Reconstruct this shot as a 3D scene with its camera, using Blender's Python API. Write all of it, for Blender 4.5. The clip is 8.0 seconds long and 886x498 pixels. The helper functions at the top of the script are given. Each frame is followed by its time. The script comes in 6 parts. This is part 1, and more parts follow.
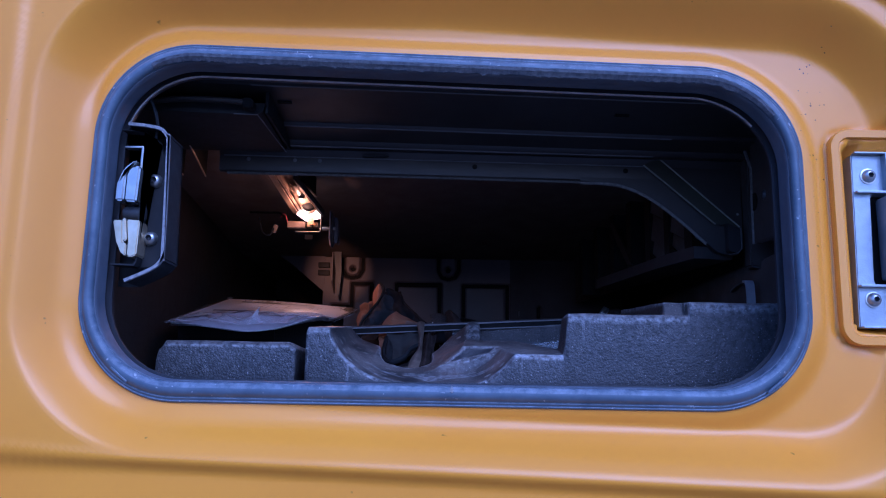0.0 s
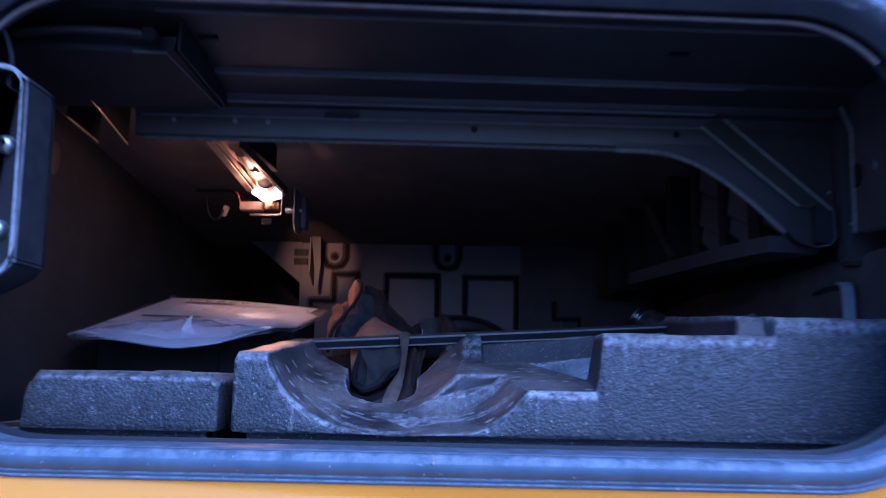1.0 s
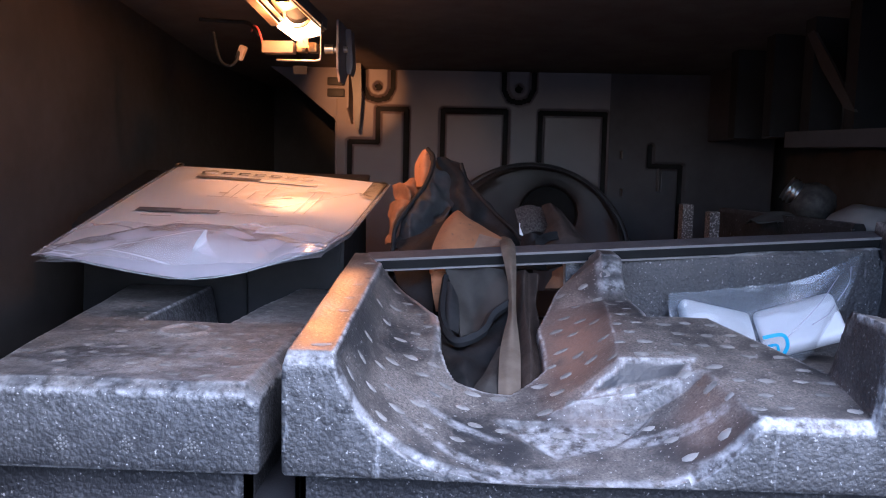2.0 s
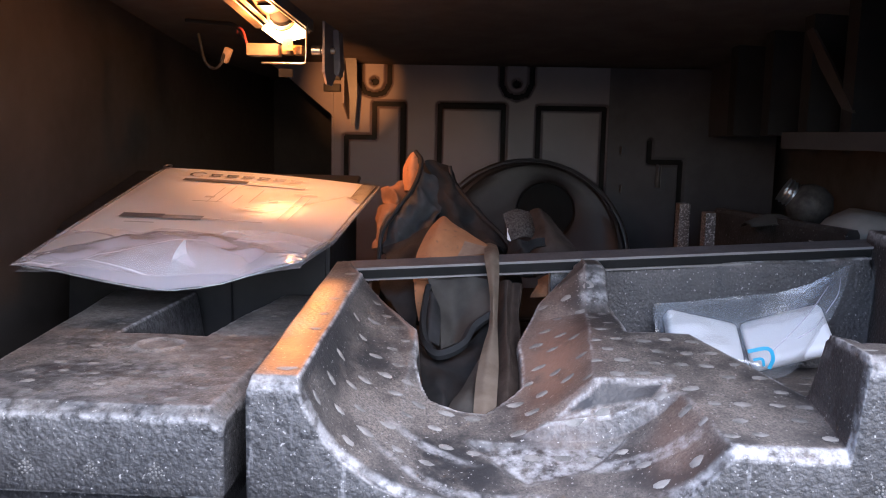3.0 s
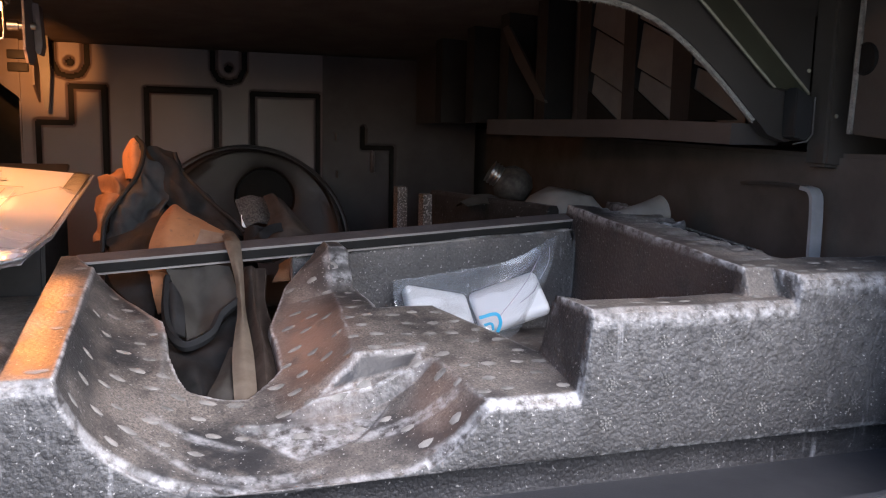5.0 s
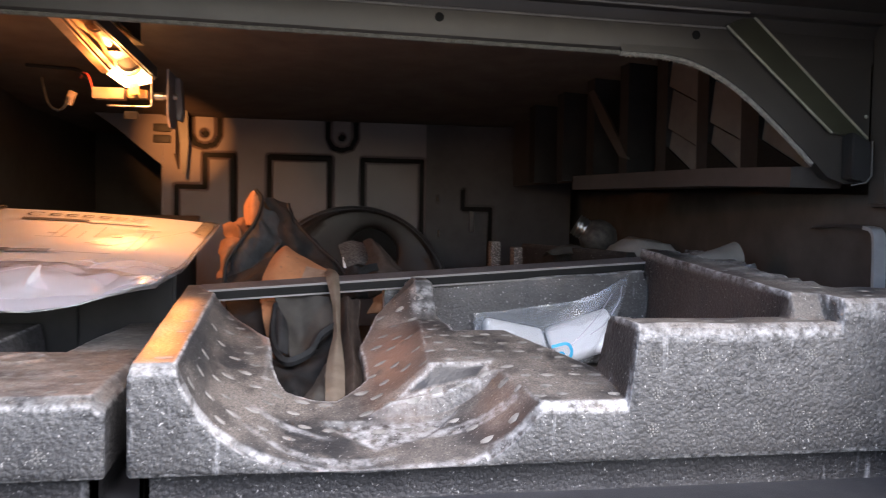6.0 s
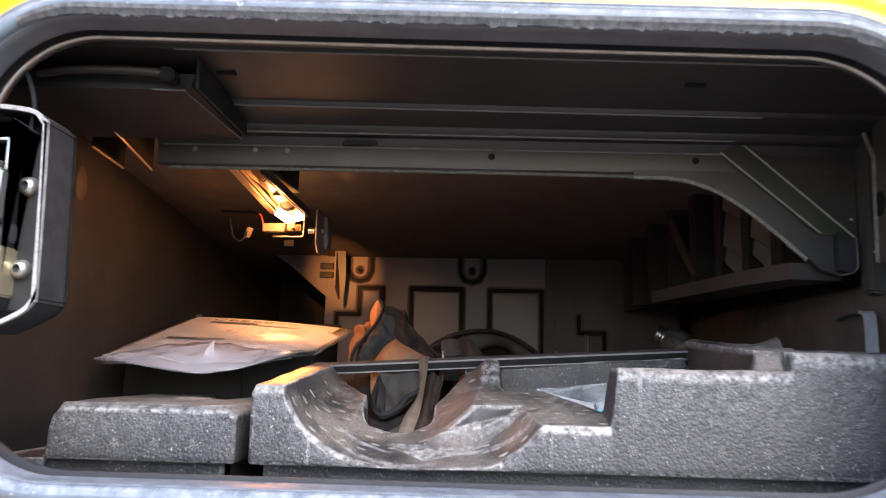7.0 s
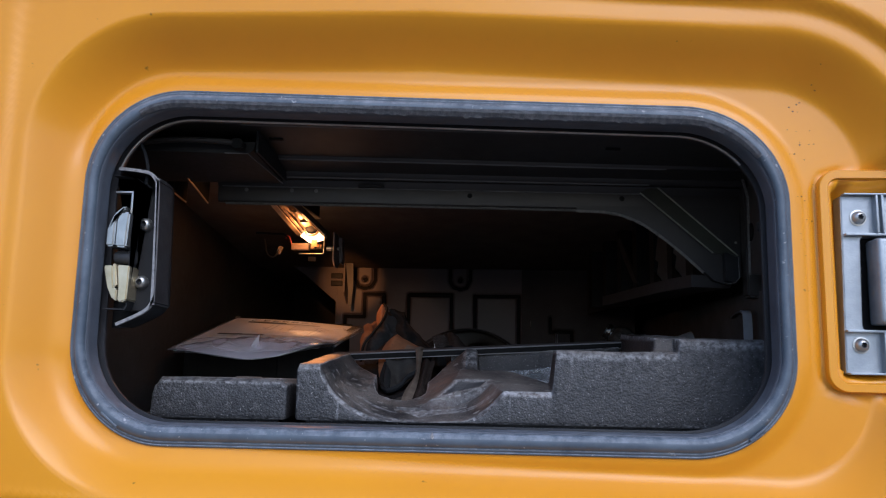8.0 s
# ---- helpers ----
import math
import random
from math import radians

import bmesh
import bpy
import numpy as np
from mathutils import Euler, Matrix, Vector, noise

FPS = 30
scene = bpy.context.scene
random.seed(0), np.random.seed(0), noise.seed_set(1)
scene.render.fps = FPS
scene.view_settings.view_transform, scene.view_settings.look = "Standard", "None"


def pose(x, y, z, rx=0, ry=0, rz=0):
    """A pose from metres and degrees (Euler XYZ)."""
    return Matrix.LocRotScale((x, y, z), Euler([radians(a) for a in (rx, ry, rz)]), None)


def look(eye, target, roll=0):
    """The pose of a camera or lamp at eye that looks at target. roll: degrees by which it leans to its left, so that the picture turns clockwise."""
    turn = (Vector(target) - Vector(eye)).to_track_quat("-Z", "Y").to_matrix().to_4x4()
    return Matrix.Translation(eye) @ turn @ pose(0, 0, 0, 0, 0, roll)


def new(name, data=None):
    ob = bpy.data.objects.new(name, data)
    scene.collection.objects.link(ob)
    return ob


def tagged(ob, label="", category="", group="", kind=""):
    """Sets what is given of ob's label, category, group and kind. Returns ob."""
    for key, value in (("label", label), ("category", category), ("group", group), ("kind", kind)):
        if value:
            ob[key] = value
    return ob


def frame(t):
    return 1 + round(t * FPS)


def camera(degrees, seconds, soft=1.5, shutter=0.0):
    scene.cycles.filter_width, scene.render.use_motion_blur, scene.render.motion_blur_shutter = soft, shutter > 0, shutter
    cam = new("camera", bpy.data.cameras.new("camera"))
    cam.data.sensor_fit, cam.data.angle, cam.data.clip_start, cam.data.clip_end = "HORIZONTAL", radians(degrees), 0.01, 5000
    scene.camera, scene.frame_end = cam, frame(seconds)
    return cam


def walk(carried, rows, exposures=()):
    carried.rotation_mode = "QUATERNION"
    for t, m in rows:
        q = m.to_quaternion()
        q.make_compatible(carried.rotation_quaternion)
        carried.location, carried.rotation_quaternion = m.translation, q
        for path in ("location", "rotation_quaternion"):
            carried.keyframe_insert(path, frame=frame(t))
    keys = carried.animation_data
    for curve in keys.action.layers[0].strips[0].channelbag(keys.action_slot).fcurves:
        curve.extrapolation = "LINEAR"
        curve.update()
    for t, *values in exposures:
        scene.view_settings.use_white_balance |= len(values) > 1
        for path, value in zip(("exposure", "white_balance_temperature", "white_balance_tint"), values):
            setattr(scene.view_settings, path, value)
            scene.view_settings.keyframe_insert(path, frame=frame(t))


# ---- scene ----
cam = camera(56.3, 8.0, soft=1.1, shutter=0.35)
PATH = [
    (0, (0.115, 0.043, 1.585), (0.094, 2.009, 1.951), 1.0),
    (0.5, (0.127, 0.127, 1.597), (0.097, 2.093, 1.965), 1.1),
    (0.8, (0.141, 0.251, 1.621), (0.11, 2.216, 1.997), 0.7),
    (1, (0.136, 0.366, 1.661), (0.093, 2.341, 1.973), 1.1),
    (1.2, (0.098, 0.498, 1.693), (0.052, 2.487, 1.901), 1.5),
    (1.5, (0.05, 0.633, 1.762), (0.0, 2.633, 1.762), 1.4),
    (1.7, (0.027, 0.688, 1.782), (-0.03, 2.682, 1.635), 1.3),
    (2.8, (0.052, 0.696, 1.823), (-0.041, 2.678, 1.567), 1.2),
    (3, (0.056, 0.705, 1.823), (-0.041, 2.686, 1.567), 1.2),
    (3.5, (0.058, 0.729, 1.827), (0.122, 2.71, 1.562), 1.4),
    (4, (0.049, 0.754, 1.823), (0.494, 2.686, 1.557), 2.0),
    (4.2, (0.04, 0.751, 1.82), (0.59, 2.655, 1.551), 1.9),
    (5.3, (0.013, 0.671, 1.82), (0.628, 2.555, 1.553), 1.2),
    (5.5, (0.017, 0.659, 1.812), (0.608, 2.56, 1.627), 1.0),
    (6, (0.031, 0.602, 1.787), (0.371, 2.571, 1.701), 0.9),
    (6.5, (0.109, 0.524, 1.741), (0.196, 2.518, 1.867), 0.8),
    (6.7, (0.132, 0.462, 1.717), (0.087, 2.445, 1.972), 1.0),
    (7, (0.154, 0.357, 1.697), (0.032, 2.33, 2.0), 1.3),
    (7.5, (0.17, 0.163, 1.674), (0.055, 2.135, 1.987), 1.1),
    (8, (0.181, 0.027, 1.663), (0.071, 1.998, 1.98), 1.1),
]
EXPOSURES = [
    (0.0, -0.05, 3860, 34), (0.5, -0.05, 3760, 33), (1.0, 0.50, 3700, 27), (1.3, 0.98, 3650, 28), (1.5, 1.35, 4020, 24), (1.7, 1.7, 4500, 20), (2.8, 1.95, 5600, 16),
    (4.2, 1.90, 6150, 16), (6.0, 2.18, 6350, 14), (6.5, 2.26, 6300, 14), (7.0, 2.12, 6300, 12), (7.15, 1.55, 6000, 13), (7.3, 1.12, 5750, 14), (7.5, 0.70, 5500, 14), (8.0, 0.17, 5450, 13),
]
walk(cam, [(t, look(eye, target, roll)) for t, eye, target, roll in PATH], EXPOSURES)

# ---- light: overcast sky in front of the open hatch, one warm lamp inside ----
world = bpy.data.worlds.new("sky")
scene.world = world
world.use_nodes = True
sky_nodes = world.node_tree.nodes
sky = sky_nodes.new("ShaderNodeTexSky")
sky.sky_type, sky.sun_disc = "NISHITA", False
sky.sun_elevation, sky.sun_rotation = radians(42.5), radians(158)
sky.dust_density = 1.5
world.node_tree.links.new(sky.outputs[0], sky_nodes["Background"].inputs[0])
sky_nodes["Background"].inputs[1].default_value = 0.17

sun = new("sun", bpy.data.lights.new("sun", "SUN"))
sun.data.energy, sun.data.angle, sun.data.color = 1.2, radians(45), (1.0, 0.97, 0.93)
sun.matrix_basis = look((1.7, -3.0, 5.7), (0.1, 1.0, 1.8))

bulb = new("lamp_bulb", bpy.data.lights.new("lamp_bulb", "POINT"))
bulb.data.shadow_soft_size, bulb.data.energy, bulb.data.color = 0.003, 0.30, (1.0, 0.37, 0.10)
bulb.location = (-0.166, 1.540, 1.9405)

# what the lamp's reflector throws down and towards the rear
throw = new("lamp_throw", bpy.data.lights.new("lamp_throw", "SPOT"))
throw.data.shadow_soft_size, throw.data.energy, throw.data.color = 0.004, 0.55, (1.0, 0.37, 0.10)
throw.data.spot_size, throw.data.spot_blend = radians(130), 0.45
throw.matrix_basis = look((-0.150, 1.603, 1.899), (-0.105, 1.80, 1.60))

# extra narrow spot, added for the lamp's light on the tray's rim
beam = new("lamp_beam", bpy.data.lights.new("lamp_beam", "SPOT"))
beam.data.shadow_soft_size, beam.data.energy, beam.data.color = 0.0002, 3.7, (1.0, 0.34, 0.08)
beam.data.spot_size, beam.data.spot_blend = radians(27), 0.8
beam.matrix_basis = look((-0.155, 1.584, 1.926), (-0.066, 1.290, 1.70))

# extra spot, added for the lamp's warm light on the rear panel's left
back = new("lamp_back", bpy.data.lights.new("lamp_back", "SPOT"))
back.data.shadow_soft_size, back.data.energy, back.data.color = 0.004, 6.5, (1.0, 0.36, 0.09)
back.data.spot_size, back.data.spot_blend = radians(20), 1.0
back.matrix_basis = look((-0.150, 1.612, 1.905), (-0.180, 2.18, 1.915))

# extra spot for the hot middle of the same lamp's light on the papers below it
cone = new("lamp_cone", bpy.data.lights.new("lamp_cone", "SPOT"))
cone.data.shadow_soft_size, cone.data.energy, cone.data.color = 0.003, 0.85, (1.0, 0.44, 0.15)
cone.data.spot_size, cone.data.spot_blend = radians(30), 1.0
cone.matrix_basis = look((-0.150, 1.598, 1.888), (-0.162, 1.572, 1.748))


# ---- materials ----
def nodes_of(name):
    m = bpy.data.materials.new(name)
    m.use_nodes = True
    return m, m.node_tree.nodes, m.node_tree.links, m.node_tree.nodes["Principled BSDF"]


def ramp(nodes, links, source, lo, hi):
    r = nodes.new("ShaderNodeMapRange")
    r.inputs["From Min"].default_value, r.inputs["From Max"].default_value = lo, hi
    links.new(source, r.inputs["Value"])
    return r.outputs[0]


def blend(nodes, links, fac, a, b):
    m = nodes.new("ShaderNodeMix")
    m.data_type = "RGBA"
    if isinstance(fac, float):
        m.inputs[0].default_value = fac
    else:
        links.new(fac, m.inputs[0])
    for k, v in ((6, a), (7, b)):
        if isinstance(v, tuple):
            m.inputs[k].default_value = (*v, 1)
        else:
            links.new(v, m.inputs[k])
    return m.outputs[2]


def times(nodes, links, a, b):
    m = nodes.new("ShaderNodeMath")
    m.operation = "MULTIPLY"
    for k, v in ((0, a), (1, b)):
        if isinstance(v, float):
            m.inputs[k].default_value = v
        else:
            links.new(v, m.inputs[k])
    return m.outputs[0]


def noise_of(nodes, links, co, scale, detail=4.0, rough=0.6):
    n = nodes.new("ShaderNodeTexNoise")
    n.inputs["Scale"].default_value, n.inputs["Detail"].default_value, n.inputs["Roughness"].default_value = scale, detail, rough
    links.new(co, n.inputs["Vector"])
    return n.outputs[0]


def surface(name, c1, c2, scale=12.0, rough=(0.45, 0.65), metal=0.0, bump=0.15, bump_scale=400.0,
            coat=0.0, dust=None, specks=None, spec=0.5):
    """Two colours mixed by broad noise, fine relief, and if wanted dust on what faces up and specks."""
    m, nodes, links, p = nodes_of(name)
    co = nodes.new("ShaderNodeTexCoord").outputs["Object"]
    broad = noise_of(nodes, links, co, scale)
    fine = noise_of(nodes, links, co, bump_scale, 3.0)
    col = blend(nodes, links, ramp(nodes, links, broad, 0.35, 0.65), c1, c2)
    geo = nodes.new("ShaderNodeNewGeometry")
    if dust:
        colour, amount, dscale, lo, hi = dust
        up = nodes.new("ShaderNodeSeparateXYZ")
        links.new(geo.outputs["True Normal"], up.inputs[0])
        mask = times(nodes, links, ramp(nodes, links, up.outputs[2], lo, hi), ramp(nodes, links, noise_of(nodes, links, co, dscale, 8.0, 0.75), 0.40, 0.62))
        col = blend(nodes, links, times(nodes, links, mask, amount), col, colour)
    if specks:
        colour, sscale, lo, hi = specks
        col = blend(nodes, links, ramp(nodes, links, noise_of(nodes, links, co, sscale, 2.0), lo, hi), col, colour)
    links.new(col, p.inputs["Base Color"])
    r = nodes.new("ShaderNodeMapRange")
    r.inputs["To Min"].default_value, r.inputs["To Max"].default_value = rough
    links.new(noise_of(nodes, links, co, scale * 6), r.inputs["Value"])
    links.new(r.outputs[0], p.inputs["Roughness"])
    p.inputs["Metallic"].default_value = metal
    p.inputs["Coat Weight"].default_value = coat
    p.inputs["Coat Roughness"].default_value = 0.12
    p.inputs["Specular IOR Level"].default_value = spec
    b = nodes.new("ShaderNodeBump")
    b.inputs["Strength"].default_value, b.inputs["Distance"].default_value = bump, 0.002
    links.new(fine, b.inputs["Height"])
    links.new(b.outputs[0], p.inputs["Normal"])
    return m


def film(name, gloss, haze, colour=(0.9, 0.92, 0.95), rough=0.12):
    """Clear plastic film: mostly see-through, with a slight haze and a gloss that grows towards grazing view."""
    m, nodes, links, p = nodes_of(name)
    clear, shine, milk = nodes.new("ShaderNodeBsdfTransparent"), nodes.new("ShaderNodeBsdfGlossy"), nodes.new("ShaderNodeBsdfDiffuse")
    shine.inputs["Roughness"].default_value = rough
    milk.inputs["Color"].default_value = (*colour, 1)
    one, two = nodes.new("ShaderNodeMixShader"), nodes.new("ShaderNodeMixShader")
    one.inputs[0].default_value = haze
    fres = nodes.new("ShaderNodeFresnel")
    fres.inputs["IOR"].default_value = 1.45
    lay = nodes.new("ShaderNodeMapping")
    lay.inputs["Scale"].default_value, lay.inputs["Rotation"].default_value = (9.0, 34.0, 9.0), (0.0, 0.0, 0.25)
    links.new(nodes.new("ShaderNodeTexCoord").outputs["Object"], lay.inputs[0])
    fold = nodes.new("ShaderNodeBump")
    fold.inputs["Strength"].default_value, fold.inputs["Distance"].default_value = 0.55, 0.004
    links.new(noise_of(nodes, links, lay.outputs[0], 1.6, 3.0, 0.55), fold.inputs["Height"])
    links.new(fold.outputs[0], shine.inputs["Normal"])
    grow = nodes.new("ShaderNodeMapRange")
    grow.inputs["From Min"].default_value, grow.inputs["From Max"].default_value = 0.03, 0.42
    grow.inputs["To Min"].default_value, grow.inputs["To Max"].default_value = gloss * 0.6, min(0.85, gloss * 4.5)
    links.new(fres.outputs[0], grow.inputs["Value"])
    links.new(grow.outputs[0], two.inputs[0])
    links.new(clear.outputs[0], one.inputs[1]), links.new(milk.outputs[0], one.inputs[2])
    links.new(one.outputs[0], two.inputs[1]), links.new(shine.outputs[0], two.inputs[2])
    links.new(two.outputs[0], nodes["Material Output"].inputs[0])
    return m


def glow(name, colour, strength):
    m, nodes, links, p = nodes_of(name)
    p.inputs["Base Color"].default_value = (*colour, 1)
    p.inputs["Emission Color"].default_value, p.inputs["Emission Strength"].default_value = (*colour, 1), strength
    return m


YELLOW = surface("yellow_paint", (0.76, 0.310, 0.006), (0.71, 0.279, 0.005), 3.0, (0.28, 0.40), bump=0.02, bump_scale=60.0, coat=0.34, spec=0.35,
                 specks=((0.12, 0.06, 0.01), 55.0, 0.74, 0.80))
RUBBER = surface("seal_rubber", (0.062, 0.082, 0.108), (0.100, 0.127, 0.158), 22.0, (0.40, 0.62), bump=0.12, bump_scale=350.0,
                 dust=((0.30, 0.32, 0.36), 0.72, 60.0, -0.1, 0.7), specks=((0.40, 0.40, 0.41), 130.0, 0.68, 0.78))


def foam(name):
    """Bead foam: dark skin, leathery bead relief with dark joints, brown dust on top, pale scuffs on upright faces, worn edges."""
    m, nodes, links, p = nodes_of(name)
    co = nodes.new("ShaderNodeTexCoord").outputs["Object"]
    geo = nodes.new("ShaderNodeNewGeometry")
    axes = nodes.new("ShaderNodeSeparateXYZ")
    links.new(geo.outputs["True Normal"], axes.inputs[0])
    v = nodes.new("ShaderNodeTexVoronoi")
    v.inputs["Scale"].default_value = 290.0
    links.new(co, v.inputs["Vector"])
    joint = nodes.new("ShaderNodeTexVoronoi")
    joint.feature = "DISTANCE_TO_EDGE"
    joint.inputs["Scale"].default_value = 290.0
    links.new(co, joint.inputs["Vector"])
    tops = ramp(nodes, links, joint.outputs["Distance"], 0.0, 0.34)
    col = blend(nodes, links, ramp(nodes, links, noise_of(nodes, links, co, 9.0), 0.35, 0.65), (0.017, 0.017, 0.019), (0.034, 0.033, 0.034))
    up = ramp(nodes, links, axes.outputs[2], 0.05, 0.8)
    smear = ramp(nodes, links, noise_of(nodes, links, co, 15.0, 5.0, 0.68), 0.40, 0.60)
    fleck = noise_of(nodes, links, co, 620.0, 2.0, 0.6)
    sandy = times(nodes, links, times(nodes, links, up, smear), ramp(nodes, links, fleck, 0.22, 0.66))
    col = blend(nodes, links, times(nodes, links, sandy, 0.84), col, (0.225, 0.196, 0.174))
    front = ramp(nodes, links, axes.outputs[2], 0.55, 0.15)
    scuff = ramp(nodes, links, noise_of(nodes, links, co, 30.0, 5.0, 0.72), 0.42, 0.62)
    bright = times(nodes, links, scuff, times(nodes, links, tops, ramp(nodes, links, fleck, 0.34, 0.60)))
    col = blend(nodes, links, times(nodes, links, times(nodes, links, front, bright), 0.22), col, (0.215, 0.213, 0.216))
    # beads on the upright faces stand out against their joints
    bead = nodes.new("ShaderNodeSeparateColor")
    links.new(v.outputs["Color"], bead.inputs[0])
    skin = times(nodes, links, front, times(nodes, links, tops, ramp(nodes, links, bead.outputs[0], 0.35, 1.0)))
    col = blend(nodes, links, times(nodes, links, skin, 0.09), col, (0.150, 0.148, 0.152))
    col = blend(nodes, links, ramp(nodes, links, noise_of(nodes, links, co, 430.0, 1.0), 0.68, 0.75), col, (0.24, 0.235, 0.23))
    # long pale streaks rubbed down the front
    long = nodes.new("ShaderNodeMapping")
    long.inputs["Scale"].default_value = (110.0, 20.0, 16.0)
    links.new(co, long.inputs[0])
    streak = times(nodes, links, ramp(nodes, links, noise_of(nodes, links, long.outputs[0], 1.0, 3.0, 0.6), 0.63, 0.74), ramp(nodes, links, noise_of(nodes, links, co, 8.0, 2.0), 0.48, 0.62))
    col = blend(nodes, links, times(nodes, links, times(nodes, links, front, streak), 0.75), col, (0.30, 0.30, 0.31))
    for key, colour, nscale, low in (("stain", (0.205, 0.122, 0.092), 45.0, 0.18), ("dark_face", (0.024, 0.023, 0.025), 300.0, 0.02), ("wear", (0.41, 0.41, 0.42), 130.0, 0.36)):
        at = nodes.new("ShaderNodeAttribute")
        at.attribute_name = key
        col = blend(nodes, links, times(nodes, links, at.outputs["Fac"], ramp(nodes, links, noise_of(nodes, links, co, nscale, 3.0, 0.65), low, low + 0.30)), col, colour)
    links.new(col, p.inputs["Base Color"])
    r = nodes.new("ShaderNodeMapRange")
    r.inputs["To Min"].default_value, r.inputs["To Max"].default_value = 0.40, 0.66
    links.new(noise_of(nodes, links, co, 60.0), r.inputs["Value"])
    links.new(r.outputs[0], p.inputs["Roughness"])
    add = nodes.new("ShaderNodeMath")
    add.operation = "MULTIPLY_ADD"
    links.new(v.outputs["Distance"], add.inputs[0])
    add.inputs[1].default_value = -1.0
    links.new(fleck, add.inputs[2])
    b = nodes.new("ShaderNodeBump")
    b.inputs["Distance"].default_value = 0.0017
    deep = nodes.new("ShaderNodeMapRange")
    deep.inputs["To Min"].default_value, deep.inputs["To Max"].default_value = 0.16, 0.52
    links.new(front, deep.inputs["Value"])
    links.new(deep.outputs[0], b.inputs["Strength"])
    links.new(add.outputs[0], b.inputs["Height"])
    links.new(b.outputs[0], p.inputs["Normal"])
    return m


FOAM = foam("foam_black")
MARK = surface("foam_vent_mark", (0.25, 0.24, 0.228), (0.10, 0.096, 0.092), 60.0, (0.6, 0.8), bump=0.3, bump_scale=900.0)
PIN_MARK = surface("foam_pin_mark", (0.150, 0.147, 0.142), (0.060, 0.059, 0.058), 22.0, (0.5, 0.7), bump=0.3, bump_scale=900.0)
BLACK = surface("black_plastic", (0.022, 0.023, 0.027), (0.032, 0.033, 0.038), 8.0, (0.38, 0.55), bump=0.12, bump_scale=700.0)
CARPET = surface("black_felt", (0.072, 0.059, 0.052), (0.098, 0.082, 0.072), 20.0, (0.85, 0.95), bump=0.4, bump_scale=900.0, spec=0.2)
LEDGE = surface("satin_black_ledge", (0.034, 0.030, 0.029), (0.048, 0.043, 0.041), 14.0, (0.45, 0.6), bump=0.1)
SHROUD = surface("felt_shroud", (0.018, 0.018, 0.020), (0.030, 0.030, 0.032), 60.0, (0.85, 0.95), bump=0.5, bump_scale=900.0, spec=0.2)
BOX_BLACK = surface("matt_black_housing", (0.012, 0.012, 0.013), (0.020, 0.020, 0.021), 18.0, (0.5, 0.7), bump=0.1, spec=0.3)
DEEP_FELT = surface("deep_black_felt", (0.125, 0.100, 0.086), (0.160, 0.130, 0.112), 20.0, (0.85, 0.95), bump=0.4, bump_scale=900.0, spec=0.15)
CEILING = surface("satin_black_sheet", (0.024, 0.0215, 0.020), (0.035, 0.0315, 0.029), 8.0, (0.34, 0.48), bump=0.06, bump_scale=700.0, spec=0.5)
PRESSED = surface("grey_black_panel", (0.092, 0.074, 0.076), (0.117, 0.096, 0.099), 6.0, (0.45, 0.6), bump=0.08, bump_scale=800.0)
GROOVE = surface("black_parts_recess_shade", (0.007, 0.007, 0.007), (0.010, 0.010, 0.010), 20.0, (0.6, 0.8), spec=0.12)
ZINC = surface("zinc_plate", (0.46, 0.47, 0.48), (0.56, 0.56, 0.55), 30.0, (0.25, 0.42), metal=1.0, bump=0.08, bump_scale=500.0)
CAST = surface("cast_zinc", (0.30, 0.33, 0.36), (0.40, 0.43, 0.46), 25.0, (0.38, 0.55), metal=0.7, bump=0.15, bump_scale=350.0)
STEEL = surface("bare_steel", (0.40, 0.38, 0.36), (0.55, 0.53, 0.50), 40.0, (0.22, 0.4), metal=1.0, bump=0.05)
DARK_STEEL = surface("black_steel", (0.03, 0.03, 0.032), (0.05, 0.05, 0.052), 25.0, (0.4, 0.55), bump=0.05)
FABRIC = surface("black_canvas", (0.013, 0.013, 0.014), (0.024, 0.024, 0.025), 40.0, (0.8, 0.95), bump=0.4, bump_scale=1400.0, spec=0.12)
LINING = surface("grey_lining", (0.040, 0.037, 0.034), (0.062, 0.058, 0.053), 30.0, (0.8, 0.95), bump=0.4, bump_scale=1600.0, spec=0.12)
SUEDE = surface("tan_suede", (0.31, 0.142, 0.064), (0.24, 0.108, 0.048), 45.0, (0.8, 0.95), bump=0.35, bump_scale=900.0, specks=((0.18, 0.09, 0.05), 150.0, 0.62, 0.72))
# darker copy of the tan suede: shade of the folds put into colour
SUEDE_SHADED = surface("shaded_tan_suede", (0.20, 0.095, 0.045), (0.13, 0.062, 0.03), 60.0, (0.8, 0.95), bump=0.4, bump_scale=900.0)
WEBBING = surface("khaki_webbing", (0.105, 0.083, 0.064), (0.142, 0.114, 0.090), 60.0, (0.8, 0.95), bump=0.5, bump_scale=1500.0, spec=0.15)
PIPING = surface("black_piping", (0.008, 0.009, 0.010), (0.014, 0.015, 0.017), 60.0, (0.6, 0.8), bump=0.3, bump_scale=1200.0, spec=0.2)
PAPER = surface("white_paper", (0.74, 0.74, 0.75), (0.80, 0.80, 0.80), 5.0, (0.7, 0.85), bump=0.05, bump_scale=300.0)
INK = surface("grey_print", (0.06, 0.055, 0.06), (0.09, 0.085, 0.085), 60.0, (0.6, 0.8))
FAINT = surface("faint_print", (0.40, 0.39, 0.39), (0.48, 0.47, 0.47), 60.0, (0.6, 0.8))
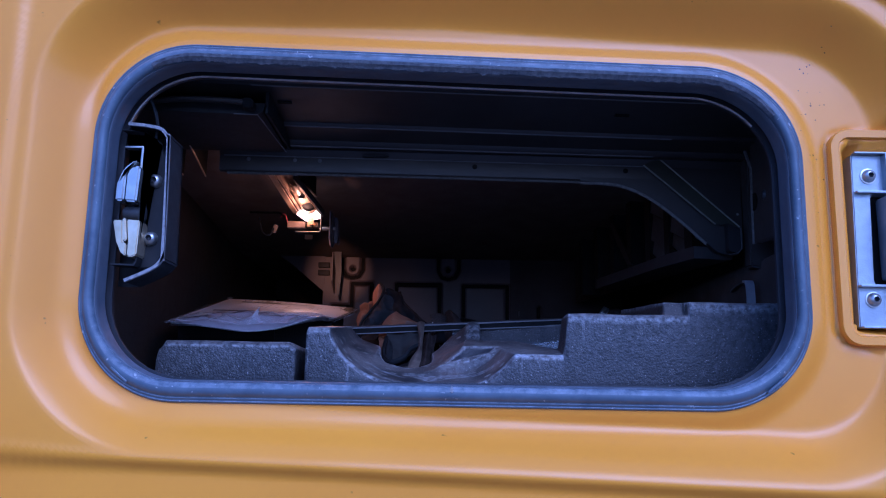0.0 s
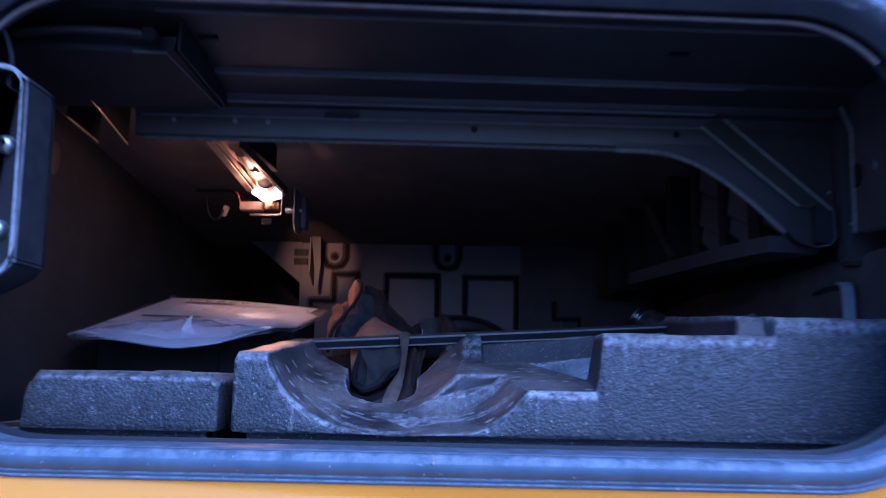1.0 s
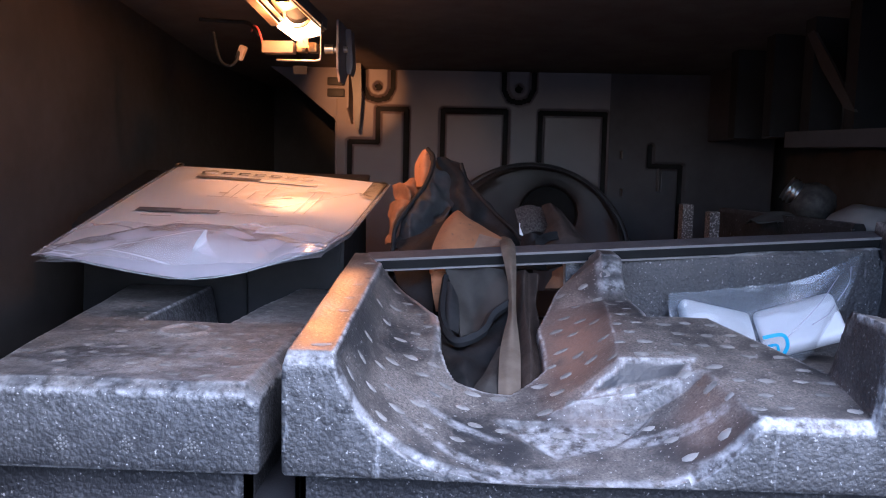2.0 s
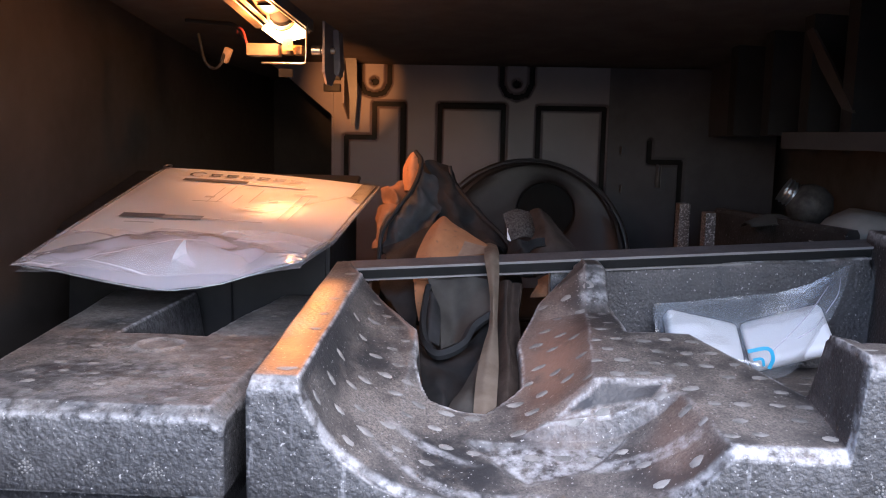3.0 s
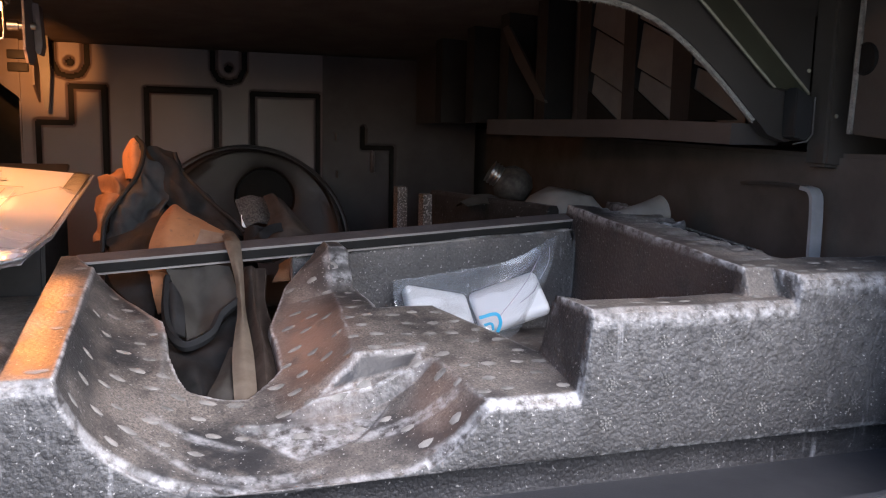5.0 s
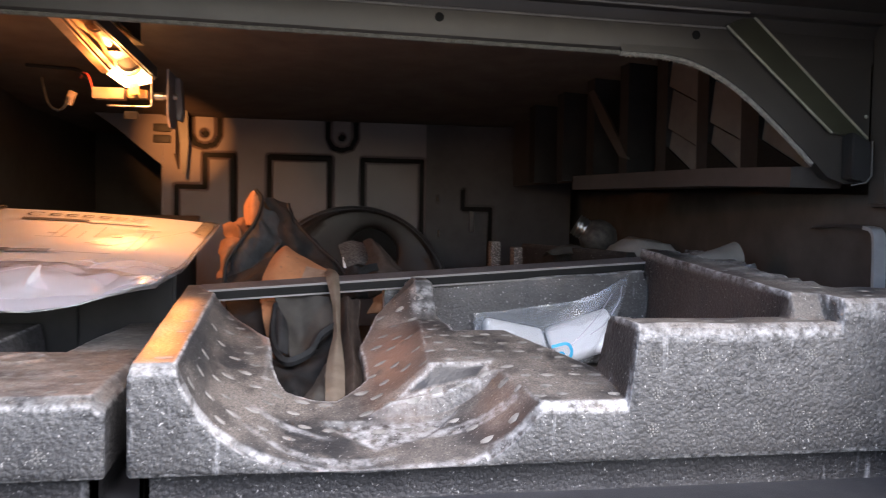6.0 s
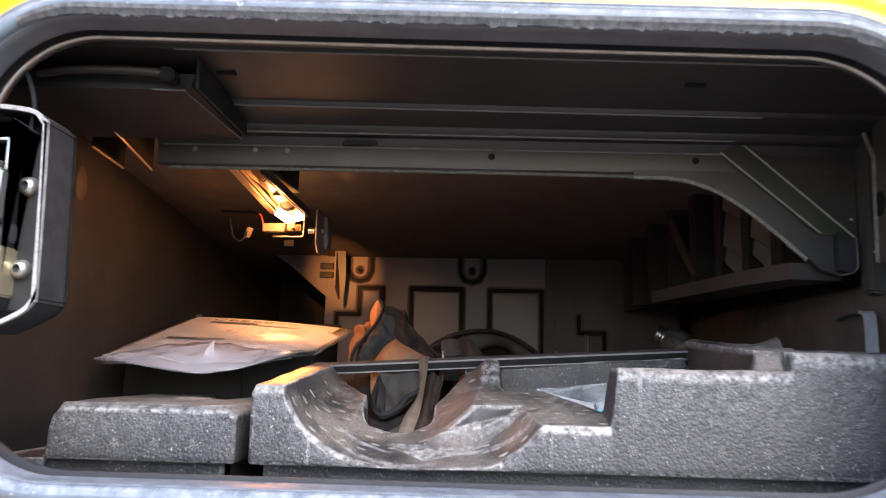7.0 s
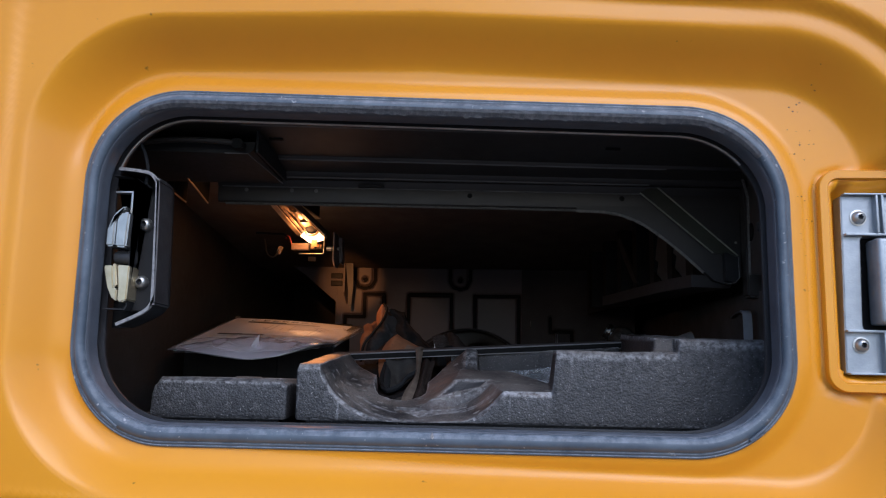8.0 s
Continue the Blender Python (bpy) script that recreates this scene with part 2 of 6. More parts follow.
BLUE = surface("blue_print", (0.02, 0.30, 0.52), (0.03, 0.36, 0.58), 40.0, (0.4, 0.6))
WHITE = surface("white_plastic", (0.72, 0.74, 0.76), (0.78, 0.79, 0.80), 8.0, (0.35, 0.5), bump=0.03)
GREY_PLASTIC = surface("grey_plastic", (0.15, 0.14, 0.13), (0.22, 0.205, 0.19), 30.0, (0.45, 0.65), bump=0.1)
GROUND_BOUNCE = surface("bounce_ground", (0.165, 0.142, 0.115), (0.215, 0.188, 0.155), 1.5, (0.8, 0.95), bump=0.4, bump_scale=90.0)
LIP = surface("black_lip_rubber", (0.070, 0.080, 0.098), (0.098, 0.110, 0.132), 30.0, (0.42, 0.60), bump=0.1, dust=((0.22, 0.24, 0.28), 0.4, 60.0, 0.2, 0.9))
CLEAR = film("clear_film", 0.21, 0.04)
MILKY = film("milky_film", 0.10, 0.24, (0.85, 0.88, 0.95))
LAMP_GLOW = glow("lit_lens", (1.0, 0.58, 0.25), 4.0)

STRIP_DARK = surface("dark_grey_strip", (0.058, 0.053, 0.056), (0.085, 0.078, 0.080), 40.0, (0.45, 0.65), bump=0.15)
STRIP_GREY = surface("pale_grey_strip", (0.125, 0.118, 0.117), (0.175, 0.166, 0.163), 25.0, (0.45, 0.6), bump=0.1)
# paler than the sheets it edges: their edge highlight put into the colour
EDGE_SHINE = surface("step_edge_shine", (0.105, 0.100, 0.096), (0.150, 0.144, 0.138), 40.0, (0.30, 0.45), bump=0.1)
DARK_PANEL = surface("panel_shade_and_backing", (0.040, 0.036, 0.037), (0.056, 0.051, 0.052), 14.0, (0.55, 0.75), bump=0.1, spec=0.3)


def creased_film(name):
    """Film whose bright folds and facets are painted as white haze lines and cloudy patches between them."""
    m, nodes, links, p = nodes_of(name)
    co = nodes.new("ShaderNodeTexCoord").outputs["Object"]
    wobble = nodes.new("ShaderNodeMapping")
    wobble.inputs["Scale"].default_value = (1.0, 2.6, 1.0)
    wobble.inputs["Rotation"].default_value = (0.0, 0.0, 0.5)
    links.new(co, wobble.inputs[0])
    cells = nodes.new("ShaderNodeTexVoronoi")
    cells.feature = "DISTANCE_TO_EDGE"
    cells.inputs["Scale"].default_value = 6.5
    links.new(wobble.outputs[0], cells.inputs["Vector"])
    tone = nodes.new("ShaderNodeTexVoronoi")
    tone.inputs["Scale"].default_value = 6.5
    links.new(wobble.outputs[0], tone.inputs["Vector"])
    grey = nodes.new("ShaderNodeSeparateColor")
    links.new(tone.outputs["Color"], grey.inputs[0])
    haze = nodes.new("ShaderNodeMath")
    haze.operation = "MULTIPLY_ADD"
    links.new(ramp(nodes, links, cells.outputs["Distance"], 0.022, 0.0), haze.inputs[0])
    haze.inputs[1].default_value = 0.34
    links.new(times(nodes, links, grey.outputs[0], 0.30), haze.inputs[2])
    clear, shine, milk = nodes.new("ShaderNodeBsdfTransparent"), nodes.new("ShaderNodeBsdfGlossy"), nodes.new("ShaderNodeBsdfDiffuse")
    shine.inputs["Roughness"].default_value = 0.15
    milk.inputs["Color"].default_value = (0.86, 0.85, 0.94, 1)
    one, two = nodes.new("ShaderNodeMixShader"), nodes.new("ShaderNodeMixShader")
    links.new(haze.outputs[0], one.inputs[0])
    two.inputs[0].default_value = 0.12
    links.new(clear.outputs[0], one.inputs[1]), links.new(milk.outputs[0], one.inputs[2])
    links.new(one.outputs[0], two.inputs[1]), links.new(shine.outputs[0], two.inputs[2])
    links.new(two.outputs[0], nodes["Material Output"].inputs[0])
    return m


CRINKLE = creased_film("crinkled_film")
FRAME_BLACK = surface("frame_black", (0.041, 0.036, 0.032), (0.058, 0.051, 0.046), 10.0, (0.4, 0.6), bump=0.12, bump_scale=600.0, spec=0.28)
FRONT_FILM = film("front_film", 0.16, 0.40, (0.82, 0.78, 0.88))
FLAP_GLINT = film("flap_sky_glint", 0.12, 0.88, (0.95, 0.95, 0.97))
BAG_FILM = film("bag_film", 0.06, 0.05, (0.75, 0.85, 0.95))
CLAW = surface("bright_zinc", (0.40, 0.40, 0.385), (0.52, 0.52, 0.495), 40.0, (0.24, 0.38), metal=0.85, bump=0.06, bump_scale=500.0)
FLOCK = surface("torn_flock", (0.13, 0.135, 0.15), (0.24, 0.24, 0.25), 140.0, (0.8, 0.95), bump=0.6, bump_scale=900.0, spec=0.2)
FELT_EDGE = surface("frayed_felt", (0.22, 0.215, 0.215), (0.38, 0.37, 0.37), 160.0, (0.85, 0.95), bump=0.8, bump_scale=900.0, spec=0.2)
FLANGE = surface("flange_highlight", (0.30, 0.27, 0.25), (0.44, 0.41, 0.38), 60.0, (0.5, 0.7), bump=0.3, bump_scale=900.0)
GOLD_CLAW = surface("gold_zinc", (0.52, 0.44, 0.28), (0.66, 0.58, 0.42), 40.0, (0.26, 0.40), metal=0.8, bump=0.06, bump_scale=500.0)
DIRT = surface("brown_grit", (0.05, 0.03, 0.015), (0.10, 0.06, 0.03), 200.0, (0.8, 0.95))
ROUGH_BLACK = surface("dusty_black_board", (0.014, 0.012, 0.011), (0.030, 0.026, 0.024), 30.0, (0.7, 0.9), bump=0.4, bump_scale=350.0, spec=0.2, specks=((0.12, 0.115, 0.11), 260.0, 0.66, 0.74), dust=((0.14, 0.13, 0.125), 0.6, 60.0, 0.3, 0.9))


# ---- mesh helpers ----
def mesh_from(name, verts, faces, material, smooth=True):
    me = bpy.data.meshes.new(name)
    me.from_pydata([tuple(float(c) for c in v) for v in verts], [], faces)
    me.materials.append(material)
    me.validate()
    if smooth:
        me.polygons.foreach_set("use_smooth", [True] * len(me.polygons))
    me.update()
    return me


def settle(bm, name, material, smooth=False):
    me = bpy.data.meshes.new(name)
    bmesh.ops.recalc_face_normals(bm, faces=bm.faces)
    bm.to_mesh(me)
    bm.free()
    me.materials.append(material)
    if smooth:
        me.polygons.foreach_set("use_smooth", [True] * len(me.polygons))
        me.set_sharp_from_angle(angle=radians(38))
    return me


def part(name, data, material, parent, label=""):
    """Links a bmesh or a mesh as one object under a thing or a part."""
    if isinstance(data, bmesh.types.BMesh):
        data = settle(data, name, material, True)
    ob = new(name, data)
    ob.parent = parent
    return tagged(ob, label) if label else ob


def thing(name, data, material, label, category, kind="", group=""):
    if isinstance(data, bmesh.types.BMesh):
        data = settle(data, name, material, True)
    return tagged(new(name, data), label, category, group, kind)


def holder(name, place, label, category, kind="", group=""):
    ob = new(name)
    ob.empty_display_size = 0.05
    return tagged(ob, label, category, group, kind)


def block(x0, x1, y0, y1, z0, z1, bevel=0.0, segments=2, bm=None):
    own = bmesh.new()
    bmesh.ops.create_cube(own, size=1.0)
    for v in own.verts:
        v.co = Vector((x0 + (v.co.x + 0.5) * (x1 - x0), y0 + (v.co.y + 0.5) * (y1 - y0), z0 + (v.co.z + 0.5) * (z1 - z0)))
    if bevel:
        bmesh.ops.bevel(own, geom=list(own.edges), offset=bevel, segments=segments, affect="EDGES", profile=0.6)
    if bm is None:
        return own
    join(bm, own)
    return bm


def join(bm, other, matrix=None):
    if matrix is not None:
        bmesh.ops.transform(other, matrix=matrix, verts=other.verts)
    me = bpy.data.meshes.new("tmp")
    other.to_mesh(me)
    other.free()
    bm.from_mesh(me)
    bpy.data.meshes.remove(me)
    return bm


def moved(bm, matrix):
    bmesh.ops.transform(bm, matrix=matrix, verts=bm.verts)
    return bm


def slab(outline, axis, lo, hi, bevel=0.0):
    """A flat outline of (a, b) pairs, thickened along an axis: y takes (x, z), x takes (y, z), z takes (x, y)."""
    bm = bmesh.new()

    def at(a, b, c):
        return {"y": (a, c, b), "x": (c, a, b), "z": (a, b, c)}[axis]
    low = [bm.verts.new(at(a, b, lo)) for a, b in outline]
    high = [bm.verts.new(at(a, b, hi)) for a, b in outline]
    bm.faces.new(low), bm.faces.new(high[::-1])
    for i in range(len(outline)):
        j = (i + 1) % len(outline)
        bm.faces.new((low[i], low[j], high[j], high[i]))
    if bevel:
        bmesh.ops.recalc_face_normals(bm, faces=bm.faces)
        bmesh.ops.bevel(bm, geom=[e for e in bm.edges if e.calc_face_angle(0) > 0.5], offset=bevel, segments=2, affect="EDGES")
    return bm


def sweep(points, profile, closed=False, up=Vector((0, 0, 1))):
    """A closed profile of (side, up) pairs carried along a line of points."""
    bm = bmesh.new()
    rings, count = [], len(points)
    pts = [Vector(p) for p in points]
    for i, p in enumerate(pts):
        a = pts[(i - 1) % count] if closed or i else p
        b = pts[(i + 1) % count] if closed or i < count - 1 else p
        ahead = (b - a).normalized()
        side = ahead.cross(up)
        side = side.normalized() if side.length > 1e-6 else Vector((1, 0, 0))
        top = side.cross(ahead).normalized()
        rings.append([bm.verts.new(p + side * s + top * u) for s, u in profile])
    n = len(profile)
    for i in range(count if closed else count - 1):
        r, q = rings[i], rings[(i + 1) % count]
        for k in range(n):
            bm.faces.new((r[k], r[(k + 1) % n], q[(k + 1) % n], q[k]))
    if not closed:
        bm.faces.new(rings[0][::-1]), bm.faces.new(rings[-1])
    return bm


def round_profile(radius, sides=8, flat=1.0):
    return [(radius * math.cos(2 * math.pi * k / sides), radius * flat * math.sin(2 * math.pi * k / sides)) for k in range(sides)]


def curve_points(keys, steps=8):
    """A smooth line through a few keys (Catmull-Rom)."""
    keys = [Vector(k) for k in keys]
    ext = [keys[0] * 2 - keys[1], *keys, keys[-1] * 2 - keys[-2]]
    out = []
    for i in range(1, len(ext) - 2):
        p0, p1, p2, p3 = ext[i - 1:i + 3]
        for s in range(steps):
            t = s / steps
            out.append(0.5 * ((2 * p1) + (p2 - p0) * t + (2 * p0 - 5 * p1 + 4 * p2 - p3) * t * t + (3 * p1 - p0 - 3 * p2 + p3) * t ** 3))
    out.append(keys[-1])
    return out


def lathe(outline, sides=24):
    """(radius, height) pairs turned round z."""
    bm = bmesh.new()
    rings = []
    for r, h in outline:
        if r < 1e-6:
            rings.append([bm.verts.new((0, 0, h))])
        else:
            rings.append([bm.verts.new((r * math.cos(2 * math.pi * k / sides), r * math.sin(2 * math.pi * k / sides), h)) for k in range(sides)])
    for a, b in zip(rings, rings[1:]):
        for k in range(sides):
            quad = [a[k % len(a)], a[(k + 1) % len(a)], b[(k + 1) % len(b)], b[k % len(b)]]
            quad = list(dict.fromkeys(quad))
            if len(quad) > 2:
                bm.faces.new(quad)
    return bm


def sst(a, b, x):
    t = np.clip((x - a) / (b - a), 0.0, 1.0)
    return t * t * (3 - 2 * t)


def smin(a, b, k=0.006):
    h = np.clip(0.5 + 0.5 * (b - a) / k, 0, 1)
    return b * (1 - h) + a * h - k * h * (1 - h)


def smax(a, b, k=0.006):
    return -smin(-a, -b, k)


def rrect_dist(x, z, x0, x1, z0, z1, r):
    """Signed distance to a rectangle with round corners, below 0 inside."""
    qx, qz = np.abs(x - (x0 + x1) / 2) - (x1 - x0) / 2 + r, np.abs(z - (z0 + z1) / 2) - (z1 - z0) / 2 + r
    return np.hypot(np.maximum(qx, 0), np.maximum(qz, 0)) + np.minimum(np.maximum(qx, qz), 0) - r


def rrect_line(x0, x1, z0, z1, r, step):
    """Points and outward normals along a rectangle with round corners, starting at the bottom's middle."""
    out, corners = [], [(x1 - r, z0 + r, -90), (x1 - r, z1 - r, 0), (x0 + r, z1 - r, 90), (x0 + r, z0 + r, 180)]
    last = ((x0 + x1) / 2, z0)

    def straight(a, b, n):
        count = max(1, round(math.dist(a, b) / step))
        out.extend(((a[0] + (b[0] - a[0]) * i / count, a[1] + (b[1] - a[1]) * i / count), n) for i in range(count))
    for cx, cz, a0 in corners:
        n0 = (math.cos(radians(a0)), math.sin(radians(a0)))
        start = (cx + r * n0[0], cz + r * n0[1])
        straight(last, start, n0)
        count = max(6, round(r * math.pi / 2 / step))
        for i in range(count):
            a = radians(a0 + 90 * i / count)
            out.append(((cx + r * math.cos(a), cz + r * math.sin(a)), (math.cos(a), math.sin(a))))
        a = radians(a0 + 90)
        last = (cx + r * math.cos(a), cz + r * math.sin(a))
    straight(last, ((x0 + x1) / 2, z0), (0, -1))
    return out


# ---- the cab side: yellow skin with the hatch opening ----
OPEN = (-0.326, 0.539, 1.5835, 2.018, 0.120)
DISH = (-0.392, 0.690, 1.5135, 2.114, 0.17)
FRAME = (0.574, 0.748, 1.660, 1.920, 0.022)
POCKET = (0.5925, 0.736, 1.678, 1.908, 0.014)


def fall(x, z):
    """How far the opening's upper edge has sunk towards the hinge side."""
    return 0.0325 * (x + 0.10) * np.clip((z - 1.5865) / 0.4315, 0.0, 1.25)


def open_line(step):
    """Points and outward normals along the hatch opening."""
    line = [(x, z - float(fall(x, z))) for (x, z), n in rrect_line(*OPEN, step)]
    out = []
    for i, p in enumerate(line):
        a, b = line[i - 1], line[(i + 1) % len(line)]
        size = math.hypot(b[0] - a[0], b[1] - a[1])
        out.append((p, ((b[1] - a[1]) / size, -(b[0] - a[0]) / size)))
    return out


def skin_y(x, z):
    d = rrect_dist(x, z + fall(x, z), *OPEN)
    depth = -rrect_dist(x, z + 0.055 * np.maximum(x - 0.1, 0) * sst(1.80, 2.00, z) + 0.031 * x * (1 - sst(1.58, 1.80, z)), *DISH)
    y = 0.978 + 0.052 * (0.45 * sst(0.0, 0.062, depth) + 0.55 * np.clip((depth - 0.005) / 0.055, 0, 1))
    y = y - 0.008 * (1 - sst(0.004, 0.030, d))
    y = y - 0.006 * sst(0.0, 0.012, -0.402 - x) - 0.010 * sst(0.0, 0.03, z - 2.128) * (1 - sst(0.2, 0.4, x))
    y = y - 0.014 * sst(0.020, 0.036, -depth) * sst(0.2, 0.4, x) * sst(1.90, 1.98, z)
    y = y + 0.010 * sst(0.002, 0.016, 1.5135 - 0.031 * x - z) - 0.0015 * np.exp(-((z - 1.5130 + 0.031 * x) / 0.004) ** 2)
    f, p = rrect_dist(x, z, *FRAME), rrect_dist(x, z, *POCKET)
    y = y + (1.03 - y) * sst(-0.020, 0.004, -f)
    y = y + 0.004 * np.exp(-(f / 0.003) ** 2) - 0.007 * sst(0.0, 0.006, -f)
    return y + 0.034 * sst(0.0, 0.004, -p)


def cab_panel():
    line = open_line(0.005)
    offs = [0.0, 0.002, 0.004] + [0.004 + 0.004 * k for k in range(1, 80)] + [0.35, 0.4, 0.5, 0.7, 1.0, 1.6]
    d = np.array(offs)[:, None]
    px, pz = np.array([p for p, n in line]).T
    nx, nz = np.array([n for p, n in line]).T
    # each line of the sheet ends at the cab side's own edge
    reach = np.minimum(np.where(nx > 0, 1.4 - px, px + 1.2) / np.maximum(abs(nx), 1e-6), np.where(nz > 0, 2.95 - pz, pz - 0.3) / np.maximum(abs(nz), 1e-6))
    d = np.where(d < 1.5, np.minimum(d, reach), reach)
    X, Z = px + d * nx, pz + d * nz
    Y = skin_y(X, Z)
    n, verts, faces = len(line), [], []
    back = np.stack([X[0], Y[0] + 0.045, Z[0]], -1)
    verts = np.concatenate([back, np.stack([X, Y, Z], -1).reshape(-1, 3)])
    for r in range(len(offs)):
        for k in range(n):
            a, b = r * n + k, r * n + (k + 1) % n
            faces.append((a, b, b + n, a + n))
    me = mesh_from("cab_panel", verts, faces, YELLOW)
    return tagged(new("wall_front", me), "glossy yellow painted truck cab side with a recessed hatch opening", "cab panel", kind="structure")


panel = cab_panel()


ring = [(x, 1.0245, z) for (x, z), n in rrect_line(0.582, 0.742, 1.665, 1.919, 0.018, 0.012)]
part("pocket_frame", sweep(ring, [(-0.006, -0.008), (-0.006, 0.002), (-0.0045, 0.0045), (0.0045, 0.0045), (0.006, 0.002), (0.006, -0.008)], True, Vector((0, -1, 0))), YELLOW, panel, "raised yellow frame round the hinge pocket")


def grit():
    """Small dried dirt specks thrown on the paint beside the hinge."""
    bm, rnd = bmesh.new(), random.Random(21)
    for k in range(30):
        x, z = rnd.gauss(0.562, 0.012), rnd.uniform(1.80, 2.05)
        r = rnd.uniform(0.0004, 0.0012)
        y = float(skin_y(np.array([x]), np.array([z]))[0])
        rim = [bm.verts.new((x + r * rnd.uniform(0.6, 1.2) * math.cos(a), y - 0.0001, z + r * rnd.uniform(0.6, 1.3) * math.sin(a))) for a in np.linspace(0, 2 * math.pi, 8)[:-1]]
        top = bm.verts.new((x, y - 0.0005, z))
        for i in range(7):
            bm.faces.new((rim[i], rim[(i + 1) % 7], top))
    return bm


tagged(part("dirt_speck_scatter", grit(), DIRT, panel, "dried brown dirt specks"), kind="stuff")


def seal_ring(name, profile, material, label, keep=None):
    line = open_line(0.006)
    count, rows = len(line), len(profile)
    verts, faces = [], []
    for (x, z), (a, b) in line:
        k = 1 + 0.40 * max(0.0, -b) + 0.28 * max(0.0, b)
        verts += [(x + a * d * (k if d < 0 else 1), y, z + b * d * (k if d < 0 else 1)) for d, y in profile]
    for i in range(count):
        if keep and not keep(line[i][0]):
            continue
        j = (i + 1) % count
        for k in range(rows):
            m = (k + 1) % rows
            faces.append((i * rows + k, j * rows + k, j * rows + m, i * rows + m))
    return part(name, mesh_from(name, verts, faces, material), material, panel, label)


seal_ring("rubber_seal", [(0.0035, 1.034), (0.0035, 1.0225), (0.0025, 1.0190), (0.0010, 1.0180), (0.0002, 1.0195), (-0.0008, 1.0178), (-0.0018, 1.0168), (-0.0026, 1.0180),
                          (-0.0036, 1.0150), (-0.0065, 1.0125), (-0.0100, 1.0122), (-0.0130, 1.0140), (-0.0145, 1.0172), (-0.0149, 1.0205), (-0.0149, 1.046), (0.0035, 1.046)],
          RUBBER, "dusty blue-black rubber door seal")
seal_ring("inner_lip", [(-0.0147, 1.0212), (-0.0152, 1.0204), (-0.0158, 1.0210), (-0.0162, 1.0300), (-0.0165, 1.0440), (-0.0172, 1.0470), (-0.0168, 1.0490), (-0.0147, 1.0490)],
          LIP, "darker inner lip of the seal")


def frayed_strip():
    """Torn flock hanging from the upper seal's edge, in uneven tufts."""
    rnd = random.Random(11)
    bm, rows = bmesh.new(), []
    for (x, z), (a, b) in open_line(0.0018):
        if z < 1.90 or b < 0.55 or x < -0.27:
            continue
        tuft = 0.7 * abs(noise.noise(Vector((x * 75, 0.0, 3.0)))) + 0.6 * abs(noise.noise(Vector((x * 290, 1.0, 3.0))))
        ends = max(0.0, min(1.0, (b - 0.55) / 0.4, (x + 0.27) / 0.06))
        low = 0.0186 + ends * (0.0008 + 0.0064 * tuft + rnd.uniform(0.0, 0.0006))
        j = rnd.uniform(-0.0003, 0.0003)
        rows.append([bm.verts.new((x - a * d + j, y, z - b * d)) for d, y in ((0.0120, 1.0119), (0.0160, 1.0124), (0.0184, 1.0150), (low, 1.0162))])
    for p, q in zip(rows, rows[1:]):
        for k in range(3):
            bm.faces.new((p[k], q[k], q[k + 1], p[k + 1]))
    bmesh.ops.solidify(bm, geom=list(bm.faces), thickness=0.0007)
    return bm


part("frayed_band", frayed_strip(), FLOCK, panel, "torn pale band along the seal")
# upper flange edge only: the light it catches is put into a pale tone
seal_ring("flange_edge", [(-0.0172, 1.0600), (-0.0183, 1.0595), (-0.0189, 1.0610), (-0.0187, 1.0640), (-0.0172, 1.0640)], FLANGE, "inner flange edge coloured pale for the light it catches",
          keep=lambda p: p[1] > 1.945 + 0.01 * p[0])
part("drain_hole", lathe([(0.0, 0.0), (0.004, 0.0), (0.005, 0.0015), (0.004, 0.002), (0.0, -0.001)], 12), GROOVE, panel).matrix_basis = pose(-0.073, 1.0240, 1.5855, 90)
for sx in (-0.270, 0.492):
    part("seal_joint", block(sx - 0.013, sx + 0.013, 1.0115, 1.04, 1.610, 1.6125, 0.0008), RUBBER, panel).matrix_basis = (
        Matrix.Translation((sx, 1.0, 1.611)) @ Matrix.Rotation(radians(40 if sx < 0 else -40), 4, "Y") @ Matrix.Translation((-sx, -1.0, -1.611)))
part("seal_scuff", slab([(0.1155, 1.5985), (0.1175, 1.6055), (0.1198, 1.5990), (0.1180, 1.5965)], "y", 1.0112, 1.0135, 0.0003), FELT_EDGE, panel, "pale scuff on the seal")


# ---- the locker's shell ----
def shell(name, x0, x1, y0, y1, z0, z1, material, label, category):
    return thing(name, block(x0, x1, y0, y1, z0, z1), material, label, category, "structure")


shell("floor", -0.46, 0.70, 1.070, 2.62, 1.555, 1.585, BLACK, "black plastic locker floor", "floor")
shell("wall_left", -0.46, -0.43, 1.070, 2.62, 1.585, 2.06, FRAME_BLACK, "dark locker side wall", "wall")
shell("wall_right", 0.665, 0.70, 1.070, 2.62, 1.585, 2.06, CARPET, "dark locker side wall", "wall")
shell("wall_rear", -0.46, 0.70, 2.60, 2.63, 1.585, 2.06, BOX_BLACK, "dark wall far behind the locker", "wall")


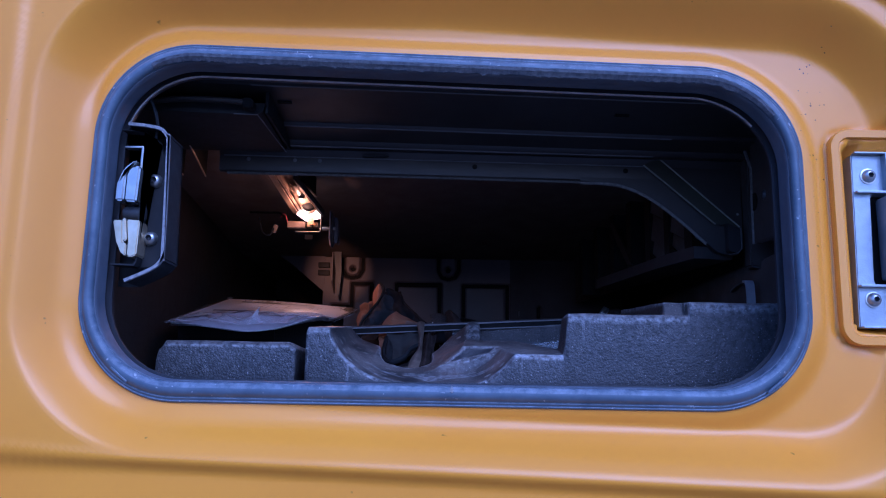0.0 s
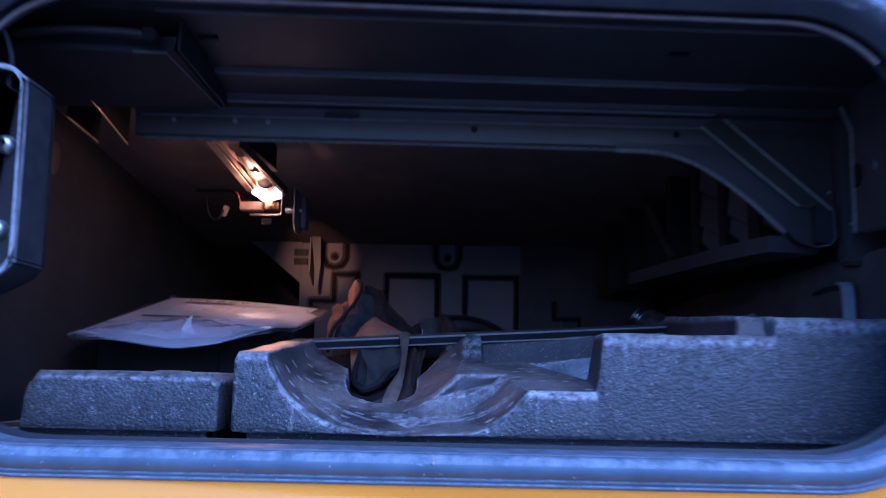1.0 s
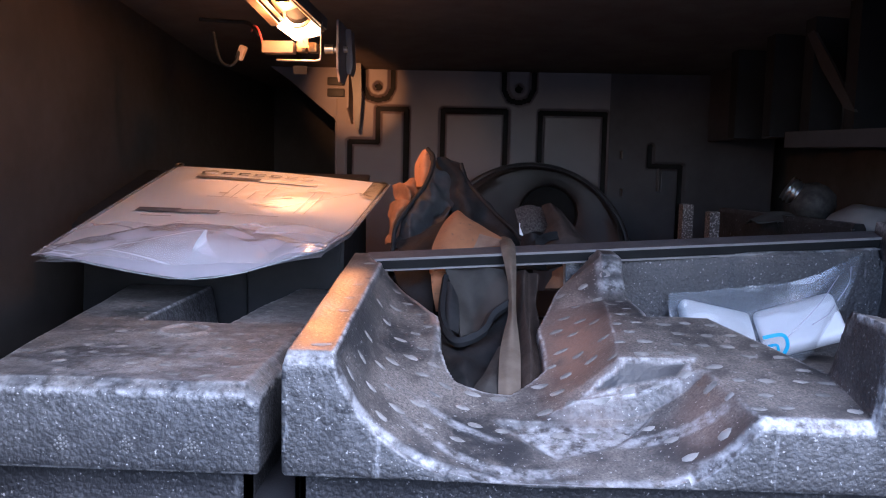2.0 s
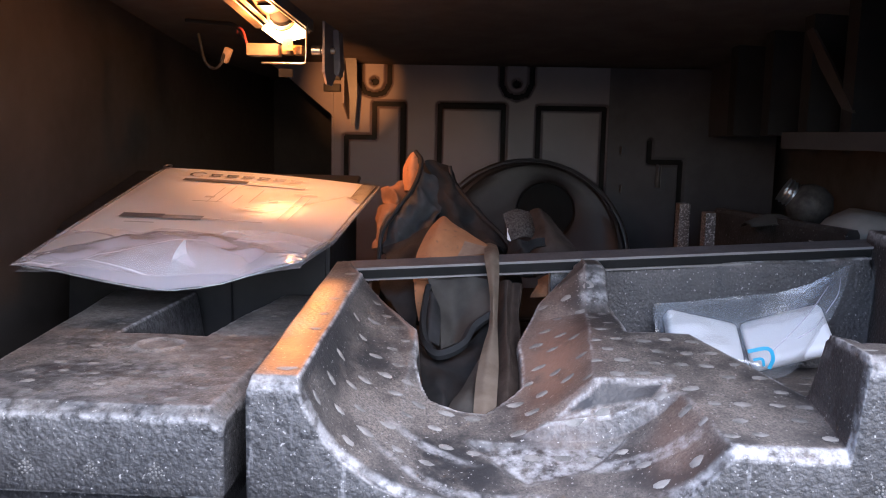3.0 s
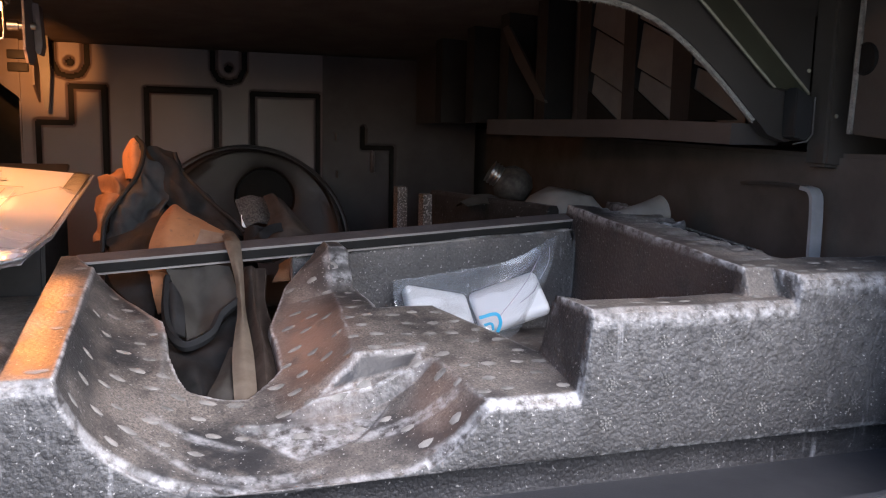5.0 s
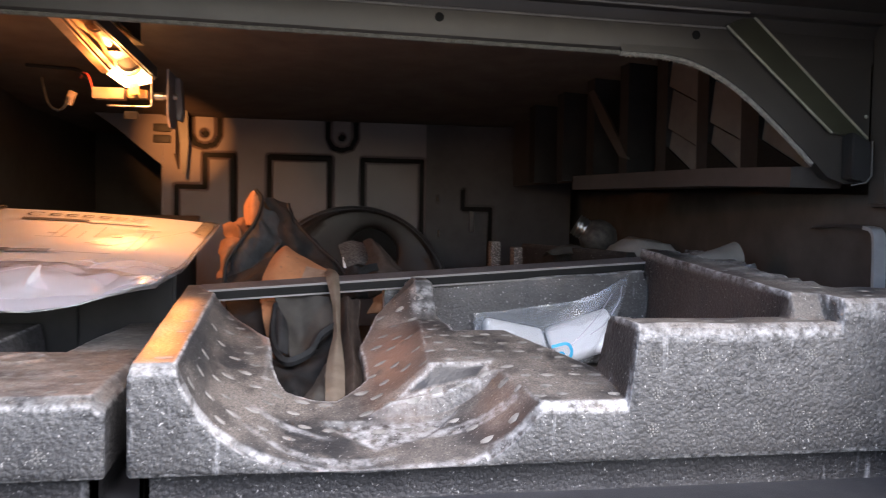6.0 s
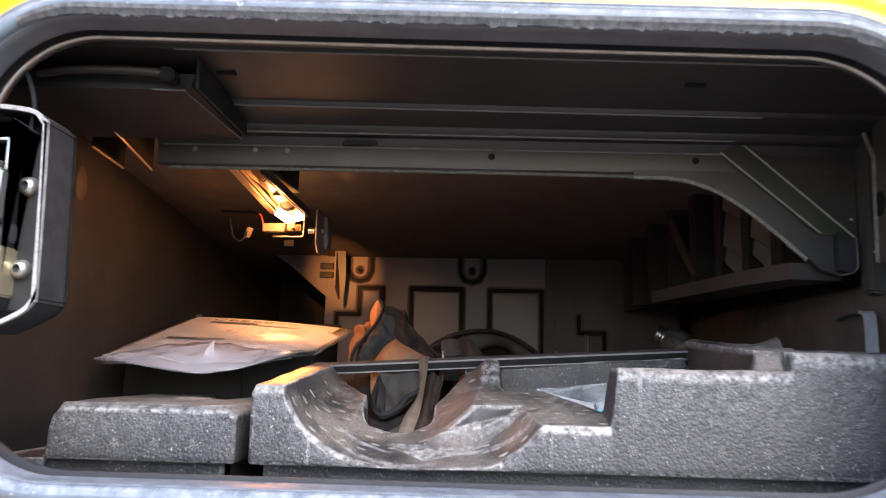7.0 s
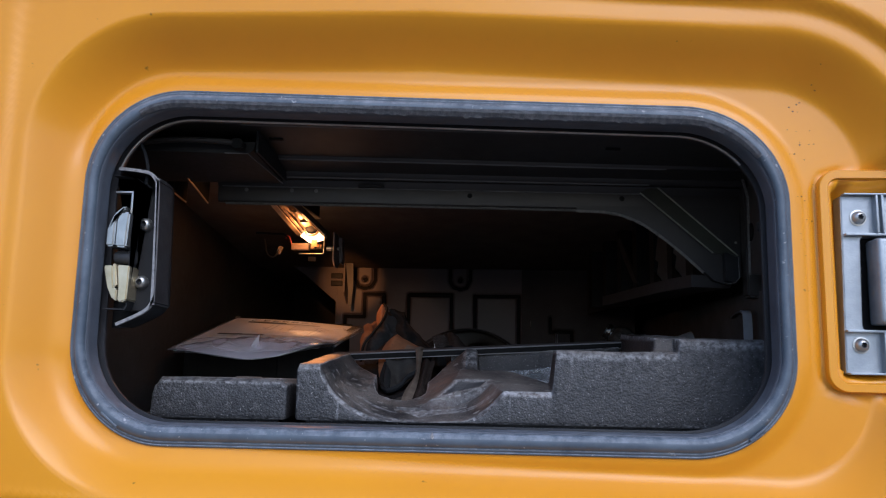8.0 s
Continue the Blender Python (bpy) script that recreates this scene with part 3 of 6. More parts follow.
def inner_front():
    """Lining behind the skin, with the same opening."""
    line = open_line(0.02)
    outer = []
    for (x, z), (a, b) in line:
        outer.append((min(max(x + 0.6 * a, -0.46), 0.70), min(max(z + 0.6 * b, 1.555), 2.06)))
    n = len(line)
    verts = []
    for y in (1.0645, 1.0695):
        verts += [(p[0] - 0.0186 * nn[0], y, p[1] - 0.0186 * nn[1] * (1.28 if nn[1] > 0 else 1.40)) for p, nn in line] + [(a, y, b) for a, b in outer]
    faces = []
    for k in range(n):
        j = (k + 1) % n
        faces += [(k, j, n + j, n + k), (2 * n + k, 3 * n + k, 3 * n + j, 2 * n + j), (k, 2 * n + k, 2 * n + j, j)]
    return tagged(new("wall_front_lining", mesh_from("lining", verts, faces, BLACK, False)), "black plastic lining around the hatch opening", "wall", kind="structure")


inner_front()


def droop(y):
    """Slope of the ceiling across the locker, less and less with the depth."""
    return float(np.interp(y, [1.06, 1.12, 1.25, 1.30, 1.335, 1.36], [-0.034, -0.029, -0.0234, -0.0173, -0.0133, 0.0]))


def drooped(bm):
    for v in bm.verts:
        if v.co.z < 2.03:
            v.co.z += droop(v.co.y) * v.co.x
    return bm


def ceiling():
    """Stepped black ceiling with a hanging lip, one profile carried across, and a pale bead that paints each step's
    highlight.
    """
    prof = [(1.070, 2.0135), (1.118, 2.0125), (1.1195, 2.0065), (1.122, 2.0060), (1.243, 1.9985), (1.2455, 1.9945), (1.250, 1.9930), (1.2515, 1.9950), (1.297, 1.9880),
            (1.300, 1.9815), (1.3035, 1.9795), (1.3055, 1.9815), (1.322, 1.9800), (1.3265, 1.9715), (1.3285, 1.9690), (1.3285, 1.956), (1.3300, 1.9465), (1.3330, 1.9440), (1.3380, 1.9440),
            (1.3420, 1.948), (1.346, 1.978), (1.350, 2.045), (2.62, 2.045), (2.62, 2.06), (1.070, 2.06)]
    short = [*prof[:9], (1.306, 1.9870), (1.308, 2.045), *prof[22:]]
    bm = drooped(slab(prof, "x", -0.262, 0.665))
    join(bm, drooped(slab(short, "x", -0.43, -0.2622)))
    base = thing("ceiling", bm, CEILING, "stepped black plastic ceiling with a hanging front lip", "ceiling", "structure")
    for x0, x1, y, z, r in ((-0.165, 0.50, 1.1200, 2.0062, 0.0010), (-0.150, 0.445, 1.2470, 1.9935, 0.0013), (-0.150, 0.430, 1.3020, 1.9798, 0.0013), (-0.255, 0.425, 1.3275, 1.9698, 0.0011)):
        part("step_bead", drooped(sweep([(x0, y, z), (x1, y, z)], round_profile(r, 8))), EDGE_SHINE, base, "rounded step edge coloured pale for its shine")
    # shallow dents pressed into the lip and two slots in the front panel
    for x in (0.150, 0.392):
        part("lip_hole", moved(lathe([(0.0, 0.0004), (0.0030, 0.0004), (0.0042, 0.0)], 14), Matrix.Translation((x, 1.3284, 1.9615 + droop(1.335) * x)) @ pose(0, 0, 0, 90)), GROOVE, base)
    for x in (-0.128, 0.355):
        part("panel_slot", drooped(block(x - 0.010, x + 0.010, 1.168, 1.175, 2.0012, 2.0035)), GROOVE, base)
    part("lip_tab", drooped(slab([(-0.030, 1.9705), (0.004, 1.9705), (0.012, 1.9735), (-0.030, 1.9735)], "y", 1.318, 1.3268)), BOX_BLACK, base)
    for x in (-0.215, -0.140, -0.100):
        part("pale_spot", moved(lathe([(0.0, 0.0006), (0.0026, 0.0004), (0.0034, 0.0)], 12), Matrix.Translation((x, 1.3283, 1.9645 + droop(1.335) * x)) @ pose(0, 0, 0, 90)), EDGE_SHINE, base)
    return base


ceiling()
thing("ceiling_lining", slab([(1.352, 2.044), (1.352, 2.034), (2.120, 1.960), (2.60, 1.957), (2.60, 2.044)], "x", -0.43, 0.665), DEEP_FELT,
      "dark felt lining sloping down over the locker", "ceiling", "structure")


def ceiling_box():
    base = thing("ceiling_box", drooped(slab([(-0.43, 1.9690), (-0.158, 1.9690), (-0.150, 1.9735), (-0.147, 1.9860), (-0.43, 1.9860)], "y", 1.135, 1.304)), BOX_BLACK,
                 "black plastic housing under the ceiling", "housing")
    part("edge_bar", drooped(sweep(curve_points([(-0.300, 1.120, 1.9770), (-0.255, 1.114, 1.9800), (-0.195, 1.112, 1.9795), (-0.165, 1.112, 1.9770)]), round_profile(0.0050, 10, 0.8))), CEILING, base, "rounded black front edge")
    part("end_cap", drooped(slab([(-0.172, 1.9690), (-0.158, 1.9690), (-0.156, 1.9760), (-0.160, 1.9830), (-0.172, 1.9830)], "y", 1.106, 1.124, 0.0015)), GROOVE, base)
    # pale line paints the highlight along the housing's lower edge
    part("lower_edge", drooped(sweep([(-0.190, 1.1345, 1.9690), (-0.157, 1.1345, 1.9690), (-0.150, 1.304, 1.9700)], round_profile(0.0009, 6))), EDGE_SHINE, base)
    part("side_plate", drooped(slab([(1.136, 2.0030), (1.136, 1.9720), (1.303, 1.9730), (1.303, 1.9840), (1.24, 1.9960)], "x", -0.1465, -0.143)), BOX_BLACK, base)
    return base


ceiling_box()


def side_frame():
    """Plate in the lip's plane that runs down the locker's far corner, with a raised slanted strap and a bristly edge."""
    base = holder("corner_frame", (0.5, 1.33, 1.85), "black corner frame with a slanted strap and bristly edge trim", "frame", "structure")
    low = [(p.x, p.z) for p in curve_points([(-0.250, 0, 1.9465), (0.05, 0, 1.9430), (0.32, 0, 1.9385), (0.372, 0, 1.9362), (0.4067, 0, 1.9265), (0.4354, 0, 1.9111), (0.464, 0, 1.890), (0.4926, 0, 1.8654), (0.5183, 0, 1.8414)], 5)]
    right = [p for p in low if p[0] > 0.315]
    part("plate", slab([*right, (0.532, 1.8275), (0.552, 1.8215), (0.566, 1.8235), (0.575, 1.835), (0.575, 1.965), (0.315, 1.966)], "y", 1.3295, 1.343), CEILING, base)
    part("edge_trim", sweep([(a, 1.3345, b - 0.0005) for a, b in right], round_profile(0.0032, 8)), GREY_FUZZ, base, "grey bristly edge trim")
    part("lip_trim", sweep([(a, 1.3350, b - 0.0002) for a, b in low if a < 0.32], round_profile(0.0026, 8)), DULL_TRIM, base, "dull grey bristly edge trim")
    rnd, tufts = random.Random(3), bmesh.new()
    for (a, b), (c, d) in zip(right, right[1:]):
        for k in range(10):
            t = rnd.random()
            x, z = a + (c - a) * t, b + (d - b) * t - 0.0030
            tip = (x + rnd.uniform(-0.0012, 0.0004), 1.3335 + rnd.uniform(-0.002, 0.002), z - rnd.uniform(0.0010, 0.0030))
            tufts.faces.new([tufts.verts.new(p) for p in ((x - 0.0004, 1.3345, z), (x + 0.0004, 1.3335, z), tip)])
    tagged(part("bristle_scatter", tufts, GREY_FUZZ, base), kind="stuff")
    # olive strap and pale ridges carry a reflected sheen in their colour
    strap = [(0.4197, 1.9648), (0.4418, 1.9781), (0.568, 1.8652), (0.5303, 1.8696)]
    part("strap", slab(strap, "y", 1.3225, 1.3290, 0.001), OLIVE, base, "black slanted strap with a reflection's olive tint")
    for a, b, y in (((0.4197, 1.9648), (0.5303, 1.8696), 1.3225), ((0.4418, 1.9781), (0.568, 1.8652), 1.3215)):
        part("ridge", sweep([(a[0], y, a[1]), (b[0], y, b[1])], round_profile(0.0013, 8)), RIDGE, base, "ridge coloured pale for its sheen")
    part("post", slab([(0.546, 1.870), (0.5655, 1.861), (0.5655, 1.828), (0.560, 1.8225), (0.546, 1.826)], "y", 1.312, 1.3285, 0.001), BOX_BLACK, base)
    # pale tube paints the highlight on the post's edge
    part("post_edge", sweep([(0.5660, 1.3115, 1.862), (0.5660, 1.3115, 1.829), (0.5605, 1.3115, 1.8225), (0.545, 1.3115, 1.8195)], round_profile(0.0007, 6)), EDGE_SHINE, base)
    part("corner_box", slab([(0.576, 1.985), (0.660, 1.985), (0.660, 1.79), (0.576, 1.80)], "y", 1.304, 1.331, 0.003), FRAME_BLACK, base)
    for x, z in ((0.5655, 1.886), (0.580, 1.845)):
        part("rivet", moved(lathe([(0.0, 0.0015), (0.0016, 0.0010), (0.0020, 0.0)], 10), Matrix.Translation((x, 1.3215 if z > 1.86 else 1.2995, z)) @ pose(0, 0, 0, 90)), RIDGE, base)
    return base


GREY_FUZZ = surface("bristle_trim", (0.15, 0.143, 0.132), (0.25, 0.24, 0.22), 160.0, (0.8, 0.95), bump=1.0, bump_scale=500.0)
DULL_TRIM = surface("dusty_trim", (0.075, 0.071, 0.062), (0.125, 0.118, 0.104), 120.0, (0.7, 0.9), bump=0.8, bump_scale=500.0)
OLIVE = surface("olive_sheen_strap", (0.021, 0.021, 0.013), (0.030, 0.031, 0.019), 14.0, (0.35, 0.5), bump=0.08)
RIDGE = surface("ridge_sheen", (0.20, 0.20, 0.15), (0.28, 0.275, 0.22), 90.0, (0.4, 0.6))
side_frame()


def side_jamb():
    base = thing("jamb_panel", slab([(1.072, 1.985), (1.272, 1.985), (1.272, 1.829), (1.210, 1.823), (1.072, 1.823)], "x", 0.571, 0.585, 0.002), FRAME_BLACK,
                 "black plastic panel beside the opening with one bolt", "panel", "structure")
    part("trim_strip", sweep([(0.5700, 1.272, 1.829), (0.5700, 1.268, 1.945), (0.5695, 1.292, 1.985)], [(-0.002, -0.0015), (0.002, -0.0015), (0.002, 0.0015), (-0.002, 0.0015)], up=Vector((1, 0, 0))), GREY_FUZZ, base)
    part("bolt", lathe([(0.0, 0.004), (0.006, 0.0035), (0.0085, 0.0), (0.0, 0.0)], 14), DARK_STEEL, base).matrix_basis = pose(0.571, 1.225, 1.893, 0, -90)
    part("socket", lathe([(0.012, 0.002), (0.014, 0.0), (0.0, 0.0005)], 16), GROOVE, base).matrix_basis = pose(0.5705, 1.262, 1.892, 0, -90)
    return base


side_jamb()
thing("side_wall_lower", slab([(1.072, 1.586), (2.60, 1.586), (2.60, 1.845), (1.345, 1.812), (1.072, 1.812)], "x", 0.592, 0.640, 0.004), CARPET,
      "black plastic lower side wall of the locker", "panel", "structure")


def on_grille(y, z, out=0.0):
    """A place on the side grille, whose wall runs in towards the rear."""
    return (0.5445 - 0.204 * (y - 1.40) - out * 0.98, y - out * 0.2, z)


def side_ledge():
    low = [on_grille(y, z) for y, z in ((1.352, 1.824), (1.46, 1.828), (1.60, 1.829), (1.76, 1.830))]
    return thing("side_ledge", sweep(low, [(-0.055, -0.006), (0.009, -0.006), (0.012, -0.002), (0.012, 0.010), (0.008, 0.0135), (-0.055, 0.0135)]), LEDGE,
                 "black ledge along the locker side below the grille", "ledge", "structure")


side_ledge()


def grille():
    """Ribbed vent in the side wall: upright ribs and, in each bay, three louvres that overlap like scales."""
    base = holder("vent_grille", (0.50, 1.6, 1.9), "dark ribbed side grille with grey slanted louvres", "grille", "structure")

    def plate(corners, thick):
        bm = bmesh.new()
        front = [bm.verts.new(on_grille(y, z, out)) for y, z, out in corners]
        back = [bm.verts.new(on_grille(y, z, out - thick)) for y, z, out in corners]
        bm.faces.new(front), bm.faces.new(back[::-1])
        for i in range(len(front)):
            j = (i + 1) % len(front)
            bm.faces.new((front[i], back[i], back[j], front[j]))
        return bm
    part("backing", plate([(1.36, 1.842, -0.045), (2.15, 1.842, -0.045), (2.15, 2.02, -0.045), (1.36, 2.02, -0.045)], 0.005), DARK_PANEL, base)
    ribs = (1.467, 1.547, 1.627, 1.713, 1.800, 1.890, 1.985)
    for k, y in enumerate(ribs):
        w = 0.0130 if k == 0 else 0.0095
        part("rib", plate([(y - w, 1.842, 0.003), (y + w, 1.842, 0.003), (y + w * 1.15, 2.015, 0.003), (y - w * 1.15, 2.015, 0.003)], 0.045), BOX_BLACK, base)
    for k, (y0, y1) in enumerate(zip((1.385, *ribs[:2]), ribs[:3])):
        near, far = y0 + (0.0 if k == 0 else 0.010), y1 - 0.010
        for j, z in enumerate((1.962, 1.908, 1.862)):
            tall = (0.050, 0.050, 0.042)[j]
            part("louvre", plate([(near, z - 0.034, 0.000), (far, z - 0.006, 0.000), (far, z + tall - 0.006, -0.006), (near, z + tall - 0.034, -0.006)], 0.0018), LOUVRE, base)
        part("foot_web", plate([(far, 1.842, 0.003), (near + 0.1 * (far - near), 1.842, 0.003), (far, 1.878, 0.003)], 0.003), GROOVE, base)
    # lit bracket in the fourth bay
    part("bay_bracket", plate([(1.700, 1.866, 0.004), (1.722, 1.872, 0.004), (1.772, 1.925, 0.004), (1.806, 1.972, 0.004), (1.792, 1.975, 0.004), (1.748, 1.926, 0.004)], 0.004), LEDGE, base, "dark curved bracket")
    return base


LOUVRE = surface("grey_louvre", (0.066, 0.064, 0.064), (0.100, 0.097, 0.096), 22.0, (0.45, 0.6), bump=0.12)
grille()


HOOK = surface("grey_metal_loop", (0.36, 0.36, 0.37), (0.46, 0.46, 0.47), 40.0, (0.30, 0.42), metal=0.35)


def hook():
    flat = [(-0.0018, -0.0065), (0.0018, -0.0065), (0.0018, 0.0065), (-0.0018, 0.0065)]
    base = thing("grab_loop", sweep(curve_points([(0.576, 1.326, 1.7795), (0.575, 1.313, 1.776), (0.575, 1.309, 1.760), (0.575, 1.308, 1.700)], 6), flat, up=Vector((1, 0, 0))), HOOK,
                 "grey flat metal loop on the locker side wall", "grab handle")
    # same loop, but its arm gets a darker tone that paints its shade
    part("arm", sweep(curve_points([(0.588, 1.430, 1.778), (0.582, 1.380, 1.781), (0.577, 1.330, 1.780), (0.5765, 1.3262, 1.7795)], 6), [(a * 0.8, b * 0.5) for a, b in flat], up=Vector((1, 0, 0))), LEDGE, base, "arm of the same loop, darkened for its shade")
    return base


hook()


# ---- rear panel with pressed beads ----
def bead(x, z, outline, width=0.0035):
    """Distance to an open line of (x, z) keys with its corners rounded by the width."""
    d = np.full(x.shape, 9.0)
    for (ax, az), (bx, bz) in zip(outline, outline[1:]):
        ux, uz = bx - ax, bz - az
        t = np.clip(((x - ax) * ux + (z - az) * uz) / (ux * ux + uz * uz), 0, 1)
        d = np.minimum(d, np.hypot(x - ax - t * ux, z - az - t * uz))
    return d


BEADS = [
    [(-0.194, 1.62), (-0.194, 1.829), (-0.143, 1.829), (-0.143, 1.888), (-0.092, 1.888), (-0.092, 1.62)],
    [(-0.027, 1.62), (-0.027, 1.887), (0.086, 1.887), (0.086, 1.62)],
    [(0.147, 1.62), (0.147, 1.886), (0.261, 1.886), (0.261, 1.62)],
    [(0.343, 1.83), (0.343, 1.796), (0.398, 1.796), (0.398, 1.62)],
]


def tab_line(cx):
    return [(cx - 0.026, 1.96), (cx - 0.026, 1.925), (cx - 0.017, 1.908), (cx, 1.903), (cx + 0.017, 1.908), (cx + 0.026, 1.925), (cx + 0.026, 1.96)]


def rear_panel():
    xs, zs = np.arange(-0.216, 0.56, 0.0022), np.arange(1.60, 1.9585, 0.0022)
    X, Z = np.meshgrid(xs, zs)
    d = np.full(X.shape, 9.0)
    for line in [*BEADS, tab_line(-0.143), tab_line(0.107)]:
        d = np.minimum(d, bead(X, Z, line))
    Y = 2.180 + 0.008 * (1 - sst(0.0046, 0.0070, d))
    for cx in (-0.143, 0.107):
        Y = Y - 0.004 * (1 - sst(0.016, 0.022, np.hypot(X - cx, np.minimum(Z - 1.927, 0.0)))) + 0.02 * (1 - sst(0.0065, 0.0085, np.hypot(X - cx, Z - 1.927)))
    n, m = X.shape
    verts = np.stack([X, Y, Z], -1).reshape(-1, 3)
    faces = [(r * m + c, r * m + c + 1, (r + 1) * m + c + 1, (r + 1) * m + c) for r in range(n - 1) for c in range(m - 1)]
    me = mesh_from("rear_panel", verts, faces, PRESSED)
    # faces deep in beads and screw holes are blackened to stand for their shade
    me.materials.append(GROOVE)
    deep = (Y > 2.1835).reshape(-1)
    # right part darker: the lamp's fading light put into the panel's colour
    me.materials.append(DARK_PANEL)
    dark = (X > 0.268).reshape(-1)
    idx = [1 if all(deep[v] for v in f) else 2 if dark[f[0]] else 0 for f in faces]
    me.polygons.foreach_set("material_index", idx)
    base = tagged(new("rear_panel", me), "dark grey pressed rear panel, its bead lines and two screw holes blackened for shade", "panel", kind="structure")
    # the upper wing runs on over a dark rounded cutout
    arch = [(-0.2165, 1.9585), (-0.2165, 1.862)] + [(-0.236 + 0.020 * math.cos(radians(a)), 1.856 + 0.020 * math.sin(radians(a))) for a in range(20, 70, 15)] + [(-0.300, 1.934), (-0.335, 1.9585)]
    part("wing", slab(arch, "y", 2.180, 2.186), PRESSED, base)
    part("left_edge", block(-0.219, -0.2165, 2.180, 2.24, 1.60, 1.862), PRESSED, base)
    part("upright_bracket", slab([(-0.186, 1.970), (-0.166, 1.970), (-0.164, 1.900), (-0.168, 1.848), (-0.174, 1.848), (-0.178, 1.90)], "y", 2.118, 2.124, 0.001), DARK_STEEL, base)
    part("bracket_web", slab([(2.123, 1.965), (2.178, 1.965), (2.178, 1.86), (2.123, 1.885)], "x", -0.190, -0.187), PRESSED, base)
    for x, y, z0, z1 in ((0.2905, 2.040, 1.808, 1.822), (0.2925, 2.040, 1.742, 1.755), (0.3550, 2.010, 1.752, 1.792), (0.3595, 2.010, 1.752, 1.790)):
        part("clip", block(x - 0.0005, x + 0.0005, 2.160, 2.179, z0, z1), STRIP_GREY, base)
    for z in (1.934, 1.914):
        part("vent_slot", block(-0.232, -0.202, 2.168, 2.179, z - 0.007, z + 0.007, 0.002), BOX_BLACK, base)
    return base


rear_panel()


# ---- moulded foam tray ----
def inside_of(x, y, outline):
    """Depth inside a convex outline given anticlockwise, below 0 outside."""
    d = np.full(np.shape(x), 9.0)
    for (ax, ay), (bx, by) in zip(outline, outline[1:] + outline[:1]):
        n = math.hypot(bx - ax, by - ay)
        d = np.minimum(d, ((bx - ax) * (y - ay) - (by - ay) * (x - ax)) / n)
    return d


PANEL = [(0.111, 1.6425), (0.171, 1.6570), (0.1835, 1.6675), (0.137, 1.6655)]
FACET = [(0.046, 1.236), (0.086, 1.196), (0.128, 1.208), (0.157, 1.236)]


def hollow_left(y):
    """Edge of the trough's deep hollow on its steep side."""
    return np.interp(y, [1.262, 1.272, 1.283, 1.310, 1.345, 1.360, 1.391, 1.413, 1.420, 1.455], [0.036, 0.021, 0.0155, 0.009, 0.0075, 0.0055, -0.0135, -0.029, -0.050, -0.060])


def tray_z(x, y):
    back = y - 1.17
    # cross-section of the trough at the front: steep on one side, a long floor on the other
    keys = [-0.052, -0.043, -0.036, -0.025, -0.005, 0.018, 0.045, 0.075]
    lift = [0.078, 0.061, 0.047, 0.035, 0.020, 0.009, 0.002, 0.000]
    arc = sum(np.interp(x + k, keys, lift, left=0.095) for k in (-0.004, -0.002, 0.0, 0.002, 0.004)) / 5
    floor = 1.606 + arc + np.interp(x, [-0.052, 0.004], [0.095, 0.28]) * back + 0.050 * np.maximum(0, x - 0.066)
    wall = 1.684 + 0.095 * back
    shelf = 1.6525 + 0.185 * np.minimum(back, 0.17)
    # basin in front of the shelf: its edge bends round to the front lip
    edge = np.interp(y, [1.165, 1.20, 1.226, 1.256], [0.205, 0.198, 0.192, 0.187])
    rise = np.clip(1 - (edge - x) / 0.060, 0, 1) ** 2
    basin = floor + (shelf - floor) * rise
    # slope beside the deep hollow, up to the shelf's ridge
    ridge = np.interp(y, [1.253, 1.42], [0.1335, 0.147])
    climb = np.maximum(shelf, 1.7195 - 1.05 * np.maximum(0, 1.430 - y))
    slope = floor + (climb - floor) * np.clip(1 - (ridge - x) / 0.056, 0, 1) ** 1.5
    # two tiers between basin and shelf: a worn band, then a recessed dark face
    crest = np.minimum(np.interp(x, [0.070, 0.100, 0.145, 0.184, 0.20], [1.628, 1.6385, 1.6460, 1.6630, 1.667]), slope)
    crest = np.maximum(crest, floor)
    tier = basin + (crest - basin) * sst(1.2365, 1.2415, y)
    tier = tier + (slope - tier) * np.clip((y - 1.2425) / 0.0120, 0, 1)
    tier = tier - 0.0016 * np.where((y > 1.2375) & (y < 1.2585), sst(0.0002, 0.0016, inside_of(x, tier, PANEL)), 0.0)
    z = np.where(x < 0.040, floor, tier)
    z = np.where(x < 0.066, smin(z, wall, 0.003), np.where((y > 1.30) & (x < ridge), z, smin(z, shelf, 0.004)))
    z = z - 0.0022 * sst(0.0, 0.003, inside_of(x, y, FACET))
    # post between trough and bag well
    post = 1.7195 - 1.05 * np.maximum(0, 1.430 - y) - 9.0 * np.maximum(0, x - 0.164) - 0.0045 * ((x - 0.1525) / 0.0115) ** 4 - 60 * np.maximum(0, ridge - 0.002 - x)
    z = np.where(y > 1.34, smax(z, post, 0.004), z)
    # raised front wall and right block
    front = 1.7085 + 0.0175 * sst(0.438, 0.443, x)
    z = z + (front - z) * sst(0.268, 0.2755, x)
    side = 1.7265 + 0.075 * back
    z = z + (side - z) * sst(0.407, 0.413, x) * sst(1.185, 1.200, y + 0.03 * sst(0.436, 0.443, x))
    # drop behind the side rim, with a pad left at the far end
    drop = sst(0.459, 0.470, x + 0.10 * (y - 1.30)) * sst(1.222, 1.236, y) * (1 - sst(1.428, 1.436, y) * (1 - sst(0.522, 0.530, x)))
    z = z + (1.690 - z) * drop
    z = z - 0.012 * sst(1.428, 1.440, y) * sst(0.459, 0.470, x + 0.10 * (y - 1.30)) * (1 - drop)
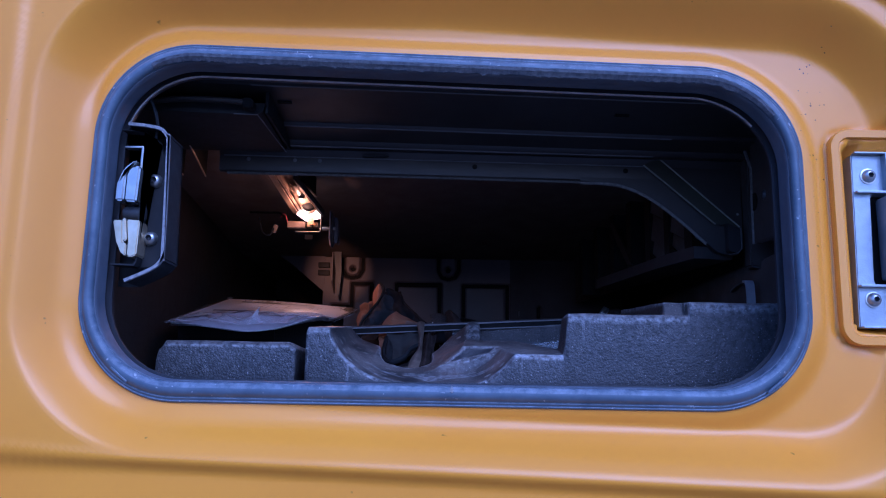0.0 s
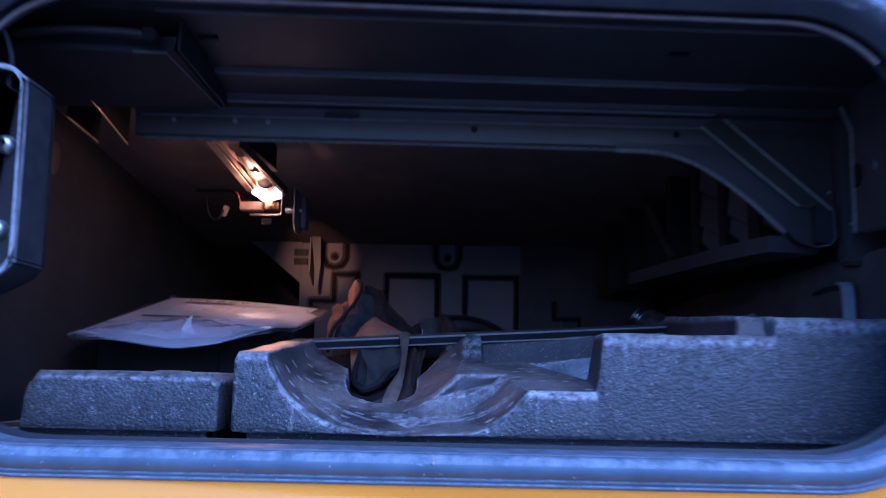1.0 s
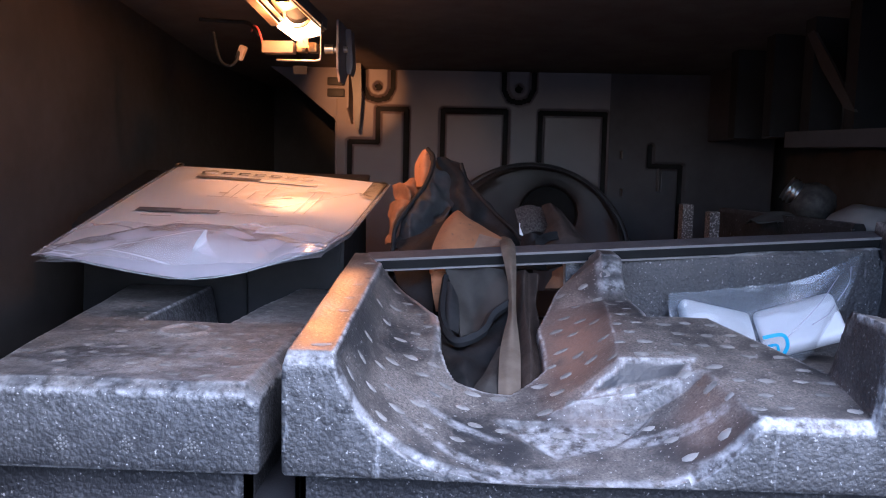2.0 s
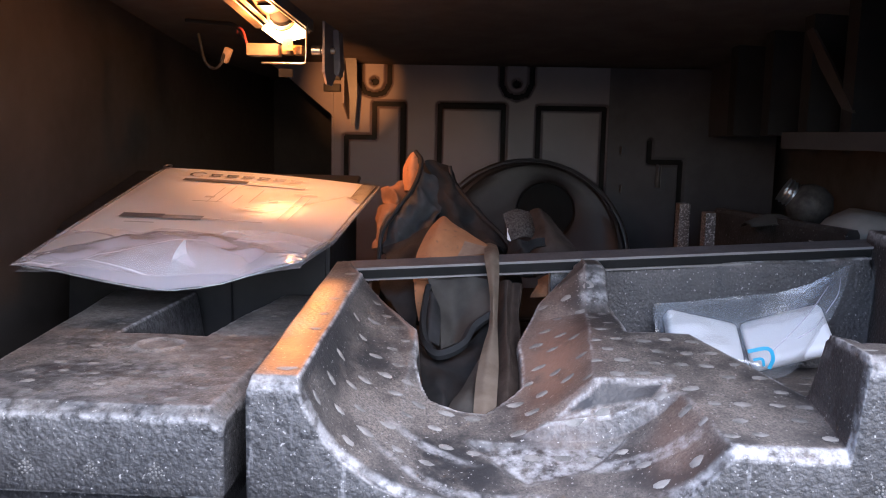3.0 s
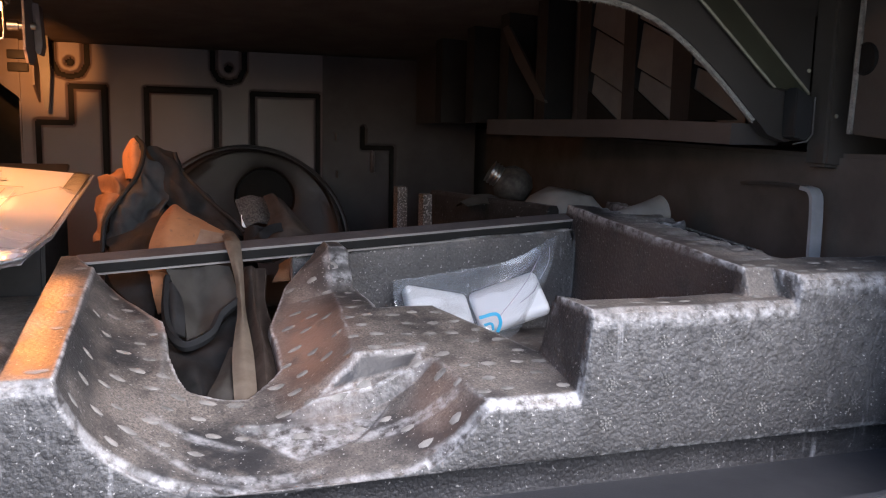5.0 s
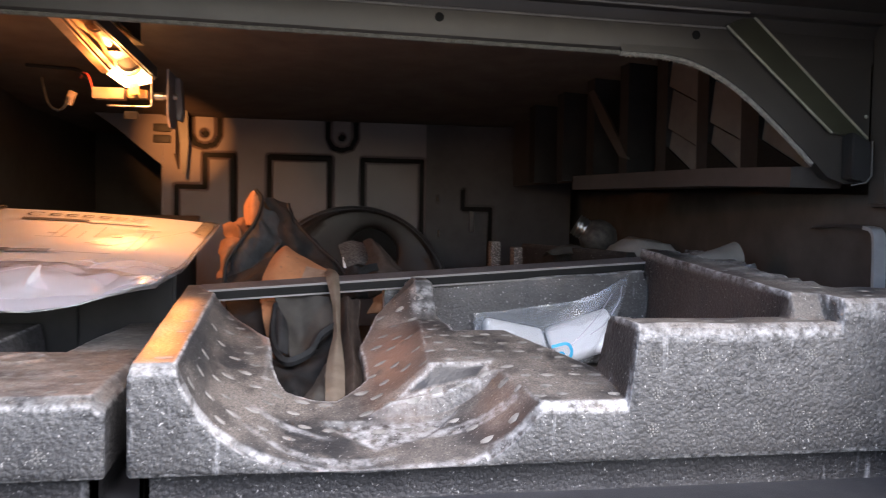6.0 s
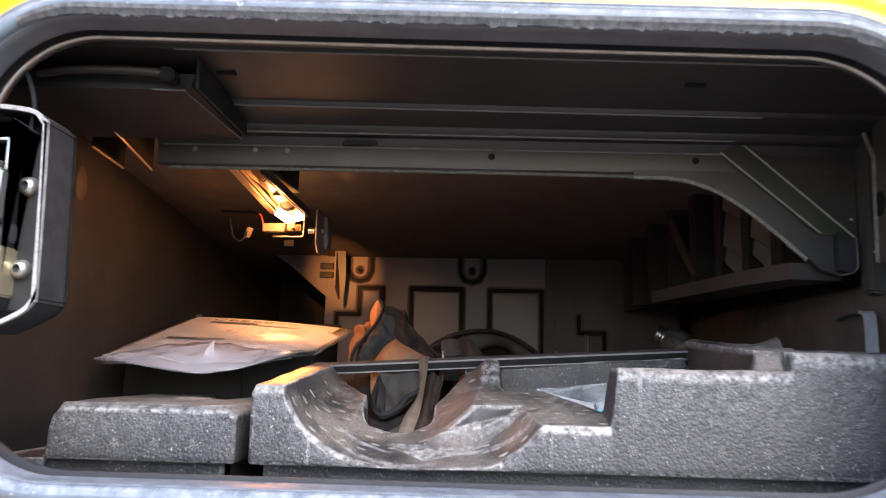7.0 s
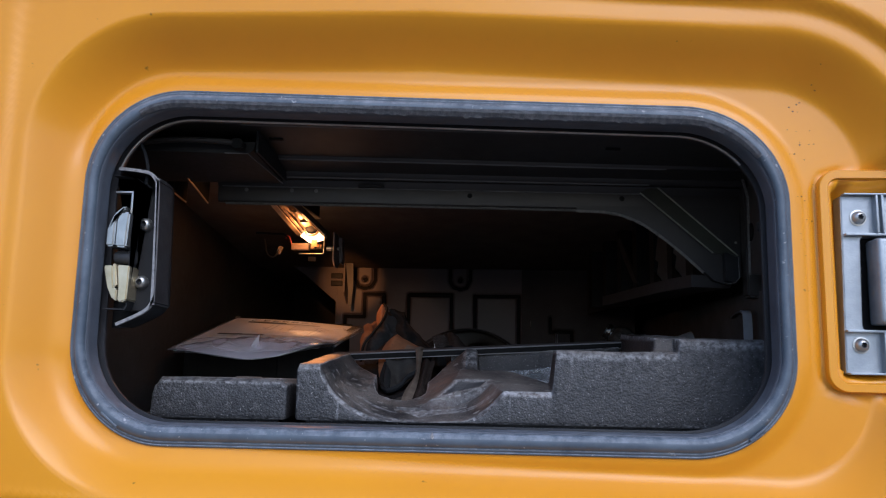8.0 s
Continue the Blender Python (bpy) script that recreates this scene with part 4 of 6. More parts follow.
    # bag well
    rim = np.where(x < 0.215, 1.336, np.where(x < 0.285, 1.336 - 0.124 * (x - 0.215) / 0.070, 1.206))
    inside = np.minimum(np.minimum(x - 0.170, 0.409 - x), np.minimum(1.460 - y, y - rim))
    well = 1.628 + 0.10 * np.maximum(0, 1.27 - y) + 0.5 * np.maximum(0, x - 0.385)
    z = z + (np.minimum(well, z) - z) * sst(-0.003, 0.010, inside)
    # deep hollow of the trough
    left = hollow_left(y)
    right = np.interp(y, [1.262, 1.280, 1.300, 1.335, 1.367, 1.424, 1.4485, 1.47], [0.056, 0.070, 0.086, 0.087, 0.085, 0.1045, 0.136, 0.140])
    hole = np.minimum(np.minimum(x - left, right - x), y - 1.268 - 4.0 * (x - 0.050) ** 2)
    z = z - 0.0035 * sst(-0.008, 0.0, x - left) * (x < 0.04) * sst(1.335, 1.350, y)
    z = z + (1.606 - z) * sst(-0.001, 0.004, hole)
    # back wall and the hollow behind
    behind = sst(1.458, 1.466, y)
    rear = np.where(x > 0.118, 1.711 + 0.058 * (x - 0.13), np.where(x < -0.05, 1.708, 1.606))
    z = z + (rear - z) * behind * (1 - sst(0.404, 0.410, x))
    z = z + (1.606 - z) * sst(1.488, 1.496, y) * (1 - sst(0.50, 0.51, x) * (1 - sst(1.58, 1.59, y)))
    # slightly rounded front edge and hand-made unevenness
    z = z - 0.0035 * (1 - sst(0.0, 0.005, back)) * (z > 1.615)
    z = z + 0.0016 * sst(0.42, 0.45, x) * sst(1.21, 1.26, y) * (np.sin(190 * x + 60 * np.sin(9 * y)) * np.sin(150 * y) + 0.6 * np.sin(330 * y + 80 * x))
    return z + 0.0006 * np.sin(61 * x + 23 * y) * np.sin(47 * y - 11 * x)


def left_z(x, y):
    edge = x + 0.281 + 0.14 * (y - 1.17)
    z = 1.6635 + 0 * x
    pocket = np.minimum(np.minimum(x + 0.238, -0.168 - x + 0.1 * (y - 1.35)), y - 1.352)
    z = z + (1.612 - z) * sst(-0.002, 0.008, pocket)
    z = z - 0.012 * (1 - sst(0.0, 0.010, edge)) - 0.05 * sst(0.0, 0.004, -edge)
    z = z - 0.006 * (1 - sst(0.0, 0.009, -0.0965 - x)) - 0.004 * (1 - sst(0.0, 0.007, y - 1.17))
    z = z + 0.0022 * np.exp(-((np.hypot(x + 0.19, y - 1.315) - 0.018) / 0.003) ** 2)
    return z + 0.0007 * np.sin(53 * x) * np.sin(43 * y)


def height_mesh(name, fn, x0, x1, y0, y1, step, foot, kick):
    xs, ys = np.linspace(x0, x1, round((x1 - x0) / step) + 1), np.linspace(y0, y1, round((y1 - y0) / step) + 1)
    X, Y = np.meshgrid(xs, ys)
    Z = fn(X, Y)
    n, m = X.shape
    verts = [tuple(v) for v in np.stack([X, Y, Z], -1).reshape(-1, 3)]
    faces = [(r * m + c, r * m + c + 1, (r + 1) * m + c + 1, (r + 1) * m + c) for r in range(n - 1) for c in range(m - 1)]
    ring = list(range(m)) + [r * m + m - 1 for r in range(1, n)] + [(n - 1) * m + c for c in range(m - 2, -1, -1)] + [r * m for r in range(n - 2, 0, -1)]
    levels = [ring]
    for share, inset in ((0.05, -0.0016), (0.11, -0.002), (0.90, -0.002), (0.96, -0.002), (1.0, -0.0005)):
        row = []
        for v in ring:
            x, y, z = verts[v]
            ox, oy = int(x <= x0) - int(x >= x1), int(y <= y0) - int(y >= y1)
            row.append(len(verts))
            verts.append((x + ox * inset, y + oy * inset, z + (foot - z) * share))
        levels.append(row)
    row = []
    for v in levels[-1]:
        x, y, z = verts[v]
        row.append(len(verts))
        verts.append((x + (int(x <= x0 + 0.003) - int(x >= x1 - 0.003)) * 0.008, y + (int(y <= y0 + 0.003) - int(y >= y1 - 0.003)) * 0.008, z - 0.0015))
    levels.append(row)
    row = [len(verts) + i for i in range(len(levels[-1]))]
    verts += [(verts[v][0], verts[v][1], kick) for v in levels[-1]]
    levels.append(row)
    for a, b in zip(levels, levels[1:]):
        for k in range(len(ring)):
            j = (k + 1) % len(ring)
            faces.append((a[k], b[k], b[j], a[j]))
    me = mesh_from(name, verts, faces, FOAM)
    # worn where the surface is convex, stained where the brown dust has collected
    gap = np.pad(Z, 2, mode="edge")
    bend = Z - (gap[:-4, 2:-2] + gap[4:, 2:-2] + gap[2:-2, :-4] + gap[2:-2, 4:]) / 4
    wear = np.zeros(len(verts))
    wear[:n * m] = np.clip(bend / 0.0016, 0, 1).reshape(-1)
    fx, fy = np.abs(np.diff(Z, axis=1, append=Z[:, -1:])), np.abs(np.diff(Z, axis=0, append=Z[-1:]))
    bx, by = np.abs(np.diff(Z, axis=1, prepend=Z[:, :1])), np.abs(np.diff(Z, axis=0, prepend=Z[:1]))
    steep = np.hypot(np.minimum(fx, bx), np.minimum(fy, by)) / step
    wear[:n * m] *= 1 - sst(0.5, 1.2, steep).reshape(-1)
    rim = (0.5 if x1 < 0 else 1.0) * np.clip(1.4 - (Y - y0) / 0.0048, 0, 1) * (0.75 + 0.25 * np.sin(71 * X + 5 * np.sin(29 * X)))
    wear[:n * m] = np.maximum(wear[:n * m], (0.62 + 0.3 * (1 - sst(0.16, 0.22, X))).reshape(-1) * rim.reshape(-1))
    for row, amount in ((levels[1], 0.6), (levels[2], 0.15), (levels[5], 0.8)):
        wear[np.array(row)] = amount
    stain, dark_face = np.zeros(len(verts)), np.zeros(len(verts))
    # small tray: uneven paler tone over its whole top
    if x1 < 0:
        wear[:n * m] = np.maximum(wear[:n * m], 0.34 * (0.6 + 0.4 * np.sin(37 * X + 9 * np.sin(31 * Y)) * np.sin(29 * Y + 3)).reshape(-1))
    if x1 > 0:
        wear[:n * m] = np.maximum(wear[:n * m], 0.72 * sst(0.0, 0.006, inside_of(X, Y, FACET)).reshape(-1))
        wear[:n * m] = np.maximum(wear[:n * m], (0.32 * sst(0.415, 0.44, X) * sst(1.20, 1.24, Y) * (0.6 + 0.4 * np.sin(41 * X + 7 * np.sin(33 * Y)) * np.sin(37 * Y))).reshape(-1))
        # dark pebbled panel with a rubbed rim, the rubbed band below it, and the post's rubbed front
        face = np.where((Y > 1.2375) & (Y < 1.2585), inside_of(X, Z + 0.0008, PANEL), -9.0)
        # recessed panel face is set to a darker tone
        dark_face[:n * m] = sst(0.0008, 0.0022, face).reshape(-1)
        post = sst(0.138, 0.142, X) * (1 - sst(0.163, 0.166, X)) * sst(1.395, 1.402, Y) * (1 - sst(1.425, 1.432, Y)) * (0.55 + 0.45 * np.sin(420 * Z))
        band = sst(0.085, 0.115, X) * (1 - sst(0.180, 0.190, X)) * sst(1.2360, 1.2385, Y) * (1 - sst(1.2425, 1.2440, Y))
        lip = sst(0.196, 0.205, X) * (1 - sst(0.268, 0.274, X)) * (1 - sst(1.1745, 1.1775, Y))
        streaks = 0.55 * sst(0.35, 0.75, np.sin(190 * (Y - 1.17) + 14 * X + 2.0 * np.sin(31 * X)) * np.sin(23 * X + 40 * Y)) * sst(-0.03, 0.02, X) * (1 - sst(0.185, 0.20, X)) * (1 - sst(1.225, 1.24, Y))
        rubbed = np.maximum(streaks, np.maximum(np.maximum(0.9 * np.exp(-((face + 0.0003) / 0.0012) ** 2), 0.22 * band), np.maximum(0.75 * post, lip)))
        wear[:n * m] = np.maximum(wear[:n * m], rubbed.reshape(-1)) * (1 - dark_face[:n * m])
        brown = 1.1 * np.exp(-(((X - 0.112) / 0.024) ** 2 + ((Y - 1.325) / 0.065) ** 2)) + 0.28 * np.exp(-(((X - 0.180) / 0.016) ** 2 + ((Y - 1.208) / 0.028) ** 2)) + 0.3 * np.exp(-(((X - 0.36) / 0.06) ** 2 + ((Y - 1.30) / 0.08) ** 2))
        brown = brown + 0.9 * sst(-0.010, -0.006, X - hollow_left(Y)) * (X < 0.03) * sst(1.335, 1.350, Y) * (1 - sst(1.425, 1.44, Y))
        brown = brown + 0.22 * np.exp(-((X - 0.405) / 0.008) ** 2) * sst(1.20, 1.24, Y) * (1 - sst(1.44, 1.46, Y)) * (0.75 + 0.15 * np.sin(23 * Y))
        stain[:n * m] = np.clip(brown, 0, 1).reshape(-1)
    for key, values in (("wear", wear), ("stain", stain), ("dark_face", dark_face)):
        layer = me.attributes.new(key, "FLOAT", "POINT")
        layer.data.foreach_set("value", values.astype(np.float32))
    return me


def vent_marks(fn, x0, x1, y0, y1, gap, wide, deep):
    """Small proud discs left by the mould's steam vents, lying on the surface."""
    bm = bmesh.new()
    rnd = random.Random(5)
    for i in range(int((x1 - x0) / gap)):
        for j in range(int((y1 - y0) / gap)):
            x, y = x0 + (i + 0.5 + 0.5 * (j % 2) + rnd.uniform(-0.10, 0.10)) * gap, y0 + (j + 0.5 + rnd.uniform(-0.10, 0.10)) * gap
            if x > x1 or rnd.random() < 0.14:
                continue
            h = 0.003
            z = float(fn(np.array([x]), np.array([y]))[0])
            gx = float(fn(np.array([x + h]), np.array([y]))[0] - fn(np.array([x - h]), np.array([y]))[0]) / (2 * h)
            gy = float(fn(np.array([x]), np.array([y + h]))[0] - fn(np.array([x]), np.array([y - h]))[0]) / (2 * h)
            if math.hypot(gx, gy) > 2.6 or z < 1.62:
                continue
            up = Vector((-gx, -gy, 1)).normalized()
            a = Vector((1, 0, gx)).normalized()
            b = up.cross(a)
            c = Vector((x, y, z))
            s = rnd.uniform(0.75, 1.1)
            rim = [c + (a * (wide * s * math.cos(t)) + b * (deep * s * math.sin(t))) * rnd.uniform(0.75, 1.15) for t in np.linspace(0, 2 * math.pi, 9)[:-1]]
            flat = fn(np.array([p.x for p in rim]), np.array([p.y for p in rim]))
            if max(abs((Vector((p.x, p.y, float(q))) - c).dot(up)) for p, q in zip(rim, flat)) > 0.0012:
                continue
            ring = [bm.verts.new(Vector((p.x, p.y, float(q))) + up * 0.0002) for p, q in zip(rim, flat)]
            top = [bm.verts.new(c + (v.co - c) * 0.8 + up * 0.00025) for v in ring]
            bm.faces.new(top)
            for k in range(8):
                bm.faces.new((ring[k], ring[(k + 1) % 8], top[(k + 1) % 8], top[k]))
    return bm


def vent_roses(spots, y):
    """Rings of pin marks on an upright face."""
    bm = bmesh.new()
    for x, z in spots:
        for k in range(13):
            r = 0.0 if k == 0 else 0.0021 if k < 5 else 0.0038
            turn = k * math.pi / 2 if k < 5 else k * math.pi / 4 + 0.3
            cx, cz = x + r * math.cos(turn), z + r * math.sin(turn)
            ring = [bm.verts.new((cx + 0.0009 * math.cos(t), y, cz + 0.0009 * math.sin(t))) for t in np.linspace(0, 2 * math.pi, 7)[:-1]]
            top = bm.verts.new((cx, y - 0.0005, cz))
            for i in range(6):
                bm.faces.new((ring[i], ring[(i + 1) % 6], top))
    return bm


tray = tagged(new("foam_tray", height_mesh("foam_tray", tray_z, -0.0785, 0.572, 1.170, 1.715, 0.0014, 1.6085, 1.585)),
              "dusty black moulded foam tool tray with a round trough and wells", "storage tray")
tagged(part("vent_mark_scatter", vent_marks(tray_z, -0.07, 0.565, 1.176, 1.46, 0.0190, 0.0060, 0.0034), MARK, tray, "pale dusty vent marks"), kind="stuff")
tagged(part("pin_mark_rosette", vent_roses([(0.287 + 0.0420 * i + 0.003 * (j % 2), 1.6313 + 0.0268 * j) for i in range(7) for j in range(4) if j < 3], 1.1675), PIN_MARK, tray), kind="stuff")



def divider_board():
    """Speckled board standing on the floor behind the tray, with two upright posts at its end."""
    base = thing("divider_board", sweep([(0.372, 1.832, 1.664), (0.430, 1.560, 1.664)], [(-0.008, -0.079), (0.008, -0.079), (0.008, 0.074), (0.005, 0.079), (-0.005, 0.079), (-0.008, 0.074)]), ROUGH_BLACK,
                 "dusty black board standing behind the foam tray", "board")
    part("post", block(0.352, 0.372, 1.825, 1.850, 1.585, 1.737, 0.002), SPECKLED, base, "speckled grey post")
    part("post", block(0.334, 0.350, 1.900, 1.925, 1.585, 1.743, 0.002), SPECKLED, base, "speckled grey post")
    return base


SPECKLED = surface("speckled_foam_edge", (0.05, 0.048, 0.046), (0.09, 0.086, 0.083), 60.0, (0.7, 0.9), bump=0.4, bump_scale=350.0, specks=((0.30, 0.29, 0.28), 420.0, 0.52, 0.62))
divider_board()

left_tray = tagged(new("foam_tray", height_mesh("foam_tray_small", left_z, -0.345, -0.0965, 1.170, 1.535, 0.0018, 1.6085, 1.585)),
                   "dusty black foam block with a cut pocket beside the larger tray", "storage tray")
tagged(part("vent_mark_scatter", vent_marks(left_z, -0.335, -0.10, 1.178, 1.53, 0.024, 0.0050, 0.0045), MARK, left_tray), kind="stuff")
tagged(part("pin_mark_rosette", vent_roses([(-0.255 + 0.040 * i, 1.6245) for i in range(4)], 1.1675), PIN_MARK, left_tray), kind="stuff")


# ---- strip lying across the tray ----
def strip():
    a, b = Vector((-0.066, 1.452, 1.7045)), Vector((0.418, 1.481, 1.7345))
    base = thing("long_profile", sweep([a, b], [(-0.006, -0.0080), (0.0075, -0.0080), (0.0075, 0.0008), (-0.006, 0.0036)]), GROOVE,
                 "long thin black and grey plastic profile lying across the tray", "profile strip")
    off = Vector((0, 0, 0.0045))
    part("top_face", sweep([a + off, b + off], [(-0.0130, 0.0006), (0.0078, -0.0034), (0.0078, -0.0018), (-0.0130, 0.0024)]), STRIP_DARK, base, "dark grey top face")
    part("front_edge", sweep([a + off, b + off], [(0.0080, -0.0038), (0.0092, -0.0038), (0.0092, -0.0016), (0.0080, -0.0016)]), STRIP_GREY, base, "pale worn front edge")
    part("end_piece", block(0.408, 0.424, 1.483, 1.496, 1.7240, 1.7375, 0.002), CREAM, base, "torn cream end piece")
    part("lower_lip", sweep([a - off * 1.85, b - off * 1.85], [(0.003, -0.0006), (0.0098, -0.0006), (0.0098, 0.0010), (0.003, 0.0010)]), STRIP_GREY, base, "pale grey lower lip")
    return base


CREAM = surface("cream_foam", (0.36, 0.28, 0.19), (0.48, 0.39, 0.28), 80.0, (0.8, 0.95), bump=0.5, bump_scale=600.0)
strip()


# ---- cloth helper ----
def cloth(keys, steps=10, ruck=0.004, seed=1, thick=0.0018, fine=60.0, pleat=None):
    """A sheet through a small net of keys (rows of points), rumpled and given a thickness."""
    rows = [curve_points(r, steps) for r in keys]
    cols = list(zip(*rows))
    grid = [curve_points(c, steps) for c in cols]
    bm = bmesh.new()
    off = Vector((seed * 3.1, seed * 1.7, seed * 0.9))
    vs = []
    for col in grid:
        line = []
        for p in col:
            n1 = noise.noise_vector(p * fine * 0.35 + off)
            n2 = noise.noise_vector(p * fine + off)
            q = p + n1 * ruck + n2 * ruck * 0.4
            if pleat:
                way, size = pleat
                wave = math.sin(p.dot(Vector(way)) + 3.0 * noise.noise(p * 18 + off))
                q += Vector((0.1, -0.75, 0.65)) * size * (abs(wave) ** 0.6 * (1 if wave > 0 else -1))
            line.append(bm.verts.new(q))
        vs.append(line)
    for i in range(len(vs) - 1):
        for j in range(len(vs[0]) - 1):
            bm.faces.new((vs[i][j], vs[i + 1][j], vs[i + 1][j + 1], vs[i][j + 1]))
    bmesh.ops.recalc_face_normals(bm, faces=bm.faces)
    bmesh.ops.solidify(bm, geom=list(bm.faces), thickness=thick)
    return bm


def tool_bag():
    bag = holder("tool_bag", (0.02, 1.55, 1.61), "slumped black canvas bag with tan suede lining and khaki strap", "bag")
    part("body", cloth([
        [(-0.062, 1.58, 1.630), (-0.030, 1.56, 1.630), (0.03, 1.55, 1.630), (0.09, 1.56, 1.630), (0.100, 1.60, 1.630)],
        [(-0.054, 1.61, 1.690), (-0.035, 1.60, 1.695), (0.03, 1.59, 1.695), (0.085, 1.60, 1.695), (0.095, 1.62, 1.690)],
        [(-0.040, 1.65, 1.740), (-0.026, 1.645, 1.770), (0.010, 1.645, 1.765), (0.045, 1.645, 1.740), (0.080, 1.65, 1.715)],
        [(-0.028, 1.68, 1.765), (-0.020, 1.68, 1.795), (0.004, 1.68, 1.785), (0.030, 1.68, 1.760), (0.070, 1.69, 1.725)],
        [(-0.030, 1.74, 1.690), (-0.010, 1.75, 1.700), (0.010, 1.75, 1.700), (0.040, 1.74, 1.690), (0.070, 1.73, 1.690)]], 8, 0.006, 3), FABRIC, bag)
    part("upper_flap", cloth([
        [(-0.019, 1.640, 1.807), (-0.028, 1.612, 1.765), (-0.044, 1.602, 1.740), (-0.057, 1.590, 1.701)],
        [(-0.011, 1.622, 1.789), (-0.014, 1.600, 1.760), (-0.029, 1.592, 1.735), (-0.045, 1.582, 1.705)],
        [(0.001, 1.628, 1.783), (-0.001, 1.606, 1.757), (-0.011, 1.602, 1.737), (-0.028, 1.586, 1.715)],
        [(0.007, 1.630, 1.769), (0.009, 1.604, 1.753), (0.003, 1.594, 1.744), (-0.011, 1.572, 1.721)]], 10, 0.0050, 7, fine=85.0, pleat=((260, 30, 210), 0.0018)), FLAP_LIT, bag, "black canvas flap, greyed for its lit side")
    part("far_flap", cloth([
        [(-0.012, 1.640, 1.799), (0.014, 1.645, 1.798), (0.022, 1.640, 1.779)],
        [(0.004, 1.622, 1.772), (0.022, 1.612, 1.765), (0.040, 1.622, 1.759)],
        [(0.006, 1.604, 1.748), (0.034, 1.594, 1.739), (0.058, 1.608, 1.738)],
        [(0.030, 1.588, 1.728), (0.054, 1.582, 1.726), (0.078, 1.593, 1.719)],
        [(0.060, 1.570, 1.716), (0.072, 1.566, 1.715), (0.082, 1.577, 1.705)]], 10, 0.0050, 8, fine=85.0, pleat=((230, 40, 170), 0.0018)), FABRIC, bag)
    part("edge_binding", sweep(curve_points([(-0.023, 1.640, 1.812), (-0.015, 1.628, 1.800), (-0.021, 1.602, 1.774), (-0.038, 1.592, 1.750), (-0.052, 1.582, 1.727), (-0.055, 1.574, 1.698)]), round_profile(0.0026, 8)), PIPING, bag, "black edge binding")
    part("edge_binding", sweep(curve_points([(0.016, 1.640, 1.796), (0.021, 1.632, 1.779), (0.039, 1.614, 1.759), (0.057, 1.600, 1.741), (0.073, 1.588, 1.728), (0.084, 1.580, 1.716)]), round_profile(0.0022, 8)), PIPING, bag, "black edge binding")
    part("shadow_fold", cloth([
        [(-0.052, 1.584, 1.712), (-0.032, 1.574, 1.720), (-0.010, 1.570, 1.730), (0.004, 1.572, 1.744)],
        [(-0.048, 1.566, 1.700), (-0.032, 1.556, 1.704), (-0.014, 1.552, 1.714), (-0.002, 1.558, 1.730)],
        [(-0.042, 1.545, 1.684), (-0.030, 1.536, 1.688), (-0.020, 1.530, 1.694), (-0.010, 1.528, 1.708)]], 8, 0.005, 37, pleat=((60, 150, 160), 0.002)), FABRIC, bag)
    part("suede_tip", cloth([
        [(-0.031, 1.646, 1.803), (-0.026, 1.640, 1.810), (-0.020, 1.640, 1.807)],
        [(-0.036, 1.646, 1.792), (-0.026, 1.624, 1.792), (-0.018, 1.628, 1.794)],
        [(-0.035, 1.640, 1.777), (-0.026, 1.616, 1.781), (-0.020, 1.616, 1.783)],
        [(-0.033, 1.632, 1.767), (-0.029, 1.614, 1.769), (-0.025, 1.608, 1.769)]], 6, 0.0015, 2), SUEDE, bag, "tan suede lining edge")
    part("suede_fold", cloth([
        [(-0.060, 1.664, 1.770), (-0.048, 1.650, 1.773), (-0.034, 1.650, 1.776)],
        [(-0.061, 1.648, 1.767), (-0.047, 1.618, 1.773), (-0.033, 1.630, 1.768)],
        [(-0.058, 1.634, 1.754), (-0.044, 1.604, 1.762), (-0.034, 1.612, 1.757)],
        [(-0.057, 1.622, 1.745), (-0.047, 1.606, 1.752), (-0.036, 1.608, 1.749)]], 9, 0.0060, 5, fine=95.0, pleat=((150, 60, 260), 0.0034)), SUEDE_SHADED, bag, "tan suede lining")
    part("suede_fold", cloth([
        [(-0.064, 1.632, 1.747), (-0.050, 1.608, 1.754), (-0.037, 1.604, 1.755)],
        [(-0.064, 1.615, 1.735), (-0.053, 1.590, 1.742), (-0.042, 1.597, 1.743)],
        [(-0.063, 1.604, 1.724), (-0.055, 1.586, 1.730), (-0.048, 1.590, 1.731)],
        [(-0.062, 1.592, 1.703), (-0.057, 1.578, 1.709), (-0.052, 1.581, 1.712)]], 9, 0.0045, 15, fine=95.0, pleat=((120, 40, 240), 0.0020)), SUEDE_SHADED, bag, "tan suede lining")
    part("suede_panel", cloth([
        [(-0.010, 1.478, 1.691), (-0.003, 1.470, 1.694), (0.007, 1.470, 1.694), (0.018, 1.476, 1.692)],
        [(-0.010, 1.492, 1.703), (0.006, 1.484, 1.707), (0.033, 1.484, 1.709), (0.062, 1.490, 1.711)],
        [(-0.008, 1.506, 1.716), (0.010, 1.498, 1.722), (0.035, 1.496, 1.717), (0.067, 1.502, 1.717)],
        [(0.000, 1.530, 1.734), (0.013, 1.520, 1.738), (0.034, 1.515, 1.730), (0.062, 1.514, 1.722)],
        [(0.010, 1.552, 1.746), (0.016, 1.548, 1.748), (0.026, 1.540, 1.741), (0.040, 1.530, 1.734)]], 8, 0.0012, 9), SUEDE, bag, "tan suede side panel")
